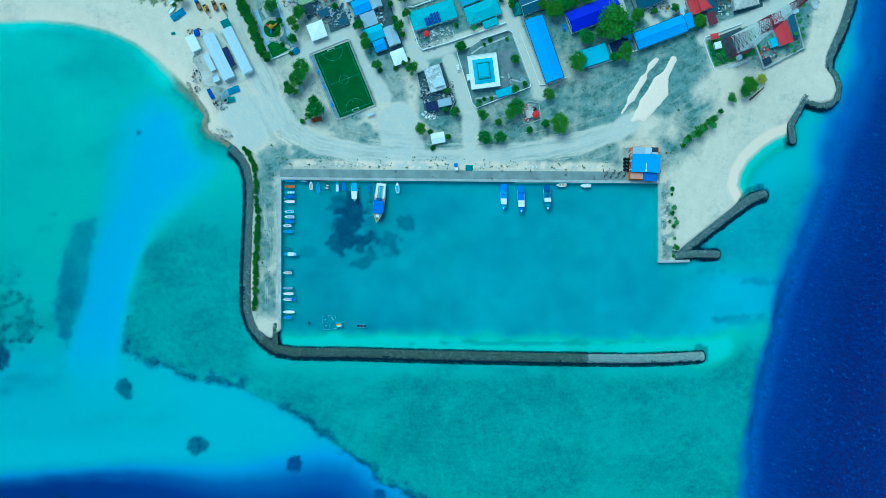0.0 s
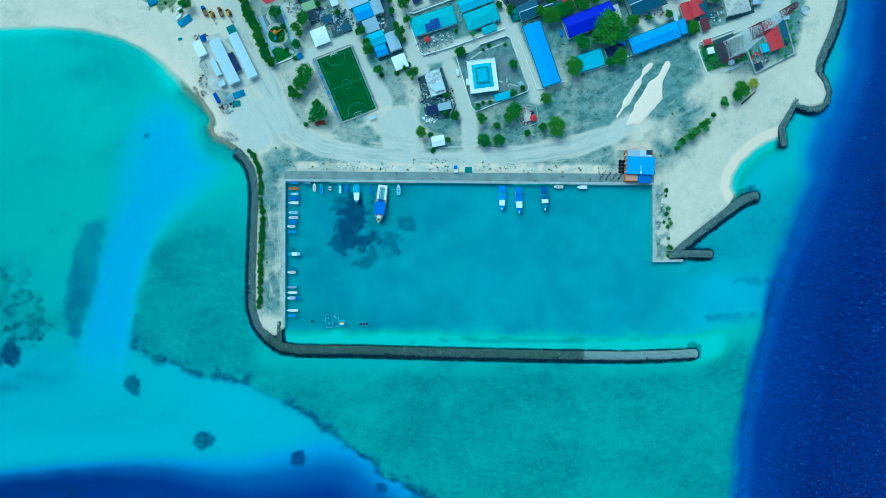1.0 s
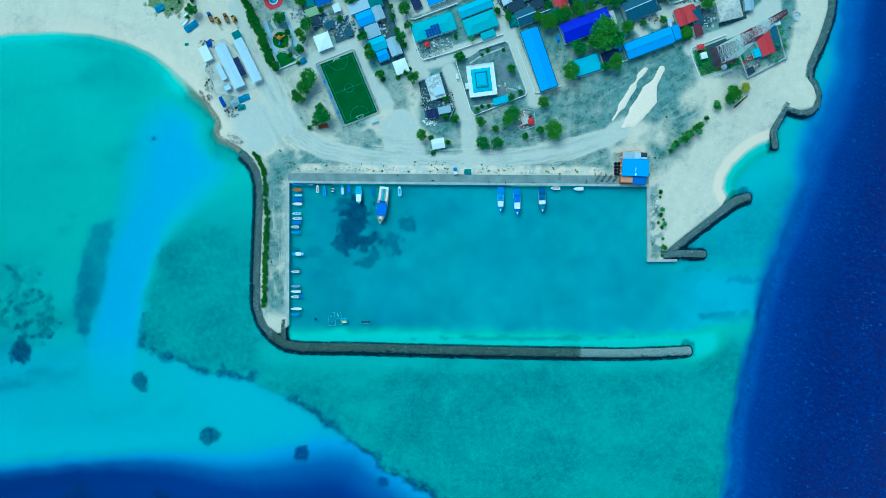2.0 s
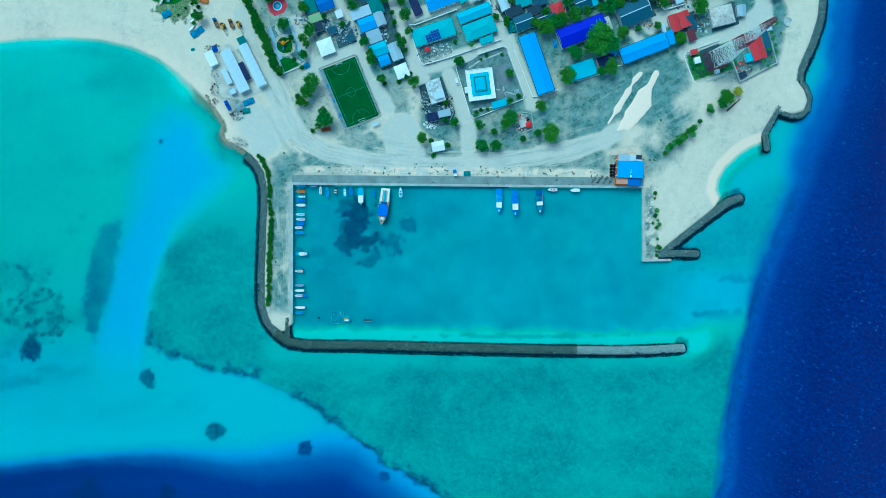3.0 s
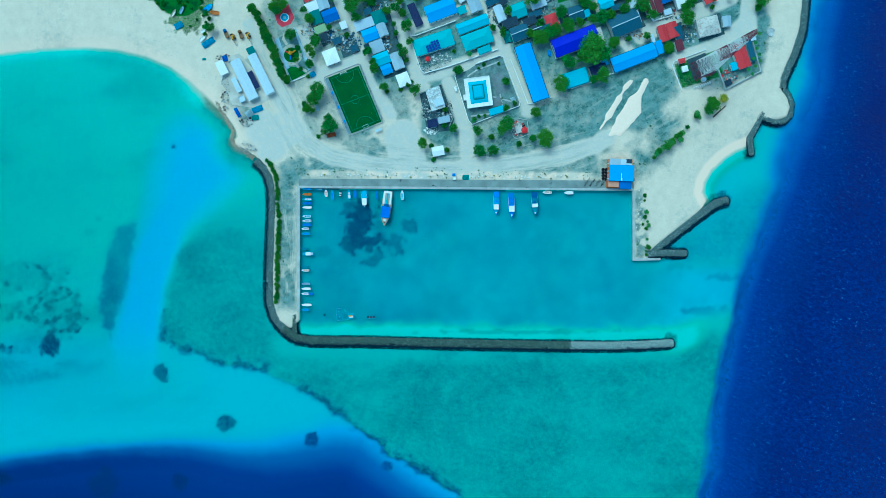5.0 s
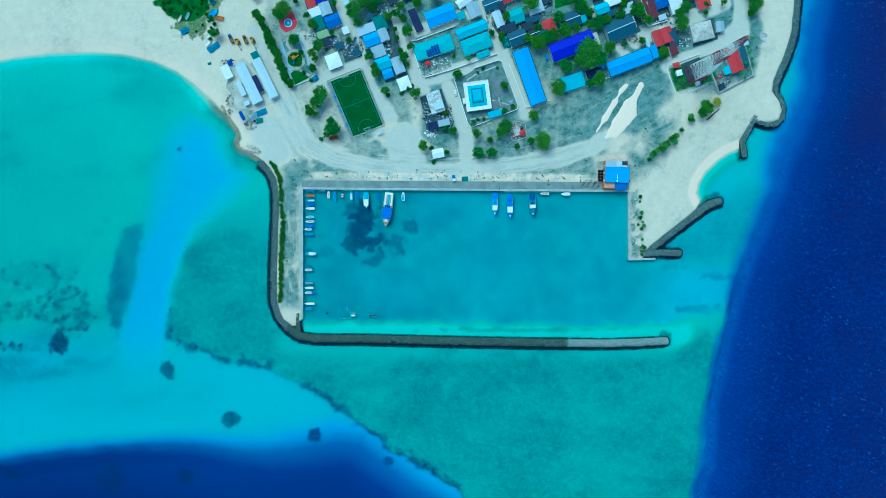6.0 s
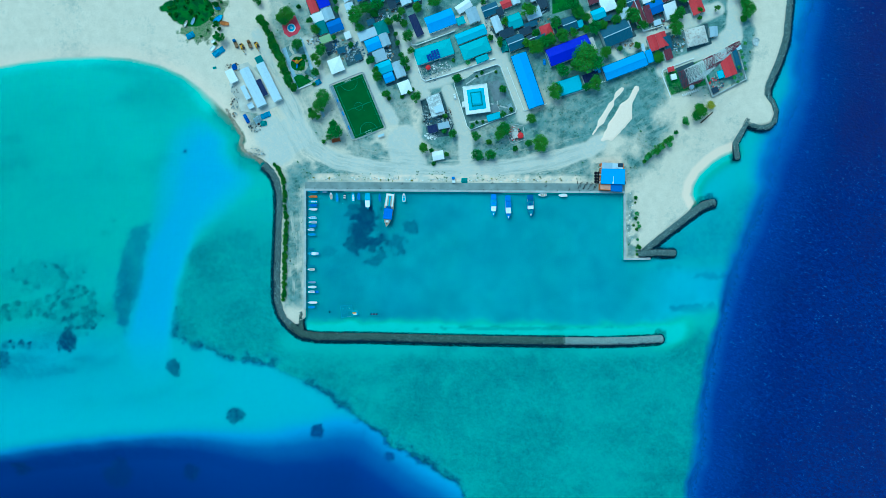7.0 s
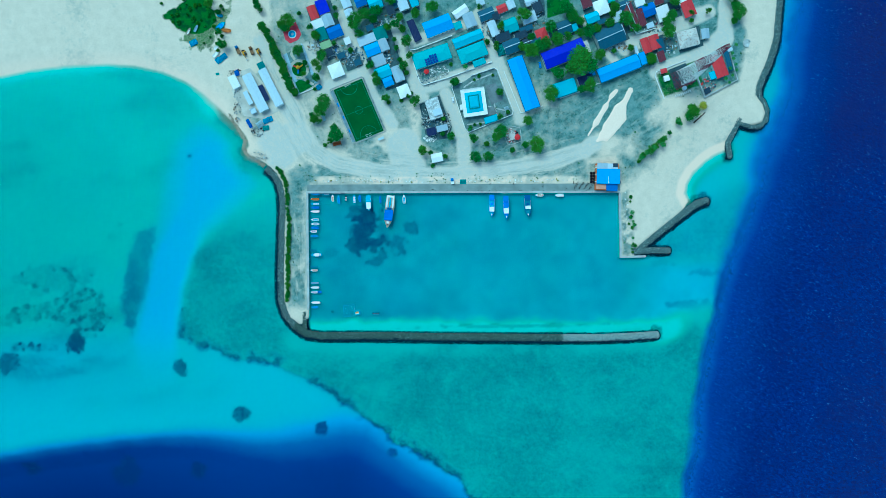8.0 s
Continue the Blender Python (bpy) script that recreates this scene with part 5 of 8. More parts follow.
trees([((-88.6, 111.8), 5), ((-91.4, 106.8), 4), ((-96.8, 100.4), 4.5), ((-98.6, 103.9), 3), ((-81.4, 93.2), 5), ((-80.0, 87.5), 4.5), ((-84.5, 83.4), 3), ((-89.2, 80.9), 2.2), ((-92.7, 98.8), 2.4), ((-41.9, 115.7), 2.6), ((-39.7, 113.2), 2.2), ((-30.1, 114.6), 2.2), ((-24.7, 117.5), 2.4), ((-22.2, 120.0), 2.0)],
      "trees by the sports pitch")
trees([((30.0, 132.5), 2), ((26.1, 129.6), 1.6), ((40.5, 133.2), 1.7), ((45.4, 119.3), 4.4), ((26.1, 95.3), 1.8), ((30.4, 95.6), 1.8), ((45.4, 100.4), 3), ((8.6, 141.8), 2.2), ((51.6, 104.2), 2.4),
       ((22.9, 92.5), 2.6)], "trees round the mosque")
trees([((-57.3, 179.2), 7), ((-64.7, 173.3), 5), ((-50.8, 176.1), 4.5), ((-61.5, 164.9), 4), ((-48.6, 181.7), 4), ((-30.1, 177.2), 4.5), ((-33.6, 171.6), 4.5), ((-28.4, 168.5), 4), ((-25.2, 158.9), 3.5), ((-18.4, 180.1), 5),
       ((-5.8, 184.2), 4), ((-78.6, 179.0), 3), ((-79.8, 185.5), 2.6), ((-80.6, 158.2), 3), ((-68.1, 152.9), 3), ((-90.3, 148.0), 3.6), ((-93.9, 132.4), 2.6)])
trees([((-34.6, 160.8), 2.8), ((-33.2, 154.3), 2.8), ((-30.6, 144.8), 3.2), ((-27.6, 140.0), 3.0), ((-25.6, 135.1), 2.6), ((-49.7, 133.2), 3.2), ((-53.6, 140.6), 2.8), ((-39.8, 169.9), 2.6), ((-36.9, 190.2), 3.4),
       ((-98.6, 170.6), 3), ((-94.4, 164.0), 3), ((-23.1, 148.0), 3.4), ((-107.2, 181.5), 2.4), ((-48.1, 128.8), 3)])
trees([((63.6, 177.4), 6.5), ((46.8, 169.3), 3.6), ((70.0, 161.3), 4), ((84.4, 168.0), 3.6), ((101.2, 176.9), 7), ((107.4, 172.1), 5), ((96.5, 182.1), 4), ((71.2, 150.0), 4), ((76.4, 154.3), 4), ((82.9, 155.1), 4),
       ((89.5, 158.4), 4), ((98.1, 160.9), 4), ((106.8, 163.4), 4), ((36.3, 158.1), 3), ((43.3, 156.7), 3), ((30.6, 184.2), 2.6)])
trees([((119.8, 166.7), 5), ((113.3, 164.2), 4), ((129.8, 170.5), 3), ((133.9, 183.8), 5), ((132.5, 178.2), 4), ((142.0, 172.9), 4.6), ((148.8, 166.4), 4.6), ((172.8, 171.7), 5.4), ((173.9, 163.5), 4.4), ((192.7, 177.9), 2.6),
       ((193.0, 172.6), 2.4), ((178.5, 187.6), 4), ((145.6, 151.7), 4), ((132.9, 149.6), 3), ((122.0, 146.3), 3.6), ((161.5, 142.0), 5.2), ((177.1, 175.5), 3.6), ((158.0, 184.0), 2.6), ((205.3, 179.4), 2.6)])
trees([((226.1, 183.6), 5), ((227.3, 177.1), 4.6), ((225.5, 171.9), 3.6), ((224.0, 191.4), 5), ((228.0, 196.5), 4), ((-175.5, 188.0), 4.5), ((-177.1, 194.1), 5), ((-168.6, 183.1), 2.6), ((-168.3, 168.3), 3), ((-165.8, 157.9), 3.2),
       ((-170.2, 154.5), 2), ((-138.8, 187.1), 4), ((-140.1, 190.6), 3.4), ((-136.6, 184.0), 2.4), ((-120.9, 172.7), 4.6), ((-114.8, 174.7), 4.4), ((-117.7, 170.0), 3), ((-104.3, 135.1), 2.6), ((-101.6, 129.8), 2)])
for i in range(78):
    t = i / 77
    x, y = between((-134.6, 171.9), (-111.2, 119.5), t)
    grow(PROTO, (x + random.uniform(-2.1, 2.1), y + random.uniform(-0.8, 0.8)), random.uniform(1.8, 3.0), 4.0, "tall green hedge beside the lane")
trees([((-92.6, 138.6), 3), ((-94.7, 142.8), 2.6), ((-107.5, 152.5), 3.4), ((-103.2, 143.9), 2.8), ((-109.6, 143.6), 2), ((-94.5, 132.1), 2.6), ((-96.3, 123.9), 2.2)], "trees of the playground")
for i in range(34):
    q, d = i * 2.4, math.sqrt((i + 0.5) / 34)
    grow(BUSH, (-190.0 + 21 * d * math.cos(q) + (6 if i % 2 else -4), 187.0 + 17 * d * math.sin(q)), random.choice((0.9, 1.3, 1.8, 2.4)), 2.0, "bushes on the western green")
for at, r in (((-171.0, 160.0), 2.0), ((-169.5, 163.0), 1.6), ((-167.0, 165.5), 2.2), ((-172.5, 178.0), 1.8), ((-166.0, 186.0), 1.5), ((-171.5, 168.0), 1.5), ((-176.0, 165.0), 1.3), ((-181.0, 160.5), 1.2)):
    grow(BUSH, at, r, 2.0, "bushes on the western green")
# the quays and the east beach
for i in range(92):
    t = i / 91
    pts = ((-119.9, 55.1), (-117.4, 24.1), (-118.4, -6.8), (-119.2, -37.4))
    k = min(2, int(t * 3))
    x, y = between(pts[k], pts[k + 1], t * 3 - k)
    if random.random() < 0.9:
        grow(BUSH, (x + random.uniform(-0.9, 0.9), y + random.uniform(-1, 1)), random.choice((1.2, 1.6, 2.0, 2.4)), 2.0, "row of bushes on the mole")
for i in range(9):
    x, y = between((-125.3, 63.7), (-120.2, 54.4), i / 8)
    grow(BUSH, (x + random.uniform(-1, 1), y), random.uniform(1.8, 2.6), 2.0, "row of bushes on the mole")
trees([((145.4, 38.2), 2.0), ((145.1, 34.6), 1.3), ((145.4, 22.8), 2.2), ((143.6, 17.6), 1.5), ((146.2, 14.6), 2.0), ((146.2, 1.2), 2.4), ((146.2, -4.3), 1.5)],
      "bushes by the harbour mouth")
for at, r in (((145.1, 26.0), 2.4), ((146.0, 19.4), 2.6), ((146.8, 16.4), 2.2), ((145.8, 6.8), 2.6), ((147.2, 0.2), 2.8), ((145.2, -1.6), 2.2)):
    grow(PALM, at, r, 3.6, "young palms by the harbour mouth")
trees([((154.5, 69.6), 3.4), ((160.2, 73.8), 4), ((163.4, 76.5), 4), ((167.9, 80.2), 3.6), ((174.9, 86.8), 2.6), ((181.4, 94.7), 3.4), ((192.0, 103.0), 4.2), ((151.2, 65.2), 2.4), ((189.6, 99.4), 3.4)],
      "bushes on the east beach")
for at, r in (((152.3, 68.0), 3.0), ((157.0, 71.6), 3.2), ((161.8, 75.0), 3.4), ((166.3, 79.4), 3.2), ((170.5, 81.8), 3.4), ((169.0, 77.4), 3.0), ((181.0, 96.4), 3.2), ((183.2, 93.4), 2.6), ((189.0, 100.4), 3.4), ((191.0, 106.4), 3.0)):
    grow(PALM, at, r * 1.7, 3.6, "young palms on the east beach")
for at, r in (((165.5, 75.7), 3.2), ((193.3, 104.1), 4.5), ((190.2, 101.5), 3.4), ((221.7, 135.4), 3.6), ((223.8, 142.5), 3.4), ((218.1, 127.5), 3.6), ((225.9, 153.1), 3.6), ((223.1, 146.7), 3.2), ((19.2, 138.6), 4.4),
              ((21.7, 90.8), 3.2), ((162.4, 74.4), 3), ((223.1, 130.0), 3), ((225.9, 138.2), 3), ((226.7, 133.9), 3.2), ((220.8, 124.3), 3), ((-101.2, 140.7), 2.6)):
    grow(PALM, at, r, 3.6, "coconut palms")
for at in ((-96.8, 54.0), (-85.0, 53.6), (-75.6, 52.2), (-46.4, 52.2), (-37.4, 51.1), (-8.6, 51.8), (37.1, 52.6), (69.1, 51.8), (89.6, 51.5), (88.6, 52.9), (-23.0, 51.8), (52.6, 50.8), (77.8, 50.4)):
    grow([DRY], at, random.uniform(0.9, 1.7), 1.2, "yellow bushes along the quay")


grow([PALM_DRY], (200.6, 107.6), 4.6, 3.6, "")


# ---- sports pitch ----
TURF = plain("green_turf", (0.008, 0.1, 0.02), 0.9, vary=0.25, scale=0.5)
LINE = plain("white_line", (0.16, 0.32, 0.22), 0.7, vary=0.4)
PITCH = [(-84.2, 123.1), (-59.8, 132.5), (-43.2, 91.4), (-67.0, 82.1)]


def on_pitch(u, v):
    """Place on the pitch: u across, v along, both 0 to 1."""
    return between(between(PITCH[0], PITCH[1], u), between(PITCH[3], PITCH[2], u), v)


pitch = tagged(new("sports_pitch"), "green artificial turf football pitch with white lines", "football pitch")
part("turf", prism([on_pitch(0.075, 0.01), on_pitch(0.98, 0.01), on_pitch(0.98, 0.99), on_pitch(0.075, 0.99)], 1.0, 1.36), TURF, pitch)
for uv in ([(0.13, 0.05), (0.93, 0.05), (0.93, 0.95), (0.13, 0.95)],):
    part("boundary_line", ribbon([on_pitch(*q) for q in uv], 0.09, 1.3, 1.372, True), LINE, pitch)
part("halfway_line", ribbon([on_pitch(0.13, 0.5), on_pitch(0.93, 0.5)], 0.09, 1.3, 1.376), LINE, pitch)
PW = math.dist(PITCH[0], PITCH[1])
PL = math.dist(PITCH[1], PITCH[2])


def arc(cu, cv, r, a0, a1, closed=False):
    return [on_pitch(cu + r * math.cos(a0 + (a1 - a0) * i / 24) / PW, cv + r * math.sin(a0 + (a1 - a0) * i / 24) / PL) for i in range(24 if closed else 25)]


part("centre_circle", ribbon(arc(0.53, 0.5, 3.0, 0, 2 * math.pi, True), 0.09, 1.3, 1.374, True), LINE, pitch)
part("goal_area_line", ribbon(arc(0.53, 0.05, 6.5, 0, math.pi), 0.09, 1.3, 1.378), LINE, pitch)
part("goal_area_line", ribbon(arc(0.53, 0.95, 6.5, math.pi, 2 * math.pi), 0.09, 1.3, 1.378), LINE, pitch)
part("penalty_spot", ribbon([on_pitch(0.51, 0.16), on_pitch(0.525, 0.16)], 0.2, 1.3, 1.38), LINE, pitch)
part("penalty_spot", ribbon([on_pitch(0.51, 0.84), on_pitch(0.525, 0.84)], 0.2, 1.3, 1.38), LINE, pitch)
for v, back in ((0.045, 0.02), (0.955, 0.98)):
    goal = tagged(new("goal"), "small white football goal with a net", "goal", "goals of the pitch")
    a, b_, c, d = on_pitch(0.43, v), on_pitch(0.6, v), on_pitch(0.6, back), on_pitch(0.43, back)
    for p, q in (((*a, 1.36), (*a, 3.4)), ((*b_, 1.36), (*b_, 3.4)), ((*a, 3.4), (*b_, 3.4)), ((*a, 3.4), (*d, 1.4)), ((*b_, 3.4), (*c, 1.4)), ((*d, 1.4), (*c, 1.4))):
        bm = bmesh.new()
        beam(bm, p, q, 0.14)
        part("post", bm, WALL_WHITE, goal)
    bm = bmesh.new()
    for i in range(9):
        beam(bm, (*between(a, b_, i / 8), 3.35), (*between(d, c, i / 8), 1.42), 0.03)
    part("net", bm, LINE, goal)
# walk, low wall and net fence round it
part("surround", ribbon([on_pitch(-0.05, 0.03), on_pitch(0.0, -0.018), on_pitch(0.97, -0.022), on_pitch(1.04, 0.01), on_pitch(1.045, 0.96), on_pitch(1.0, 1.012), on_pitch(0.03, 1.012), on_pitch(-0.045, 0.975)], 0.22, 1.0, 1.75, True),
     plain("grimy_plaster", (0.42, 0.45, 0.44), 0.85, vary=0.5, scale=2), pitch, "low grimy perimeter wall")
part("side_walk", prism([on_pitch(0.985, 0.01), on_pitch(1.03, 0.015), on_pitch(1.033, 0.95), on_pitch(0.985, 0.985)], 1.0, 1.40), plain("worn_paving", (0.24, 0.29, 0.29), 0.85, vary=0.5, scale=2), pitch)
part("side_walk", prism([on_pitch(-0.035, 0.02), on_pitch(0.07, 0.0), on_pitch(0.07, 0.99), on_pitch(-0.03, 0.97)], 1.0, 1.42), plain("pale_paving", (0.26, 0.34, 0.4), 0.85, vary=0.45, scale=2), pitch)
for i in range(18):
    for u in (-0.02, 1.0):
        x, y = on_pitch(u, i / 17)
        bm = bmesh.new()
        drum(bm, (x, y, 3.2), 0.06, 3.2, 6)
        drum(bm, (x, y, 4.82), 0.09, 0.06, 6)
        part("fence_post", bm, METAL, pitch)
for u in (-0.02, 1.0):
    for zz in (2.6, 3.6, 4.7):
        part("fence_rail", ribbon([on_pitch(u, 0), on_pitch(u, 1)], 0.03, zz, zz + 0.06), METAL, pitch)
for v in (0.28, 0.52, 0.78):
    at = on_pitch(0.03, v)
    bench = thing("bench", "blue slatted bench beside the pitch", "bench", at, 1.42, 22)
    part("seat", boxes(((0, 0, 0.45), (0.6, 3.2, 0.06))), PAINT["azure"], bench)
    part("backrest", boxes(((-0.32, 0, 0.75), (0.06, 3.2, 0.4))), PAINT["azure"], bench)
    for y in (-1.3, 1.3):
        part("leg", boxes(((0, y, 0.21), (0.5, 0.08, 0.42))), METAL, bench)
shelter = thing("dugout", "pale blue corner shelter by the pitch", "shelter", (-45.8, 85.2), 1.3, 21)
part("roof", boxes(((0, 0, 2.2), (4.8, 1.7, 0.1))), TARP["pale"], shelter)
for x, y in ((-2.2, -0.7), (2.2, -0.7), (-2.2, 0.7), (2.2, 0.7)):
    part("post", boxes(((x, y, 1.07), (0.08, 0.08, 2.15))), METAL, shelter)


# ---- compound walls ----
def yard_wall(label, pts, half=0.2, h=1.5, material=WALL_WHITE, closed=False):
    ob = tagged(new("garden_wall"), label, "wall")
    part("wall", ribbon(pts, half, 0.8, 1.2 + h), material, ob)
    part("cap", ribbon(pts, half + 0.06, 1.2 + h, 1.3 + h), material, ob)
    return ob


def yard_floor(label, pts, material=PAVING, name="paving", top=1.5):
    return tagged(part(name, prism(pts, 0.8, top), material), label, "paving", kind="structure")


yard_wall("low white wall round the mosque garden", [(16.6, 127.8), (10.1, 126.4), (9.0, 123.8), (18.7, 92.2), (21.2, 89.3), (55.1, 102.6), (55.8, 105.5), (43.9, 137.2), (41.4, 138.6), (23.8, 132.8)], 0.16)
yard_wall("white wall along the yard of the teal building", [(-22.3, 148.7), (-15.5, 128.5), (-13.0, 126.0), (5.8, 131.4), (40.0, 143.3)], 0.22)
yard_wall("white wall along the street", [(-24.4, 161.2), (-22.8, 153.3), (-18.9, 153.3), (9.6, 163.8)], 0.2)
yard_wall("pale wall beside the azure hall", [(49.0, 136.4), (61.6, 104.0), (65.2, 104.4), (78.8, 109.1)], 0.16, 1.0)
yard_wall("white wall in front of the cyan house", [(92.2, 114.8), (110.2, 120.6), (121.0, 125.6)], 0.2, 1.0)
yard_wall("white kerb wall in front of the school block", [(121.7, 125.6), (153.3, 137.2)], 0.2, 0.8)
yard_wall("white wall round the tower yard", [(172.1, 113.4), (165.2, 131.4), (166.3, 134.3), (189.3, 142.9)], 0.18, 1.0)
yard_wall("grey concrete wall round the tower house", [(196.5, 132.1), (203.0, 114.1), (228.2, 127.1), (222.5, 148.0)], 0.35, 1.8, COPING)
yard_wall("thin white wall round the playground", [(-121.7, 151.5), (-109.1, 120.2), (-97.9, 124.6)], 0.2, 0.9)
yard_wall("blue-white playground fence wall", [(-106.6, 159.5), (-96.1, 133.6)], 0.2, 0.9, TARP["pale"])
yard_wall("low ring wall round the rubble plot", [(49.0, 91.1), (48.6, 86.8), (51.1, 80.3), (53.3, 79.2), (62.3, 82.4), (60.8, 92.5), (55.4, 93.6), (49.0, 91.1)], 0.15, 0.6, COPING)
yard_wall("white lane wall by the maroon houses", [(144.1, 174.0), (151.8, 163.4), (165.8, 167.6)], 0.25)
yard_wall("dark old wall round the unfinished house", [(-16.6, 111.2), (-0.7, 118.4), (7.9, 94.7), (5.0, 88.2)], 0.25, 1.2, CONCRETE)
yard_floor("dark gravel garden of the mosque", [(16.6, 127.4), (10.4, 125.9), (9.5, 123.8), (19.0, 92.6), (21.4, 89.9), (54.6, 102.8), (55.2, 105.3), (43.5, 136.8), (41.2, 138.0), (24.0, 132.4)], plain("dark_gravel", (0.19, 0.27, 0.265), 0.95, vary=0.45, scale=1.2, relief=0.6), "gravel", 1.36)
for pts in ([(39.0, 123.0), (43.4, 101.6)], [(36.4, 109.4), (52.6, 105.2)], [(18.0, 124.0), (24.4, 128.4), (40.6, 134.6)], [(20.4, 95.4), (27.4, 96.4), (35.6, 97.4)]):
    tagged(part("garden_path", ribbon(pts, 0.5, 0.8, 1.44), COPING), "narrow pale paved path in the mosque garden", "path", kind="structure")
yard_floor("grey paved yard of the mosque", [(34.6, 125.6), (42.8, 127.1), (47.9, 113.8), (39.2, 110.5)])
yard_floor("grey paved yard of the mosque", [(36.7, 107.6), (40.3, 109.8), (43.6, 104.0), (36.0, 101.9)])

# ---- mosque ----
mosque = thing("mosque", "white square mosque with a stepped cyan roof", "mosque", (25.6, 111.6), 1.2, 7.5)
MW, MD = 18.4, 21.2
part("wall", boxes(((0, 0, 2.2), (MW - 1.6, MD - 1.6, 4.4))), WALL_WHITE, mosque)
part("terrace_roof", boxes(((0, 0, 4.55), (MW, MD, 0.3)), ((0, MD / 2 - 0.15, 4.9), (MW, 0.3, 0.4)), ((0, -MD / 2 + 0.15, 4.9), (MW, 0.3, 0.4)), ((MW / 2 - 0.15, 0, 4.9), (0.3, MD - 0.6, 0.4)),
                          ((-MW / 2 + 0.15, 0, 4.9), (0.3, MD - 0.6, 0.4))), WALL_WHITE, mosque)


def tier(w, d, z0, z1, inset, material):
    bm = bmesh.new()
    lo = [bm.verts.new((sx * w / 2, sy * d / 2, z0)) for sx, sy in ((-1, -1), (1, -1), (1, 1), (-1, 1))]
    hi = [bm.verts.new((sx * (w / 2 - inset), sy * (d / 2 - inset), z1)) for sx, sy in ((-1, -1), (1, -1), (1, 1), (-1, 1))]
    bm.faces.new(lo[::-1]), bm.faces.new(hi)
    for k in range(4):
        bm.faces.new((lo[k], lo[(k + 1) % 4], hi[(k + 1) % 4], hi[k]))
    return part("roof_tier", bm, material, mosque, "cyan metal roof tier")


tier(MW * 0.69, MD * 0.73, 4.72, 5.3, 1.6, ROOF["cyan"])
part("roof_gutter", boxes(((0, 0, 5.45), (MW * 0.45, MD * 0.5, 0.3))), ROOF["green"], mosque, "teal clerestory band")
tier(MW * 0.37, MD * 0.42, 5.6, 6.2, 0.9, ROOF["cyan"])
part("porch", boxes(((-MW / 2 - 0.8, -MD * 0.1, 1.7), (1.8, 4.0, 3.4))), WALL_WHITE, mosque)
windows(mosque, MW - 1.6, MD - 1.6, 4.2)
house((38.6, 98.9), 10.4, 4.7, "cyan", "lean", h=3.0, turn=17, pitch=0.1, label="low wash house with a cyan roof", name="wash_house", category="house", wins=False)
part("path", prism([(29.5, 101.2), (34.6, 103.7), (36.0, 101.9), (31.0, 98.3)], 1.0, 1.46), WALL_WHITE, mosque)

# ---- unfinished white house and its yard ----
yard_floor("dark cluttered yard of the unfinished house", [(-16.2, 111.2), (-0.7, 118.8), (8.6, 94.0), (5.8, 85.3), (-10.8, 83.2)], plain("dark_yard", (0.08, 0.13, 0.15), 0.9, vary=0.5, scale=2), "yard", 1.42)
white_house = thing("house", "unfinished white concrete house with a flat roof", "house", (-5.0, 107.3), 1.2, 17)
part("wall", boxes(((0, 0, 1.9), (9.7, 15.1, 3.8))), WALL_WHITE, white_house)
part("roof_slab", boxes(((0, 0, 3.95), (10.4, 15.8, 0.3))), plain("weathered_slab", (0.66, 0.7, 0.71), 0.9, vary=0.55, scale=2.5), white_house)
part("upper_slab", boxes(((1.8, -3.6, 5.0), (6.6, 5.0, 0.25)), ((1.8, -3.6, 4.5), (6.0, 4.4, 0.8))), ROOF["pale"], white_house)
for i in range(9):
    part("column", boxes(((random.uniform(-3.5, 3), random.uniform(-1, 6), 4.4), (0.35, 0.35, 0.7))), CONCRETE, white_house)
windows(white_house, 9.7, 15.1, 3.4)
house((-7.1, 90.0), 7.2, 5.8, "navy", "lean", h=2.6, turn=12, pitch=0.06, label="low lean-to with a dark navy roof", wins=False)
house((1.1, 92.5), 8.6, 4.7, "grey", "lean", h=2.8, turn=12, pitch=0.06, label="low lean-to with a grey roof", wins=False)
house((54.8, 85.6), 5.0, 5.4, "rusty", "lean", h=2.2, turn=15, pitch=0.1, label="small makeshift hut with a patched roof", name="hut", category="hut", wins=False)


def debris(label, at, rx, ry, n, size, materials, seed, z=1.35):
    """A scatter of boards, blocks and sheets lying about."""
    rng = random.Random(seed)
    ob = tagged(new("debris"), label, "debris", kind="stuff")
    for m in materials:
        bm = bmesh.new()
        for _ in range(int(1.9 * n / len(materials))):
            r, q = math.sqrt(rng.random()), rng.uniform(0, 6.28)
            s = size * (rng.uniform(0.25, 0.8) if rng.random() < 0.7 else rng.uniform(0.9, 1.9))
            box(bm, (at[0] + rx * r * math.cos(q), at[1] + ry * r * math.sin(q), z + s * 0.15), (s, s * rng.uniform(0.1, 0.75), min(0.45, s * rng.uniform(0.12, 0.5))), rng.uniform(0, 180))
        part("pieces", bm, m, ob)
    return ob


debris("white rubble and boards beside the lean-to", (-7.9, 85.0), 5, 3, 60, 0.9, [RUBBLE, WALL_WHITE], 1)
debris("grey building rubble round the unfinished house", (-11.5, 101.2), 4, 9, 90, 0.8, [RUBBLE, CONCRETE, BLACK], 2)
debris("timber and junk by the yard wall", (4.7, 99.4), 3, 8, 70, 0.8, [RUBBLE, TIMBER, BLACK], 3)
debris("stacked materials in the yard", (-3.2, 96.8), 10, 4, 60, 1.0, [CONCRETE, RUBBLE, ROOF["slate"]], 4)
debris("building rubble in the walled yard", (-9.4, 132.5), 8, 7, 120, 0.9, [RUBBLE, CONCRETE, ROOF["slate"]], 5)
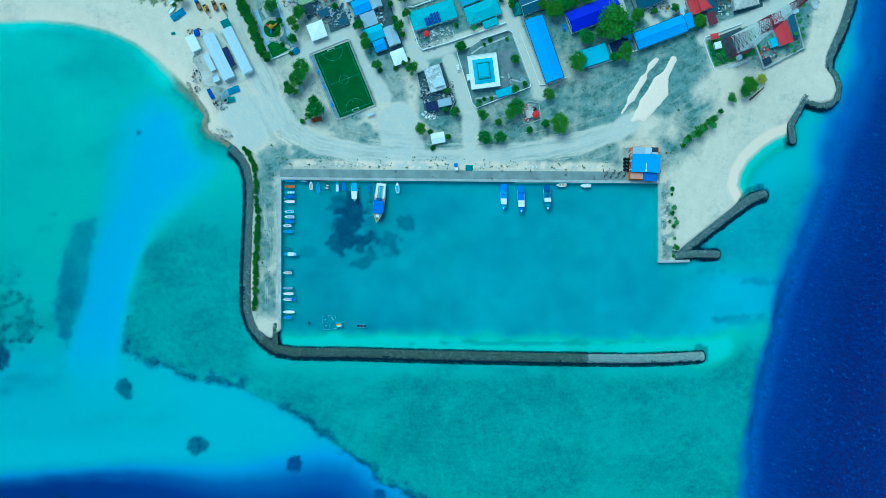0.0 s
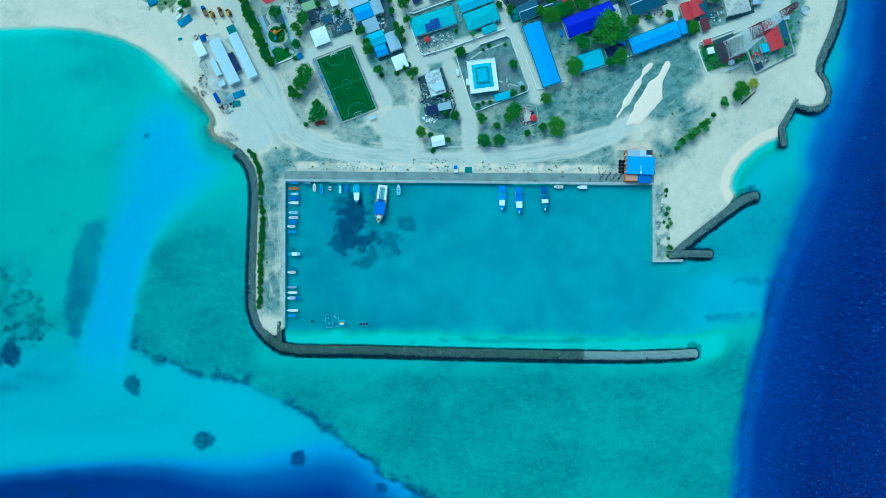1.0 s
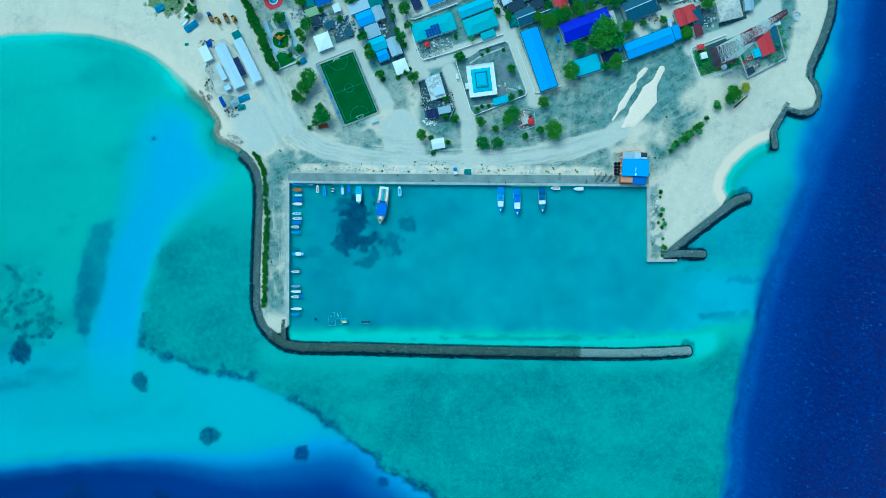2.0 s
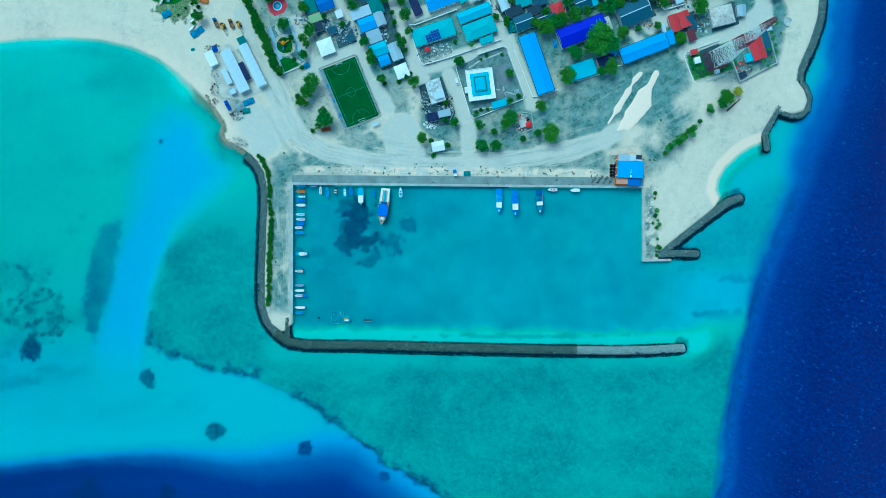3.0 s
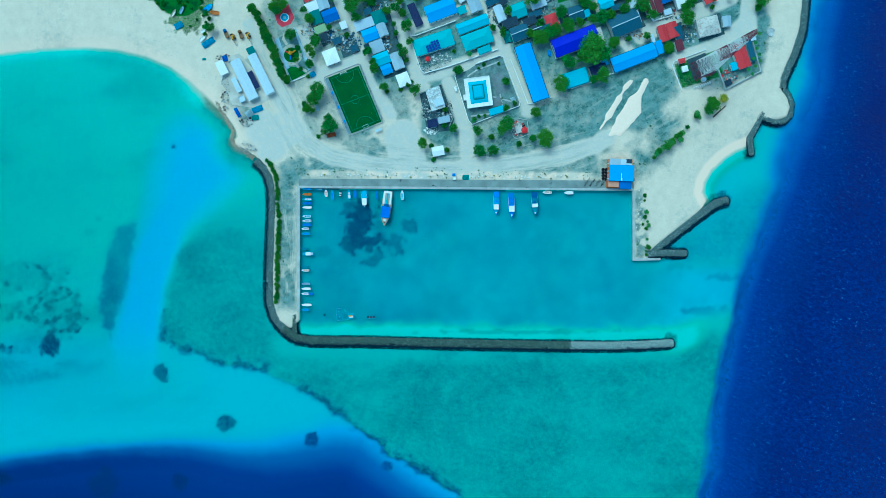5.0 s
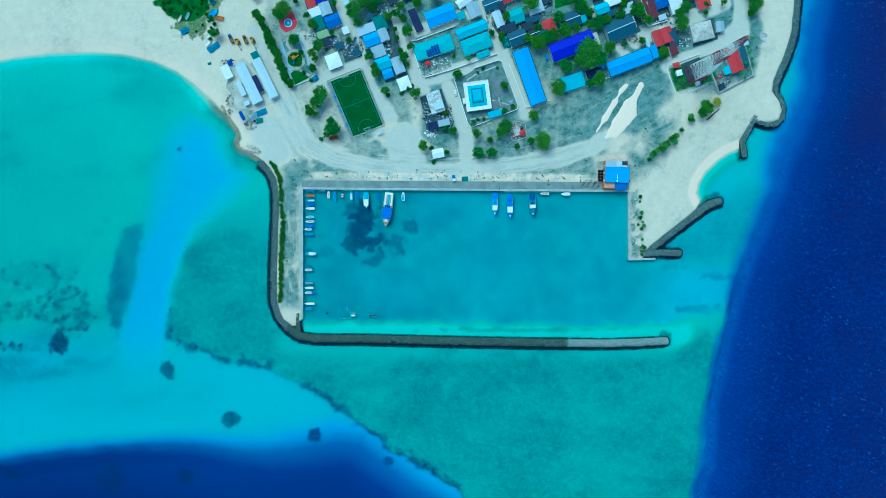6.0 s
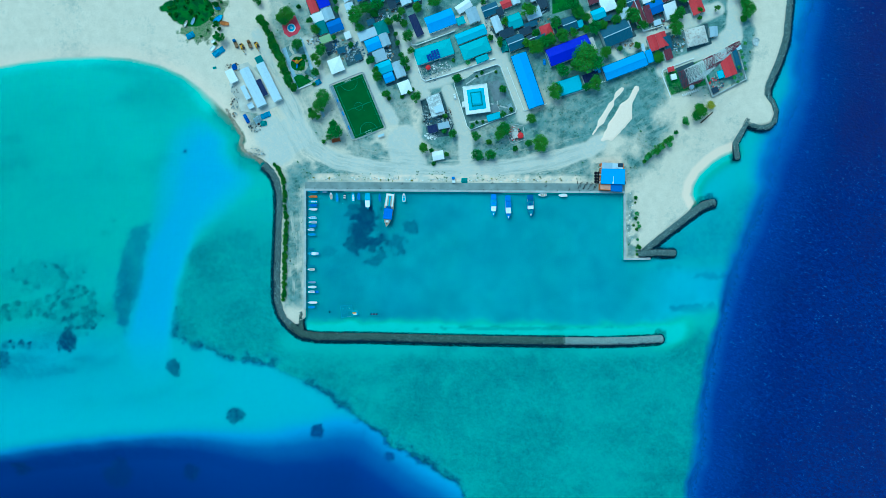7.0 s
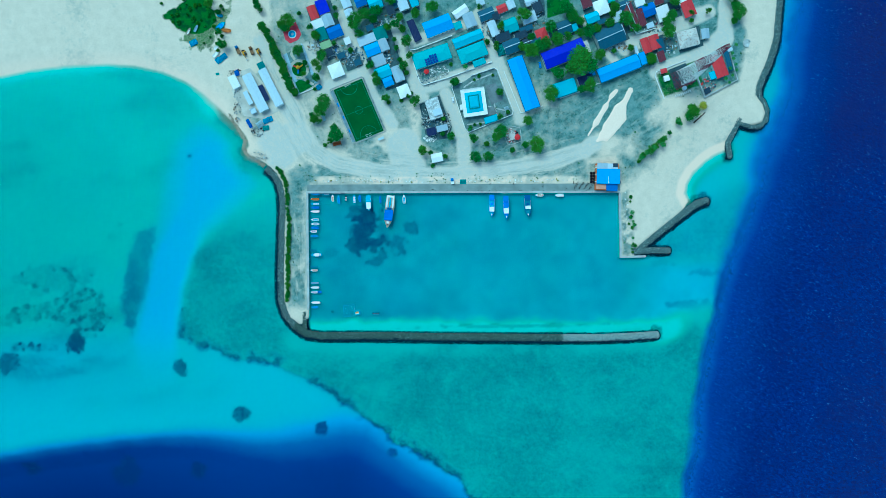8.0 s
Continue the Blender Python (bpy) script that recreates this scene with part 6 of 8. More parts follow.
debris("building rubble in the walled yard", (-1.4, 136.4), 8, 5, 90, 0.9, [RUBBLE, WALL_WHITE, CONCRETE], 6)
debris("rubble inside the ring wall", (54.4, 86.6), 5.0, 5.5, 130, 0.8, [RUBBLE, WALL_WHITE, BLACK, TRIM_RED], 7)
debris("junk along the shed yard edge", (-156.2, 113.8), 3, 14, 60, 0.8, [BLACK, CONCRETE, TIMBER, RUBBLE], 8)
debris("junk along the shed yard edge", (-158.0, 136.4), 6, 4, 40, 0.8, [BLACK, CONCRETE, TIMBER], 9)
debris("dark clutter beside the tarpaulins", (-140.8, 91.8), 5, 4, 50, 0.9, [BLACK, RUBBLE, CONCRETE], 10)
debris("roofless plot strewn with sheets and blocks", (-66.0, 148.2), 8, 8, 130, 1.0, [ROOF["slate"], CONCRETE, ROOF["grey"], RUBBLE], 11)
debris("cluttered backyard behind the houses", (-83.0, 152.8), 6, 5, 80, 1.0, [ROOF["slate"], ROOF["blue"], CONCRETE, RUBBLE], 12)
debris("white stones along the quay edge", (-59.0, 52.9), 40, 1.2, 110, 0.6, [RUBBLE, WALL_WHITE], 13)
debris("white stones along the quay edge", (41.8, 51.8), 60, 1.2, 150, 0.6, [RUBBLE, WALL_WHITE], 14)
debris("clutter in the tower house yard", (205.5, 123.5), 6, 6, 70, 0.9, [TRIM_RED, ROOF["slate"], CONCRETE, RUBBLE], 15)
debris("pale rubble along the inner edge of the east quay", (141.6, 17.0), 2.2, 26, 120, 0.55, [RUBBLE, CONCRETE, WALL_WHITE], 19)
debris("rocks lying on the west shore", (-141.1, 72.4), 8, 4, 70, 0.8, [RUBBLE, CONCRETE], 16)
debris("clutter between crowded houses", (44.5, 163.4), 14, 8, 80, 1.1, [ROOF["slate"], ROOF["dark"], CONCRETE, RUBBLE], 17)
debris("clutter between crowded houses", (153.7, 170.8), 18, 8, 80, 1.1, [ROOF["slate"], ROOF["maroon"], CONCRETE], 18)

# dark plot floor; between crowded houses it also paints in their shade
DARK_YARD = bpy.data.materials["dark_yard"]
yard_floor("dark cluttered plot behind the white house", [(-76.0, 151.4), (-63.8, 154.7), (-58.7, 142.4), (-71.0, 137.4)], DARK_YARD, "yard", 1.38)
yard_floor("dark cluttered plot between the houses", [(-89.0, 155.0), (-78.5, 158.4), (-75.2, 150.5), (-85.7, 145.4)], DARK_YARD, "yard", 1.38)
# from here the dark sheets put the houses' shade into the ground colour
yard_floor("narrow yards of the crowded houses, darkened for shade", [(35.8, 166.6), (68.6, 174.0), (77.1, 153.9), (47.8, 148.1)], DARK_YARD, "yard", 1.38)
yard_floor("narrow yards of the crowded houses, darkened for shade", [(134.2, 187.2), (184.5, 194.4), (187.8, 177.8), (142.7, 163.5)], DARK_YARD, "yard", 1.38)
yard_floor("yard beside the red houses, darkened for shade", [(153.5, 156.4), (171.9, 163.2), (176.1, 150.0), (158.5, 143.3)], DARK_YARD, "yard", 1.38)
yard_floor("narrow yards of the crowded houses, darkened for shade", [(-61.1, 162.5), (-38.3, 171.8), (-24.9, 127.2), (-41.5, 122.2)], DARK_YARD, "yard", 1.38)
yard_floor("narrow yards of the crowded houses, darkened for shade", [(-102.6, 187.4), (-83.8, 193.3), (-74.1, 167.0), (-92.5, 155.1)], DARK_YARD, "yard", 1.38)
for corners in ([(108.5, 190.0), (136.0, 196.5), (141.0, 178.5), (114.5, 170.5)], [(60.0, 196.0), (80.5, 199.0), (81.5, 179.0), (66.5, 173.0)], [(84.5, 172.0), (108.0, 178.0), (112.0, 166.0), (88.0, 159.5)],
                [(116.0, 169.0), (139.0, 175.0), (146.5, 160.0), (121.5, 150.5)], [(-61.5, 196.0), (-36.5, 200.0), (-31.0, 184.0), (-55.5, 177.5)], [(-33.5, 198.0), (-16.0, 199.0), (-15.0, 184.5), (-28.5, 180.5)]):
    yard_floor("narrow yards of the crowded houses, darkened for shade", corners, DARK_YARD, "yard", 1.37)
yard_floor("yard round the rust-roofed house, darkened for shade", [(181.5, 163.1), (199.9, 169.8), (203.2, 154.1), (184.8, 148.2)], DARK_YARD, "yard", 1.38)
for k, (at, rx, ry) in enumerate((((-72.5, 151.8), 9, 9), ((-47.8, 173.3), 6, 4), ((-33.8, 179.6), 8, 8), ((40.3, 174.4), 9, 10), ((75.1, 171.8), 10, 8), ((90.3, 164.2), 12, 5), ((142.9, 179.7), 12, 10), ((177.5, 157.4), 6, 10), ((166.7, 168.5), 14, 4),
                                  ((-40.8, 147.0), 4, 6), ((136.0, 153.6), 10, 4), ((-95.1, 156.4), 6, 6))):
    debris("clutter of crates, sheets and boards in a yard", at, rx, ry, 60, 1.2, [ROOF["slate"], CONCRETE, RUBBLE, ROOF["pale"], TIMBER], 40 + k)
# solar panels on the teal roof
solar = thing("solar_array", "dark blue solar panels on the teal roof", "solar panel", (-6.7, 144.3), 6.1, 18)
for i in range(5):
    for j in range(4):
        if (i, j) not in ((0, 3), (1, 3)):
            p = part("panel", boxes(((i * 2.0 - 4.0, j * 1.75 - 2.6, 0.25), (1.7, 1.45, 0.06))), plain("solar_cell", (0.004, 0.03, 0.3), 0.25) if not (i or j) else bpy.data.materials["solar_cell"], solar)
            part("rail", boxes(((i * 2.0 - 4.0, j * 1.75 - 2.6, 0.1), (0.08, 1.6, 0.3)), ((i * 2.0 - 4.0, j * 1.75 - 2.6, -0.4), (0.08, 0.08, 1.2))), METAL, p)

navy_court = tagged(part("courtyard_roof", prism([(-25.4, 174.5), (-20.2, 176.6), (-13.4, 161.3), (-18.7, 158.4)], 3.4, 3.6), ROOF["navy"]), "flat dark navy canopy over a court", "canopy")
for q in ((-24.7, 175.2), (-20.8, 176.9), (-14.4, 162.4), (-18.4, 160.3)):
    part("post", boxes(((*q, 2.3), (0.15, 0.15, 2.2))), METAL, navy_court)


def umbrella(at, r, label):
    ob = thing("parasol", label, "parasol", at, 1.25)
    bm = bmesh.new()
    drum(bm, (0, 0, 2.6), r, 0.7, 8, 0.05)
    part("canopy", bm, TRIM_RED, ob)
    bm = bmesh.new()
    drum(bm, (0, 0, 1.3), 0.05, 2.6, 6)
    part("pole", bm, METAL, ob)


umbrella((-10.4, 136.1), 2.0, "round red parasol in the yard")
umbrella((58.6, 85.0), 2.4, "round red parasol beside the hut")

# ---- telecom tower ----
tower = thing("telecom_tower", "tall red and white steel lattice tower", "tower", (185.7, 128.5), 1.2, 20)
TH, TB, TT = 76.0, 6.5, 1.1
levels = [TH * (1 - (1 - i / 19) ** 1.15) for i in range(20)]
BAND = [1] * 2 + [0] * 6 + [1] * 3 + [0] * 4 + [1] * 4
for i in range(19):
    z0, z1 = levels[i], levels[i + 1]
    r0, r1 = TB + (TT - TB) * (z0 / TH) ** 0.85, TB + (TT - TB) * (z1 / TH) ** 0.85
    bm = bmesh.new()
    c0 = [(sx * r0, sy * r0, z0) for sx, sy in ((-1, -1), (1, -1), (1, 1), (-1, 1))]
    c1 = [(sx * r1, sy * r1, z1) for sx, sy in ((-1, -1), (1, -1), (1, 1), (-1, 1))]
    th = (0.15 if i < 3 else 0.24) - 0.1 * z0 / TH
    for k in range(4):
        n = (k + 1) % 4
        beam(bm, c0[k], c1[k], th * 1.3)
        beam(bm, c0[k], c1[n], th * 0.8)
        beam(bm, c0[n], c1[k], th * 0.8)
        beam(bm, c1[k], c1[n], th * 0.8)
        low, high = Vector(c0[k]).lerp(Vector(c0[n]), 0.5), Vector(c1[k]).lerp(Vector(c1[n]), 0.5)
        for p, q in ((c0[k], high), (c0[n], high), (low, Vector(c0[k]).lerp(Vector(c1[k]), 0.5)), (low, Vector(c0[n]).lerp(Vector(c1[n]), 0.5))):
            beam(bm, p, q, th * 0.6)
    beam(bm, c1[0], c1[2], th * 0.6)
    beam(bm, c1[1], c1[3], th * 0.6)
    part("lattice_section", bm, TOWER_RED if BAND[i] else WALL_WHITE, tower, "red lattice section" if BAND[i] else "white lattice section")
for i in range(6):
    q, zz = i * 1.05, 58 + (i % 3) * 7
    bm = bmesh.new()
    drum(bm, (2.2 * math.cos(q), 2.2 * math.sin(q), zz), 0.25, 2.2, 8)
    drum(bm, (2.2 * math.cos(q), 2.2 * math.sin(q), zz + 1.2), 0.2, 0.2, 8)
    part("antenna", bm, WALL_WHITE, tower)
bm = bmesh.new()
for x in (-0.35, 0.35):
    beam(bm, (x, 1.0, 0.1), (x, 0.6, TH - 2), 0.1)
for i in range(60):
    beam(bm, (-0.35, 1.0, 0.5 + i * 1.2), (0.35, 1.0 - 0.4 * i / 60, 0.5 + i * 1.2), 0.07)
part("ladder", bm, METAL, tower)
yard_floor("dark slab under the lattice tower", [(176.0, 135.7), (189.0, 140.8), (197.3, 126.4), (180.7, 121.0)], plain("dark_slab", (0.06, 0.1, 0.12), 0.8, vary=0.5), "slab", 1.46)
house((213.4, 137.5), 9.4, 18.0, "red", h=3.4, turn=20, pitch=0.28, label="house with a bright red metal roof")
house((220.7, 141.1), 4.0, 15.8, "slate", "lean", h=2.8, turn=17, pitch=0.06, wins=False)
house((219.4, 149.2), 9.4, 2.9, "pale", "lean", h=3.2, turn=17, pitch=0.08, wins=False)
house((208.9, 130.4), 5.0, 5.8, "cyan", "lean", h=2.8, turn=20, pitch=0.06, label="small outbuilding with a cyan roof", wins=False)
house((204.6, 118.6), 5.0, 4.3, "dark", "lean", h=2.4, turn=24, pitch=0.06, label="small dark lean-to in the yard corner", wins=False)
house((173.6, 128.6), 4.3, 4.3, "white", "hip", h=2.6, turn=15, pitch=0.3, label="little white equipment hut in the tower yard", name="hut", category="hut", wins=False)
house((171.4, 134.3), 5.0, 3.6, "red", "hip", h=2.6, turn=15, pitch=0.3, label="little red-roofed shelter in the tower yard", name="shelter", category="shelter", wins=False)
tank = thing("water_tank", "round white water tank on the grass", "tank", (187.5, 121.3), 1.2)
bm = bmesh.new()
drum(bm, (0, 0, 1.0), 1.7, 2.0, 20)
part("body", bm, WALL_WHITE, tank)
bm = bmesh.new()
drum(bm, (0, 0, 2.15), 1.7, 0.3, 20, 0.5)
drum(bm, (0, 0, 2.35), 0.4, 0.15, 12)
part("lid", bm, ROOF["pale"], tank)
TYRE = None
for i in range(9):
    x, y = between((181.1, 115.2), (192.2, 119.2), i / 8)
    m = pose(x, y, 1.75, 0, 90, 25)
    if TYRE is None:
        bm = bmesh.new()
        for k in range(16):
            q = k * math.pi / 8
            box(bm, (0.75 * math.cos(q), 0.75 * math.sin(q), 0), (0.42, 0.34, 0.5), k * 22.5)
        TYRE = tagged(part("half_buried_tyre", bm, WALL_WHITE), "white painted tyre half buried as a fence", "tyre", "row of painted tyres")
        TYRE.matrix_basis = m
    else:
        copy_thing(TYRE, m)

# ---- harbour office ----
office = thing("harbour_office", "two-storey orange harbour office with a blue roof", "building", (125.8, 53.5), 1.3, -2)
OW, OD = 16.6, 19.8
part("wall", boxes(((0.4, 2.3, 3.0), (OW, 15.1, 6.0))), WALL_ORANGE, office)
part("front_wall", boxes(((0.4, -7.6, 2.1), (OW, 4.7, 4.2))), WALL_ORANGE, office)
part("main_roof", roof_mesh("lean", 17.6, 11.2, 6.15, 0.08), ROOF["azure"], office, "azure sheet roof").matrix_basis = pose(1.0, 0.1, 0)
part("back_roof", boxes(((-3.6, 7.9, 6.12), (7.9, 4.7, 0.22))), ROOF["grey"], office, "grey flat roof")
part("stair_roof", boxes(((2.3, 7.9, 6.2), (4.0, 4.0, 0.2)), ((6.0, 6.5, 6.2), (4.3, 1.2, 0.2))), ROOF["pale"], office)
part("rear_roof", boxes(((6.1, 8.6, 6.1), (4.3, 3.2, 0.2))), ROOF["dark"], office)
part("front_roof", boxes(((4.3, -8.1, 4.6), (8.6, 5.4, 0.2))), ROOF["blue"], office, "blue canopy roof")
part("terrace", boxes(((-4.1, -7.6, 4.25), (7.9, 4.0, 0.2))), plain("salmon_tiles", (0.66, 0.36, 0.26), 0.8), office, "salmon tiled terrace")
part("terrace_rail", boxes(((-4.1, -9.7, 4.7), (8.3, 0.15, 0.8)), ((-8.2, -7.6, 4.7), (0.15, 4.0, 0.8))), WALL_ORANGE, office)
part("roof_step", boxes(((1.2, -1.4, 6.5), (0.4, 3.4, 0.25)), ((1.2, -4.4, 6.4), (1.0, 1.6, 0.5))), WALL_WHITE, office)
for y in (-5.4, 0, 5.4):
    part("pilaster", boxes(((-OW / 2 + 0.3, y + 1.5, 3.0), (0.5, 0.6, 6.0))), WALL_WHITE, office)
for y in (-4.5, -1.5, 1.5, 5, 8):
    for zz in (1.7, 4.6):
        win = part("window", boxes(((-OW / 2 + 0.38, y, zz), (0.14, 1.5, 1.2))), WALL_WHITE, office)
        part("pane", boxes(((-OW / 2 + 0.31, y, zz), (0.05, 1.3, 1.0))), GLASS, win)
for x in (-5.5, -2, 2, 6):
    win = part("window", boxes(((x, -OD / 2 + 0.0, 1.7), (1.5, 0.14, 1.2))), WALL_WHITE, office)
    part("pane", boxes(((x, -OD / 2 - 0.08, 1.7), (1.3, 0.05, 1.0))), GLASS, win)
TANK, TANK_AT = None, (115.2, 56.9)
for i in range(2):
    for j in range(4):
        x, y = TANK_AT[0] + 2.3 * i, TANK_AT[1] - 2.2 * j
        m = pose(x, y, 1.35)
        if TANK is None:
            bm = bmesh.new()
            drum(bm, (0, 0, 0.9), 1.0, 1.8, 16)
            for k in range(3):
                drum(bm, (0, 0, 0.4 + 0.5 * k), 1.04, 0.08, 16)
            drum(bm, (0, 0, 1.95), 1.0, 0.3, 16, 0.45)
            TANK = tagged(new("water_tank"), "round black plastic water tank beside the office", "tank", "tanks beside the office")
            part("body", bm, BLACK, TANK)
            bm = bmesh.new()
            drum(bm, (0, 0, 2.15), 0.4, 0.12, 12)
            part("lid", bm, BLACK, TANK)
            TANK.matrix_basis = m
        else:
            copy_thing(TANK, m)
yard_floor("pale concrete slab behind the office", [(115.6, 68.0), (131.0, 69.8), (131.0, 66.2), (115.6, 64.1)], plain("cream_screed", (0.66, 0.58, 0.47), 0.85, vary=0.15), "slab", 1.5)

yard_floor("pale concrete yard round the workshop sheds", [(-160.5, 124.5), (-151.0, 104.0), (-137.0, 102.0), (-124.0, 108.0), (-121.5, 113.0), (-146.0, 141.0), (-153.0, 139.0)], plain("yard_concrete", (0.62, 0.59, 0.52), 0.9, vary=0.28, scale=0.5), "yard", 1.32)

# ---- playground ----
PLAY_RED = plain("red_rubber", (0.6, 0.06, 0.1), 0.8)
LAWN = plain("lawn", (0.02, 0.14, 0.02), 0.95, vary=0.4, scale=2)
PATHBLUE = plain("blue_white_paving", (0.4, 0.55, 0.68), 0.85, vary=0.3)
yard_floor("pale paved ground of the playground", [(-119.5, 150.8), (-106.2, 158.7), (-95.0, 128.5), (-108.0, 121.0)], plain("speckled_paving", (0.2, 0.31, 0.31), 0.9, vary=0.55, scale=1.4), "play_ground", 1.34)
RING = plain("sandy_path", (0.5, 0.5, 0.42), 0.9, vary=0.25)
ring_path = tagged(new("ring_path"), "pale sandy ring path round the playground lawn", "path", kind="structure")
part("ring", ribbon([(-108.4 + 6.7 * math.cos(k * math.pi / 18), 139.7 + 6.7 * math.sin(k * math.pi / 18)) for k in range(36)], 1.0, 1.0, 1.38, True), RING, ring_path)
part("arm", ribbon([(-111.6, 147.0), (-114.2, 151.0), (-113.2, 155.0), (-110.0, 157.0)], 1.0, 1.0, 1.385), RING, ring_path)
part("arm", ribbon([(-105.0, 133.4), (-103.6, 131.2), (-99.6, 129.0), (-97.2, 127.8)], 0.9, 1.0, 1.39), RING, ring_path)
play = tagged(new("playground_lawn"), "round green lawn of the playground", "lawn", kind="structure")
bm = bmesh.new()
drum(bm, (*(-108.4, 139.7), 1.2), 5.4, 0.5, 36)
part("disc", bm, LAWN, play)
bm = bmesh.new()
for k in range(40):
    q = k * math.pi / 20
    x, y = (-108.4, 139.7)
    box(bm, (x + 5.5 * math.cos(q), y + 5.5 * math.sin(q), 1.3), (0.25, 0.9, 0.5), math.degrees(q))
part("kerb", bm, COPING, play)
yard_floor("striped green lawn of the playground", [(-111.6, 129.2), (-108.7, 131.4), (-104.4, 130.7), (-98.3, 126.4), (-108.0, 121.3)], LAWN, "lawn", 1.44)
yard_floor("blue and white playground path", [(-120.6, 150.8), (-117.7, 152.3), (-106.6, 121.7), (-109.1, 120.6)], PATHBLUE, "path", 1.4)
yard_floor("blue and white playground path", [(-106.9, 158.7), (-105.1, 158.7), (-94.3, 129.2), (-96.5, 128.5)], PATHBLUE, "path", 1.4)
yard_floor("red rubber playground floor", [(-120.3, 168.5), (-110.6, 176.2), (-106.3, 166.6), (-109.0, 162.2), (-115.1, 159.7), (-118.6, 162.4)], PLAY_RED, "play_floor", 1.42)
ring = tagged(new("paddling_pool"), "round pale blue paddling pool on red rubber", "pool")
for r, mt, zz in ((3.2, PAINT["white"], 1.6), (2.5, PAINT["cyan"], 1.64), (1.2, TARP["pale"], 1.9)):
    bm = bmesh.new()
    drum(bm, (*(-113.3, 166.6), zz - 0.4), r, 0.8, 28)
    part("ring", bm, mt, ring)
slide = thing("play_frame", "yellow and red climbing frame with slides", "play frame", (-108.7, 140.4), 1.42, 15)
for x, y in ((-1, -1), (1, -1), (1, 1), (-1, 1)):
    bm = bmesh.new()
    drum(bm, (x, y, 1.3), 0.08, 2.6, 8)
    drum(bm, (x, y, 2.65), 0.12, 0.12, 8)
    part("post", bm, YELLOW, slide)
part("platform", boxes(((0, 0, 1.3), (2.1, 2.1, 0.12))), TRIM_RED, slide)
bm = bmesh.new()
drum(bm, (0, 0, 3.0), 1.8, 1.0, 4, 0.05)
part("roof", bm, YELLOW, slide)
for q, mt in ((20, YELLOW), (140, TRIM_RED), (250, PAINT["azure"])):
    bm = bmesh.new()
    box(bm, (2.6, 0, 0.75), (3.4, 0.8, 0.08), m=pose(0, 0, 0, 0, 0, q) @ pose(0, 0, 0, 0, 0, 0))
    box(bm, (2.6, 0.4, 0.9), (3.4, 0.08, 0.35), m=pose(0, 0, 0, 0, 0, q))
    box(bm, (2.6, -0.4, 0.9), (3.4, 0.08, 0.35), m=pose(0, 0, 0, 0, 0, q))
    part("slide", bm, mt, slide)


# ---- boats ----
def hull(L, W, H, bow=0.45, sheer=0.35, full=0.8, n=14):
    """An open hull from stern (-y) to bow (+y): outer skin, gunwale, inner well."""
    bm = bmesh.new()
    rows = []
    for i in range(n):
        t = i / (n - 1)
        y = -L / 2 + L * t
        w = W / 2 * (full + (1 - full) * min(1, t / 0.3)) if t < 1 - bow else W / 2 * max(0.03, 1 - ((t - 1 + bow) / bow) ** 2.0)
        top = H + sheer * max(0, (t - 0.5) * 2) ** 2
        deep = 0.12 + 0.35 * max(0, (t - 0.6) / 0.4) * H
        inner = max(0.01, w - 0.18)
        prof = [(0, -0.35 + deep), (w * 0.75, -0.1 + deep * 0.6), (w, top), (inner, top), (inner * 0.92, max(0.18, top - 0.5)), (0, max(0.14, top - 0.55))]
        rows.append([bm.verts.new((x, y, z)) for x, z in prof] + [bm.verts.new((-x, y, z)) for x, z in prof[-2:0:-1]])
    m = len(rows[0])
    for a_, b_ in zip(rows[:-1], rows[1:]):
        for k in range(m):
            bm.faces.new((a_[k], a_[(k + 1) % m], b_[(k + 1) % m], b_[k]))
    for e in (rows[0], rows[-1][::-1]):
        bm.faces.new((e[0], e[1], e[2], e[3], e[4], e[5])), bm.faces.new((e[0], e[5], e[6], e[7], e[8], e[9]))
    bmesh.ops.recalc_face_normals(bm, faces=bm.faces)
    return bm


def skiff(at, turn, L, W, skin, inside_m, label, canopy=None, engine=True):
    """A small open boat; turn 0 points its bow to +y."""
    ob = thing("boat", label, "boat", at, 0.1, turn, "small boats in the harbour")
    part("hull", hull(L, W, 0.75), skin, ob)
    part("floor", boxes(((0, -L * 0.08, 0.3), (W * 0.62, L * 0.66, 0.06))), inside_m, ob)
    for y in (-0.28, -0.02, 0.2):
        part("thwart", boxes(((0, y * L, 0.55), (W * 0.8, 0.32, 0.06))), skin, ob)
    part("foredeck", prism([(-W * 0.33, L * 0.27), (W * 0.33, L * 0.27), (W * 0.12, L * 0.42), (-W * 0.12, L * 0.42)], 0.6, 0.88), skin, ob)
    if engine:
        e = part("outboard_engine", boxes(((0, -L / 2 - 0.25, 0.75), (0.4, 0.5, 0.5)), ((0, -L / 2 - 0.2, 0.2), (0.16, 0.2, 0.8))), BLACK, ob)
    if canopy:
        part("canopy", boxes(((0, -L * 0.1, 1.9), (W * 0.85, L * 0.36, 0.08))), canopy, ob)
        for x in (-1, 1):
            for y in (-0.26, 0.06):
                part("post", boxes(((x * W * 0.38, y * L, 1.2), (0.06, 0.06, 1.4))), METAL, ob)
    return ob


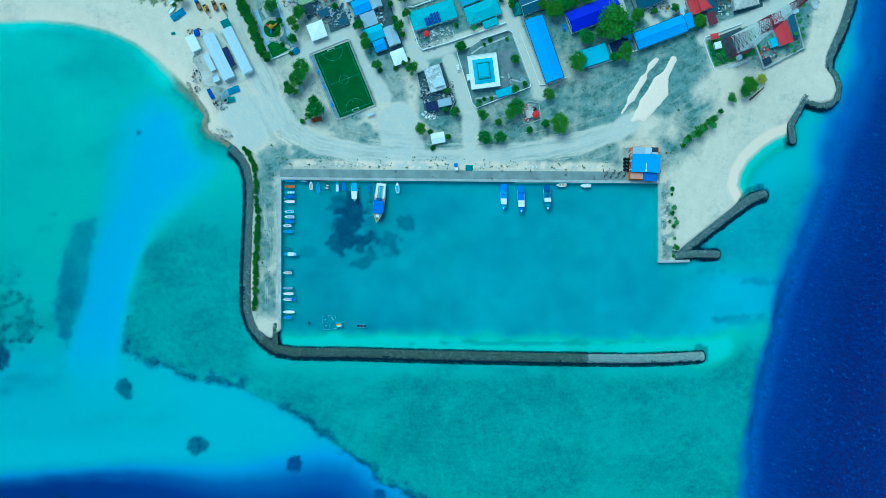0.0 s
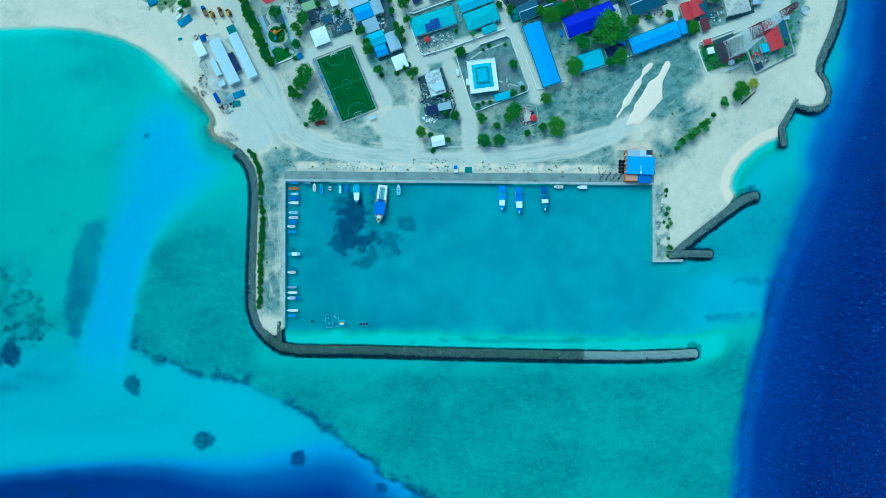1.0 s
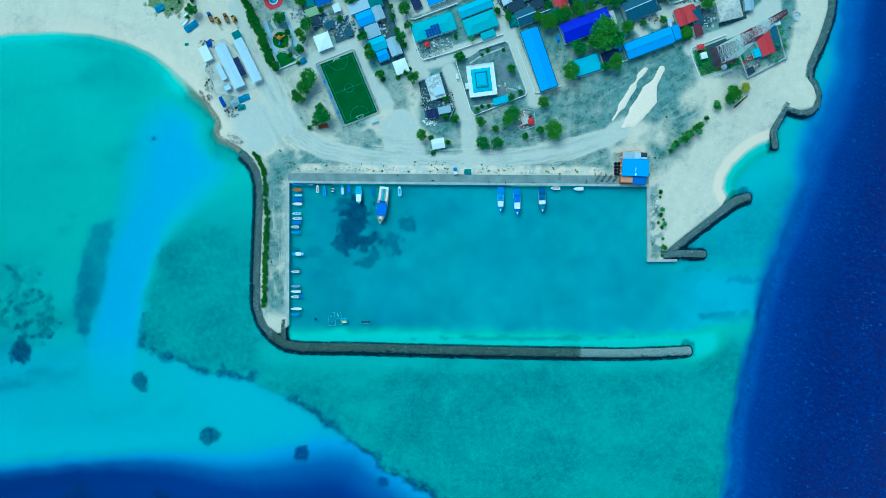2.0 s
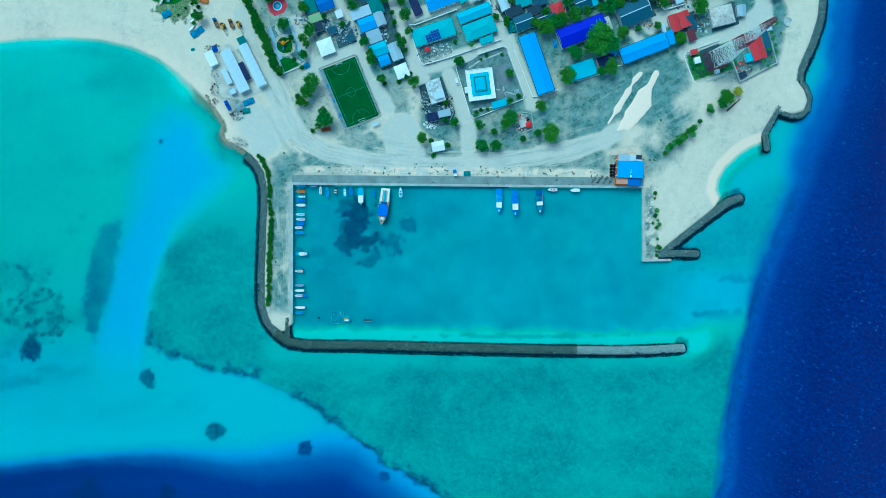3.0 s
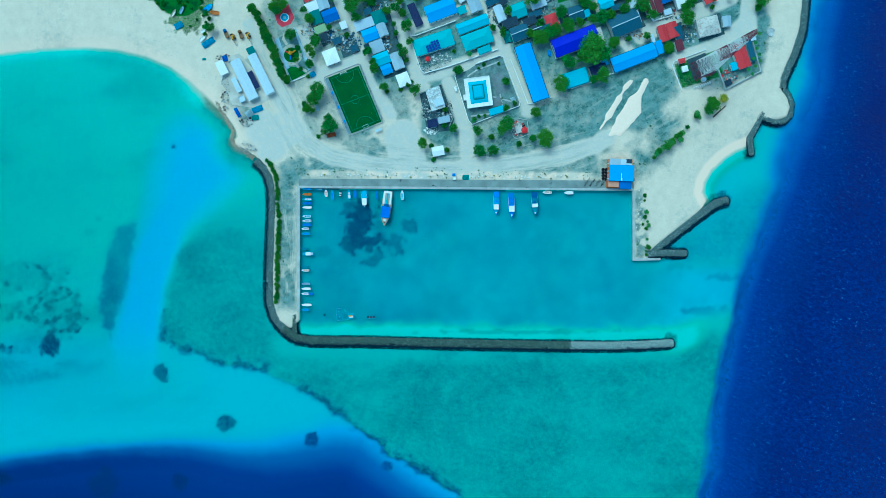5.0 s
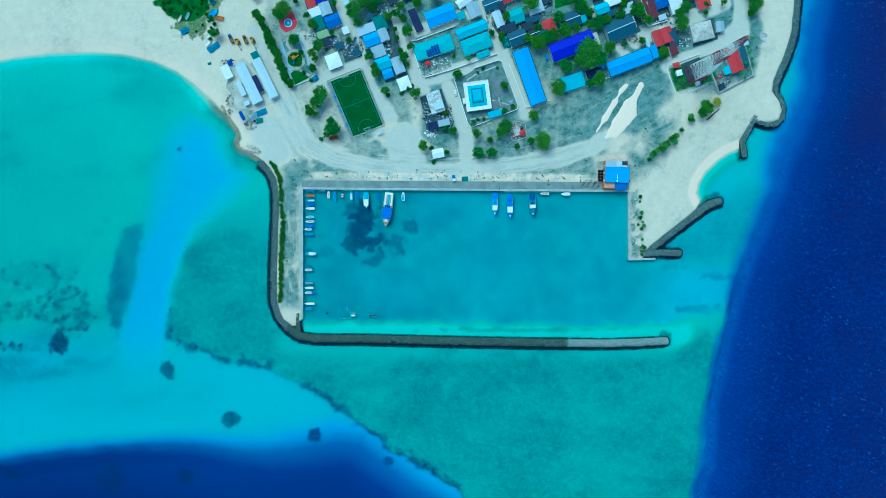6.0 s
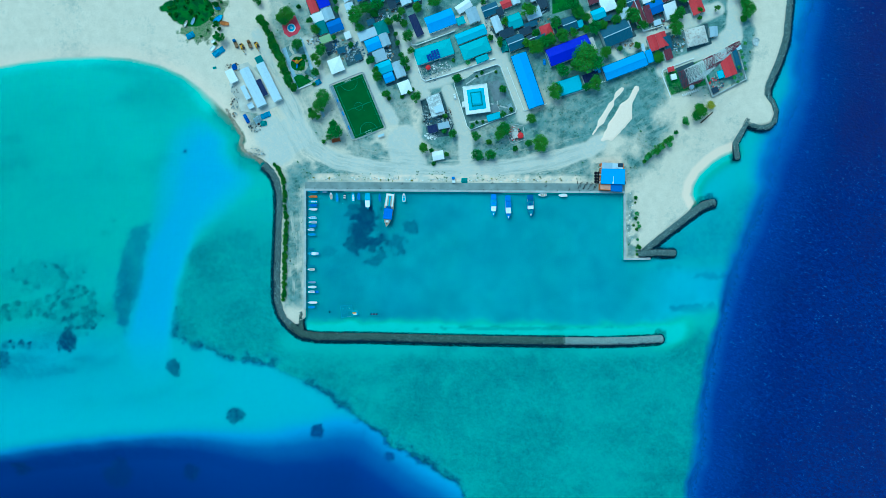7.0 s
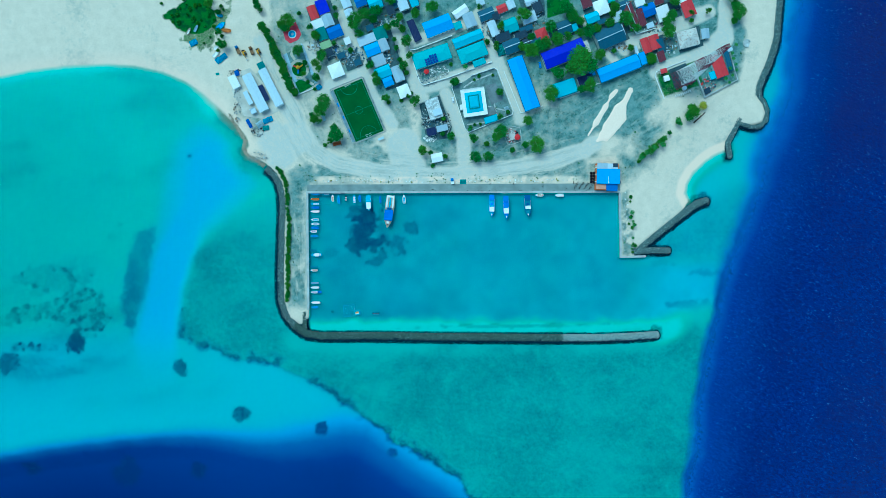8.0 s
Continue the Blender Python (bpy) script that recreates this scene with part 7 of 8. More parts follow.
C = PAINT
for at, L, s, i, lab, can in (((-97.6, 43.6), 20, "cyan", "azure", "small cyan open fishing boat moored to the quay", None), ((-97.7, 39.6), 19, "orange", "orange", "small orange wooden boat moored to the quay", None),
                             ((-97.6, 36.0), 20, "cyan", "white", "small cyan and white boat moored to the quay", None), ((-97.7, 33.1), 19, "blue", "azure", "small blue covered boat moored to the quay", "blue"),
                             ((-97.7, 30.2), 19, "white", "white", "small white boat moored to the quay", None), ((-98.0, 23.8), 17, "white", "cyan", "small white boat with a cyan floor", None),
                             ((-97.8, 20.5), 18, "white", "grey", "small white boat moored to the quay", None), ((-98.0, 17.6), 17, "azure", "blue", "small blue boat moored to the quay", None)):
    skiff(at, 90, L * 0.36, 2.0, C[s], C[i], lab, TARP[can] if can else None)
for at, L, s, i, lab, can in (((-99.2, 14.8), 15, "white", "grey", "small white boat moored to the quay", None), ((-98.7, 11.2), 18, "cyan", "azure", "small cyan open fishing boat moored to the quay", None),
                             ((-99.5, 0.4), 13, "teal", "teal", "low teal boat half sunk by the quay", None), ((-99.2, -12.6), 15, "teal", "teal", "low teal boat half sunk by the quay", None),
                             ((-99.0, -15.1), 16, "white", "tan", "small white boat with dark seats", None), ((-98.7, -24.8), 18, "grey", "grey", "weathered grey boat moored to the quay", None),
                             ((-98.6, -28.4), 19, "white", "white", "small white boat moored to the quay", None), ((-99.0, -32.0), 16, "white", "grey", "small white boat with a grey floor", None),
                             ((-98.3, -40.0), 21, "white", "white", "small white boat moored to the quay", None), ((-99.0, -43.6), 16, "cyan", "azure", "small cyan open fishing boat moored to the quay", None)):
    skiff(at, 90, L * 0.36, 1.9, C[s], C[i], lab)
skiff((-97.2, -3.2), 90, 9.0, 2.9, C["cyan"], C["white"], "cyan launch with a white cabin top", PAINT["white"])
skiff((-95.0, -32.0), 90, 3.2, 1.8, C["azure"], C["azure"], "tiny azure dinghy tied astern")
skiff((-89.3, 43.2), 90, 6.1, 1.9, C["teal"], C["grey"], "low teal boat moored along the quay")
for at, L, W, s, i, lab in (((-83.9, 40.3), 15, 6, "white", "tan", "small white boat moored bow to quay"), ((-79.4, 39.2), 20, 6, "cyan", "azure", "small cyan boat moored bow to quay"),
                              ((-67.3, 39.6), 20, 7, "cyan", "white", "small cyan and white boat by the quay"), ((-63.0, 40.0), 16, 6, "azure", "blue", "small azure boat by the quay"),
                              ((-47.3, 38.9), 17, 5, "blue", "blue", "small royal blue boat by the quay"), ((-29.0, 38.9), 19, 7, "white", "cyan", "small white boat with a cyan floor")):
    skiff(at, 2, L * 0.36, W * 0.36, C[s], C[i], lab)
raft = thing("striped_float", "black and white striped float on the water", "float", (-73.8, 39.6), 0.1, -5)
for k in range(5):
    part("barrel", boxes(((0, (k - 2) * 0.85, 0.15), (1.7, 0.7, 0.5))), WALL_WHITE if k % 2 else BLACK, raft)
skiff((75.2, 40.7), 90, 6.8, 2.3, C["white"], C["tan"], "white speedboat lying along the quay")
skiff((90.7, 40.3), 90, 7.2, 2.5, C["white"], C["white"], "white covered speedboat lying along the quay", PAINT["white"])


def dhoni(at, turn, L, W, skin, deck_m, cabin_m, label, cabin=(0.02, 0.28), stern_deck=True):
    """A decked boat with a cabin; bow to +y."""
    ob = thing("dhoni", label, "boat", at, 0.15, turn, "large boats in the harbour")
    part("hull", hull(L, W, 1.3, 0.42, 0.9, 0.78), skin, ob)
    part("deck", boxes(((0, -L * 0.12, 1.0), (W * 0.74, L * 0.66, 0.1))), deck_m, ob)
    part("foredeck", prism([(-W * 0.4, L * 0.18), (W * 0.4, L * 0.18), (W * 0.18, L * 0.4), (-W * 0.18, L * 0.4)], 1.0, 1.5), deck_m, ob)
    y0, y1 = cabin
    part("cabin", boxes(((0, L * (y0 + y1) / 2, 1.9), (W * 0.66, L * (y1 - y0) * 0.94, 1.8))), skin, ob)
    part("cabin_roof", boxes(((0, L * (y0 + y1) / 2, 2.85), (W * 0.78, L * (y1 - y0), 0.12))), cabin_m, ob)
    part("engine_hatch", boxes(((0, -L * 0.08, 1.25), (W * 0.4, L * 0.1, 0.4))), skin, ob)
    part("wheelhouse_window", boxes(((0, L * y0 + 0.2, 2.3), (W * 0.6, 0.08, 0.7))), GLASS, ob)
    if stern_deck:
        part("stern_awning", boxes(((0, -L * 0.36, 2.5), (W * 0.78, L * 0.22, 0.08))), skin, ob)
        for x in (-1, 1):
            for y in (-0.45, -0.27):
                part("post", boxes(((x * W * 0.34, y * L, 1.75), (0.08, 0.08, 1.5))), METAL, ob)
    part("fish_hold", boxes(((0, -L * 0.2, 1.2), (W * 0.34, L * 0.07, 0.3))), deck_m, ob)
    for x in (-1, 1):
        part("side_rail", boxes(((x * W * 0.42, -L * 0.1, 1.75), (0.1, L * 0.5, 0.1))), cabin_m, ob)
    part("bow_plate", prism([(-W * 0.12, L * 0.36), (W * 0.12, L * 0.36), (W * 0.03, L * 0.45), (-W * 0.03, L * 0.45)], 1.5, 1.75), cabin_m, ob)
    bm = bmesh.new()
    drum(bm, (0, L * (y0 - 0.02), 3.6), 0.06, 2.6, 6)
    part("mast", bm, METAL, ob)
    part("rudder", boxes(((0, -L / 2 - 0.2, 0.2), (0.12, 0.6, 1.4))), skin, ob)
    part("stem_post", boxes(((0, L / 2 - 0.1, 1.7), (0.18, 0.3, 1.6))), skin, ob)
    return ob


dhoni((-56.2, 36.0), 182, 12.2, 4.3, C["cyan"], C["cyan"], C["white"], "cyan launch with a long white cabin", (-0.05, 0.36), False)
dhoni((38.5, 32.8), 179, 16.9, 4.7, C["azure"], C["cyan"], C["white"], "azure fishing boat with a white cabin roof", (0.05, 0.27))
dhoni((49.5, 31.3), 181.5, 18.0, 5.0, C["blue"], C["azure"], C["white"], "blue fishing boat with a white cabin roof", (0.02, 0.26))
dhoni((66.2, 32.4), 183, 16.6, 5.4, C["navy"], C["teal"], C["white"], "dark blue fishing boat with a white hatch", (0.0, 0.16))

ship = thing("cargo_boat", "large tan cargo boat with a blue tarpaulin", "boat", (-40.5, 29.2), 0.2, 173)
SL, SW = 25.2, 7.2
part("hull", hull(SL, SW, 1.9, 0.4, 1.2, 0.85), C["tan"], ship)
part("deck", boxes(((0, -SL * 0.14, 1.5), (SW * 0.78, SL * 0.66, 0.1))), C["tan"], ship)
part("foredeck", prism([(-SW * 0.4, SL * 0.22), (SW * 0.4, SL * 0.22), (SW * 0.14, SL * 0.44), (-SW * 0.14, SL * 0.44)], 1.4, 2.3), C["tan"], ship)
part("tarpaulin", boxes(((0, SL * 0.11, 3.6), (SW * 0.9, SL * 0.32, 0.12))), TARP["blue"], ship, "blue tarpaulin awning")
for x in (-1, 1):
    for y in (-0.04, 0.11, 0.26):
        part("post", boxes(((x * SW * 0.42, y * SL, 2.5), (0.1, 0.1, 2.1))), METAL, ship)
    part("side_walkway", boxes(((x * SW * 0.32, -SL * 0.3, 2.1), (SW * 0.18, SL * 0.36, 0.14))), C["white"], ship)
part("gangway", boxes(((0, -SL * 0.3, 1.75), (SW * 0.14, SL * 0.34, 0.1))), C["cyan"], ship)
part("wheelhouse", boxes(((0, -SL * 0.09, 2.6), (SW * 0.5, SL * 0.06, 2.1))), C["navy"], ship)
part("stern_deck", boxes(((0, -SL * 0.46, 2.4), (SW * 0.8, SL * 0.06, 0.12))), C["white"], ship)
part("bow_hatch", boxes(((0, SL * 0.33, 2.4), (SW * 0.3, SL * 0.07, 0.2))), C["white"], ship)
part("anchor_winch", boxes(((0, SL * 0.4, 2.5), (0.8, 0.8, 0.5))), BLACK, ship)
for at, q in (((-46.1, 44.6), (-43.2, 39.2)), ((-39.6, 44.3), (-39.6, 40.0)), ((-34.6, 44.3), (-37.1, 40.0)), ((61.6, 41.8), (64.1, 38.5)), ((70.6, 41.8), (68.4, 38.5)), ((-44.6, 15.5), (-41.8, 17.6)), ((-35.6, 12.6), (-39.6, 18.0)),
              ((36.7, 42.8), (37.8, 40.3)), ((48.2, 42.8), (49.0, 39.6))):
    bm = bmesh.new()
    beam(bm, (*at, 1.7), (*q, 1.6), 0.09)
    tagged(part("mooring_rope", bm, METAL), "thin pale mooring rope from boat to quay", "rope")

# floating cages
cage = thing("floating_cage", "square floating fish cage of blue pipes", "fish cage", (-72.4, -46.8), 0.05, 6)
S = 4.3
for p, q in (((-S, -S), (S, -S)), ((S, -S), (S, S)), ((S, S), (-S, S)), ((-S, S), (-S, -S)), ((0, -S), (0, -S * 0.35)), ((0, S), (0, S * 0.35)), ((-S, 0), (-S * 0.35, 0)), ((S, 0), (S * 0.35, 0)),
             ((0, -S * 0.35), (S * 0.35, 0)), ((S * 0.35, 0), (0, S * 0.35)), ((0, S * 0.35), (-S * 0.35, 0)), ((-S * 0.35, 0), (0, -S * 0.35))):
    bm = bmesh.new()
    beam(bm, (*p, 0.1), (*q, 0.1), 0.34)
    part("pipe", bm, PAINT["grey"], cage)
for x, y in ((-2.4, 2), (2, 2.8), (2.6, 1.6), (-2.2, -1.8)):
    bm = bmesh.new()
    drum(bm, (x, y, 0.2), 0.4, 0.5, 10)
    drum(bm, (x, y, 0.5), 0.25, 0.12, 10)
    part("float", bm, PAINT["white"], cage)
work = thing("work_raft", "small work raft with yellow and blue cover", "raft", (-66.2, -48.2), 0.05, 6)
part("platform", boxes(((0, 0, 0.2), (4.2, 3.4, 0.5))), PAINT["cyan"], work)
part("cover", boxes(((-0.2, 0.3, 1.2), (3.0, 1.2, 0.1))), YELLOW, work)
part("cover", boxes(((0.2, -0.7, 1.25), (3.0, 0.8, 0.1))), PAINT["white"], work)
for x, y in ((-1.5, 0.8), (1.4, 0.8), (-1.2, -1), (1.5, -1)):
    part("post", boxes(((x, y, 0.8), (0.08, 0.08, 0.8))), METAL, work)
cells = thing("floating_cage", "row of three small floating cage cells", "fish cage", (-51.8, -49.0), 0.05, 0)
for i in range(3):
    bm = bmesh.new()
    x = (i - 1) * 2.0
    for p, q in (((x - 0.95, -0.9), (x + 0.95, -0.9)), ((x + 0.95, -0.9), (x + 0.95, 0.9)), ((x + 0.95, 0.9), (x - 0.95, 0.9)), ((x - 0.95, 0.9), (x - 0.95, -0.9))):
        beam(bm, (*p, 0.1), (*q, 0.1), 0.22)
    part("cell", bm, PAINT["grey"], cells)
    part("cover", boxes(((x, 0, 0.05), (1.4, 1.3, 0.1))), BLACK, cells)
buoy = thing("buoy", "dark round mooring buoy on the water", "buoy", (-85.3, -47.2), 0.1)
bm = bmesh.new()
bmesh.ops.create_icosphere(bm, subdivisions=2, radius=0.8)
part("body", bm, BLACK, buoy)
bm = bmesh.new()
drum(bm, (0, 0, 0.9), 0.12, 0.5, 8)
part("eye", bm, METAL, buoy)

# boats and tarpaulins hauled out on the west shore
for at, q, L, W, s, i, lab in (((-192.6, 169.8), -30, 13, 5, "tan", "white", "tan boat hauled out on the grass"), ((-186.9, 171.9), -25, 14, 5, "grey", "grey", "grey boat hauled out on the grass"),
                               ((-168.1, 173.4), -50, 19, 9, "cyan", "azure", "blue boat hauled out on the sand"), ((-163.8, 169.9), 82, 16, 7, "orange", "orange", "orange boat hauled out on the sand"),
                               ((-171.4, 156.9), -55, 11, 5, "white", "white", "white dinghy hauled out on the sand"), ((-171.9, 151.7), -45, 14, 6, "white", "white", "white boat hauled out on the sand"),
                               ((-168.9, 181.3), 80, 10, 5, "cyan", "cyan", "cyan dinghy hauled out on the sand")):
    skiff(at, q, L * 0.436, W * 0.436, C[s], C[i], lab, engine=False).location.z = 1.55


def tarpaulin(at, w, d, turn, colour, label, h=1.4):
    """A sagging sheet over a heap."""
    ob = thing("tarpaulin", label, "tarpaulin", at, 1.25, turn)
    bm = bmesh.new()
    rng = random.Random(int(at[0] * 10))
    n = 7
    g = [[bm.verts.new(((i / (n - 1) - 0.5) * w * rng.uniform(0.93, 1.05), (j / (n - 1) - 0.5) * d * rng.uniform(0.93, 1.05),
                        0.05 + h * (math.sin(math.pi * (0.08 + 0.84 * i / (n - 1))) * math.sin(math.pi * (0.08 + 0.84 * j / (n - 1)))) ** 0.5 * rng.uniform(0.7, 1.0)))
          for j in range(n)] for i in range(n)]
    for i in range(n - 1):
        for j in range(n - 1):
            bm.faces.new((g[i][j], g[i + 1][j], g[i + 1][j + 1], g[i][j + 1]))
    bmesh.ops.solidify(bm, geom=bm.faces[:], thickness=0.06)
    part("sheet", bm, TARP[colour], ob)
    return ob


tarpaulin((-147.2, 98.3), 2.5, 7.2, 28, "blue", "royal blue tarpaulin over a stored boat")
tarpaulin((-138.6, 97.6), 5.8, 5.0, 32, "pale", "pale tarpaulin roof over stacked goods", 2.2)
tarpaulin((-132.8, 100.8), 7.6, 4.0, 22, "cyan", "cyan tarpaulin over stacked goods")
tarpaulin((-134.3, 94.7), 4.7, 3.6, 10, "teal", "teal tarpaulin over a heap")
tarpaulin((-189.2, 161.0), 6.1, 4.4, 25, "cyan", "cyan tarpaulin over a boat on the sand")
tarpaulin((-168.0, 148.6), 9.6, 4.4, 35, "cyan", "cyan tarpaulin over a boat on the sand")
tarpaulin((-171.2, 136.8), 2.6, 1.7, 10, "teal", "small teal sheet lying on the sand", 0.4)
tarpaulin((-156.2, 137.2), 3.6, 4.3, 15, "blue", "blue tarpaulin behind the small shed")
tarpaulin((-90.7, 104.0), 2.5, 9.4, 20, "pale", "white sheet over a boat under trees")
tarpaulin((-79.9, 82.1), 6.5, 2.9, 12, "orange", "orange tarpaulin beside the trees")
tarpaulin((16.6, 51.5), 4.7, 3.6, 0, "teal", "teal tarpaulin heap on the quay side", 1.0)
tarpaulin((158.7, -7.6), 1.8, 1.4, 0, "teal", "small sheet at the rock spur", 0.5)
ruin = thing("broken_well", "broken round concrete ring lying on the sand", "ruin", (236.4, 155.4), 1.2, 0)
part("ring", ribbon([(2.6 * math.cos(0.3 + 0.26 * i), 2.9 * math.sin(0.3 + 0.26 * i)) for i in range(20)], 0.3, -0.2, 0.7), COPING, ruin)
part("floor", prism([(2.3 * math.cos(0.39 * i), 2.6 * math.sin(0.39 * i)) for i in range(16)], -0.2, 0.25), RUBBLE, ruin)
tarpaulin((-93.2, 125.6), 4.3, 3.6, 30, "cyan", "pale cyan canopy by the playground", 2.0)
tarpaulin((47.2, 152.6), 6.5, 8.6, 15, "teal", "teal shade net over the lane corner", 2.4)
tarpaulin((51.1, 106.6), 3.6, 5.0, 20, "pale", "striped pale awning by the mosque wall", 1.6)


# ---- vehicles ----
def wheels(ob, xs, ys, r, w):
    for x in xs:
        for y in ys:
            bm = bmesh.new()
            drum(bm, (0, 0, 0), r, w, 14, m=pose(x, y, r, 0, 90, 0))
            wheel = part("wheel", bm, RUBBER, ob)
            bm = bmesh.new()
            drum(bm, (0, 0, 0), r * 0.55, w + 0.04, 10, m=pose(x, y, r, 0, 90, 0))
            part("rim", bm, METAL, wheel)


def car(at, turn, paint, label):
    ob = thing("car", label, "car", at, 1.38, turn)
    bm = bmesh.new()
    box(bm, (0, 0, 0.68), (1.75, 4.4, 0.65), bevel=0.16)
    part("body", bm, paint, ob)
    bm = bmesh.new()
    box(bm, (0, -0.25, 1.25), (1.5, 2.4, 0.6), bevel=0.2)
    part("cabin", bm, paint, ob)
    part("windscreen", boxes(((0, 0.98, 1.22), (1.3, 0.12, 0.4))), GLASS, ob)
    part("rear_window", boxes(((0, -1.46, 1.22), (1.3, 0.1, 0.36))), GLASS, ob)
    for x in (-0.6, 0.6):
        part("headlight", boxes(((x, 2.2, 0.75), (0.35, 0.08, 0.18))), WALL_WHITE, ob)
    wheels(ob, (-0.8, 0.8), (-1.35, 1.35), 0.33, 0.24)
    return ob


car((9.7, 114.5), 12, PAINT["white"], "white van parked beside the lane")
car((76.9, 140.4), 8, PAINT["azure"], "azure car parked beside the blue hall")
car((85.5, 163.8), -60, PAINT["white"], "white car parked beside the red house")


def truck(at, turn, paint, bed_m, label, L=6.5):
    ob = thing("truck", label, "truck", at, 1.38, turn)
    part("chassis", boxes(((0, 0, 0.75), (1.0, L, 0.25))), BLACK, ob)
    bm = bmesh.new()
    box(bm, (0, L / 2 - 0.9, 1.6), (2.2, 1.8, 1.9), bevel=0.12)
    part("cab", bm, paint, ob)
    part("windscreen", boxes(((0, L / 2 + 0.0, 1.95), (1.9, 0.08, 0.7))), GLASS, ob)
    part("bed", boxes(((0, -0.9, 1.1), (2.4, L - 2.2, 0.15)), ((-1.15, -0.9, 1.5), (0.1, L - 2.2, 0.8)), ((1.15, -0.9, 1.5), (0.1, L - 2.2, 0.8)), ((0, -L / 2 + 0.2, 1.5), (2.4, 0.1, 0.8))), bed_m, ob)
    wheels(ob, (-1.0, 1.0), (-L / 2 + 1.2, L / 2 - 1.2), 0.5, 0.35)
    return ob


def excavator(at, turn, paint, label):
    ob = thing("excavator", label, "excavator", at, 1.38, turn)
    for x in (-1.1, 1.1):
        bm = bmesh.new()
        box(bm, (x, 0, 0.45), (0.6, 3.8, 0.9), bevel=0.2)
        part("track", bm, RUBBER, ob)
    bm = bmesh.new()
    box(bm, (0, -0.4, 1.5), (2.5, 3.4, 1.1), bevel=0.12)
    part("body", bm, paint, ob)
    bm = bmesh.new()
    box(bm, (-0.7, 0.9, 2.2), (1.0, 1.6, 1.6), bevel=0.1)
    part("cab", bm, GLASS, ob)
    bm = bmesh.new()
    beam(bm, (0.3, 1.0, 1.6), (0.3, 3.6, 4.0), 0.45)
    part("boom", bm, paint, ob)
    bm = bmesh.new()
    beam(bm, (0.3, 3.5, 4.0), (0.3, 5.4, 1.4), 0.35)
    part("arm", bm, paint, ob)
    part("bucket", boxes(((0.3, 5.5, 0.7), (1.1, 0.9, 0.9))), METAL, ob)
    part("engine_cover", boxes(((0.2, -1.6, 2.15), (1.9, 0.9, 0.25))), BLACK, ob)
    return ob


truck((8.3, 51.8), 6, PAINT["blue"], PAINT["white"], "small blue truck parked by the quay", 4.6)
truck((-154.9, 154.5), 24, PAINT["navy"], TIMBER, "old dark blue truck with a wooden bed")
excavator((-150.1, 152.3), 205, YELLOW, "yellow excavator parked on the sand")
truck((-144.4, 153.9), 22, plain("brown_paint", (0.2, 0.1, 0.04), 0.6), TIMBER, "old brown truck parked on the sand", 6)
excavator((-139.2, 153.4), 205, YELLOW, "yellow excavator parked on the sand")


def motorbike(at, turn):
    ob = thing("motorbike", "dark motorbike parked on the quay", "motorbike", at, 1.5, turn, "motorbikes on the quay")
    for y in (-0.62, 0.62):
        bm = bmesh.new()
        drum(bm, (0, 0, 0), 0.3, 0.12, 12, m=pose(0, y, 0.3, 0, 90, 0))
        part("wheel", bm, RUBBER, ob)
    bm = bmesh.new()
    box(bm, (0, 0.05, 0.6), (0.3, 1.2, 0.45), bevel=0.08)
    part("body", bm, BLACK, ob)
    part("seat", boxes(((0, -0.35, 0.87), (0.3, 0.7, 0.1))), RUBBER, ob)
    part("handlebar", boxes(((0, 0.5, 1.02), (0.7, 0.06, 0.06))), METAL, ob)
    return ob


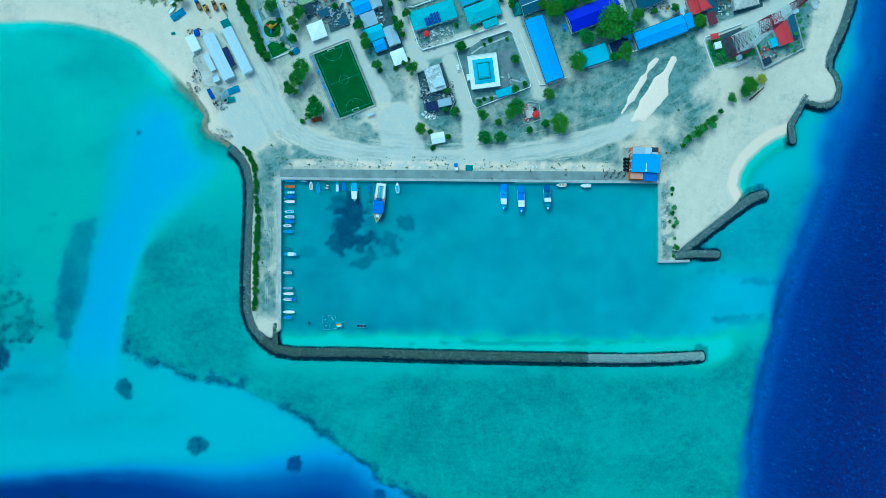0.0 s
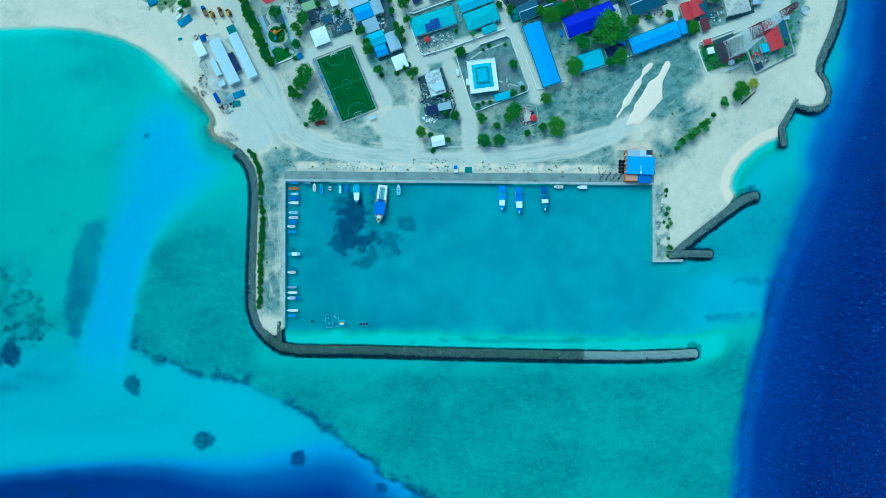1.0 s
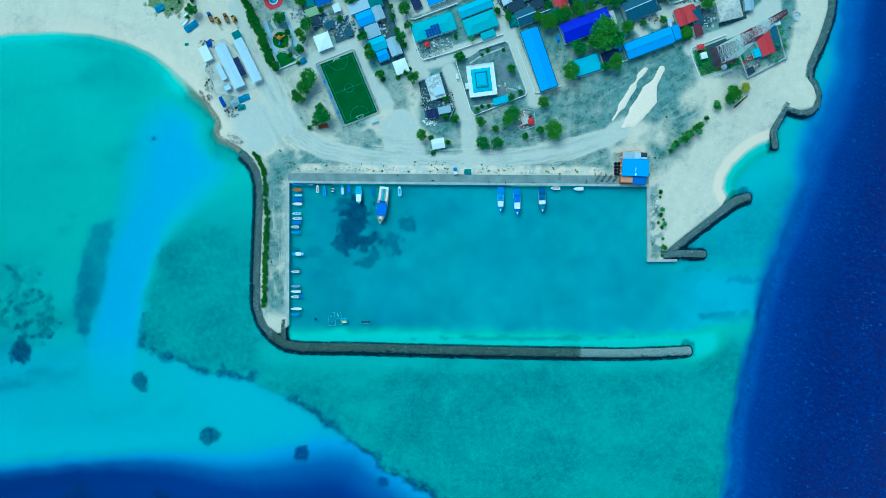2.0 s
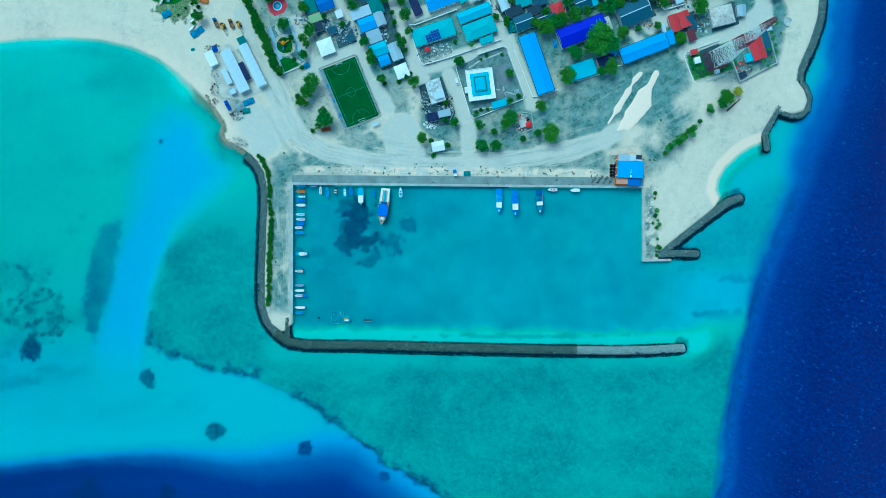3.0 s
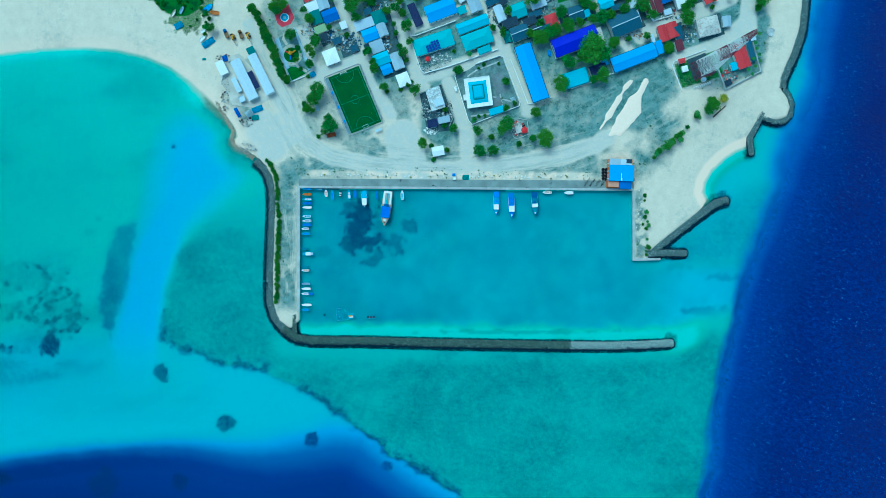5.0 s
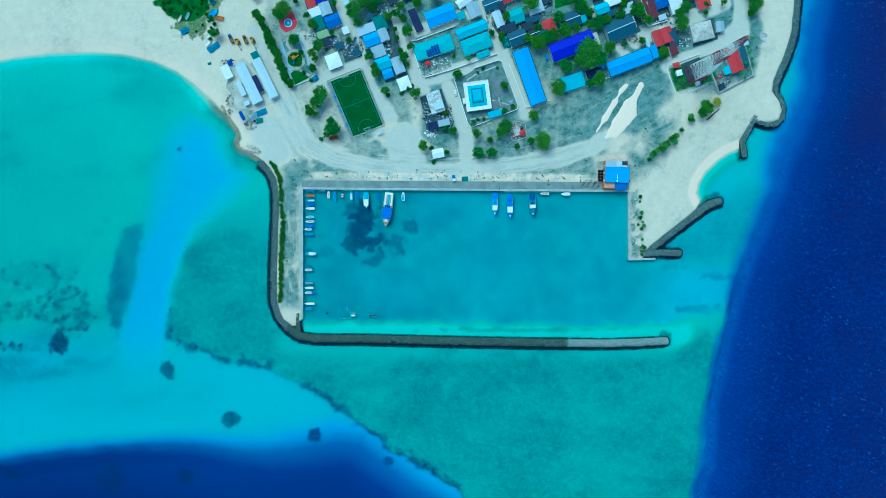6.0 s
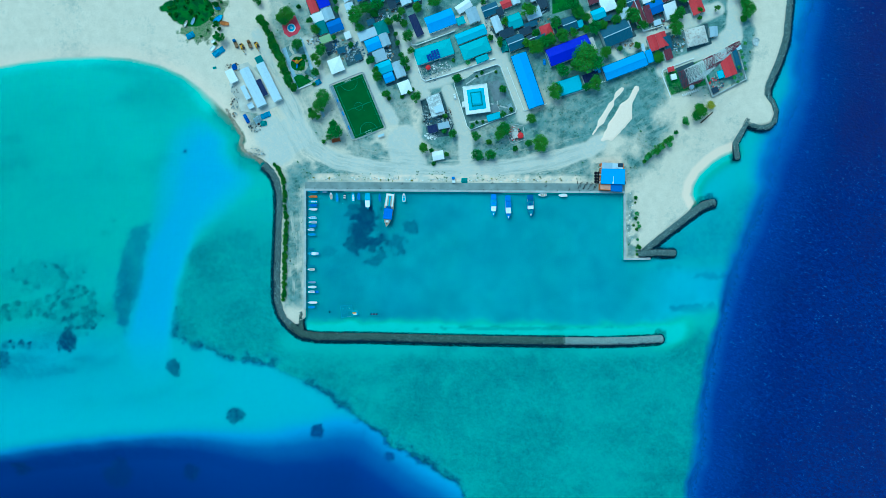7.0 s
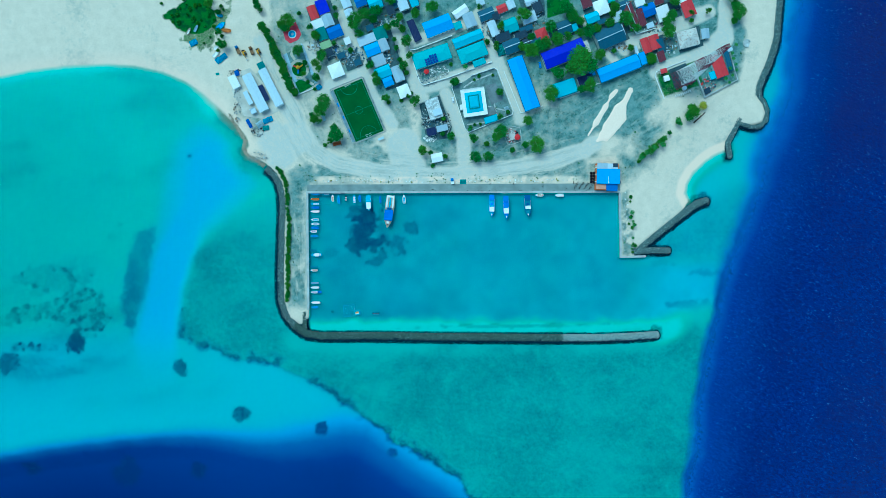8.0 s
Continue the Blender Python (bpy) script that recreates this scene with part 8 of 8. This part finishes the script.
first_bike = motorbike((101.5, 49.7), 10)
for i in range(22):
    x, y = first_bike.location.x + (i * 37 % 45) * 0.36, first_bike.location.y - (i * 29 % 17 - 2) * 0.34
    copy_thing(first_bike, pose(x, y, 1.5, 0, 0, i * 47 % 180))
for at in ((37.4, 49.7), (55.4, 49.7), (59.8, 44.3), (77.8, 47.2), (95.8, 45.0), (31.0, 44.6), (41.8, 44.3), (-6.8, 45.7), (-30.2, 49.3)):
    copy_thing(first_bike, pose(*at, 1.5, 0, 0, at[0] * 13 % 180))
log = thing("driftwood", "long dark drift log lying on the sand", "log", (199.0, 98.4), 1.4, 42)
bm = bmesh.new()
drum(bm, (0, 0, 0.15), 0.6, 12.0, 10, 0.35, m=pose(0, 0, 0.1, 0, 90, 0))
part("trunk", bm, BARK, log)
bm = bmesh.new()
beam(bm, (1.0, 0, 0.3), (2.2, 1.2, 0.5), 0.16)
part("branch", bm, BARK, log)


# ---- low scrub on the open ground ----
def tufts():
    """Dark tufts of creeping scrub wherever the ground is overgrown."""
    rng = np.random.RandomState(77)
    pick = np.flatnonzero(on_land & (scrub > 0.45) & (road < 0.2) & (fresh < 0.1) & (np.abs(P[:, 0]) < 345) & (np.abs(P[:, 1]) < 205))
    verge = np.flatnonzero(on_land & (np.abs(P[:, 1] - 54.6 + 0.009 * P[:, 0]) < 3.2) & (np.abs(P[:, 0]) < 108) & (cloud(P, 6, 63) > 0.5))
    pick = np.concatenate([rng.choice(pick[cloud(P[pick], 5, 58) > 0.56], 700), rng.choice(verge, 120)])
    V, F, n = [], [], 0
    for k in pick:
        c = np.array([*(P[k] + rng.uniform(-0.6, 0.6, 2)), z[k]])
        r = rng.uniform(0.25, 0.7) * (1.7 if rng.rand() < 0.1 else 1.0)
        for _ in range(5):
            q, lean = rng.uniform(0, 6.28), rng.uniform(0.4, 1.0)
            u = np.array([math.cos(q), math.sin(q), 0]) * r * lean
            w = np.array([-math.sin(q), math.cos(q), 0]) * r * 0.35
            V += [c - w, c + w, c + u + w * 0.6 + (0, 0, r * 0.5), c + u - w * 0.6 + (0, 0, r * 0.5)]
            F.append((n, n + 1, n + 2, n + 3))
            n += 4
    me = bpy.data.meshes.new("scrub_tufts")
    me.from_pydata([tuple(v) for v in V], [], F)
    me.materials.append(leaves("scrub_leaves", (0.07, 0.16, 0.07), (0.13, 0.2, 0.09)))
    tagged(new("scrub_tufts", me), "low dark creeping scrub on sandy ground", "scrub", kind="stuff")


tufts()
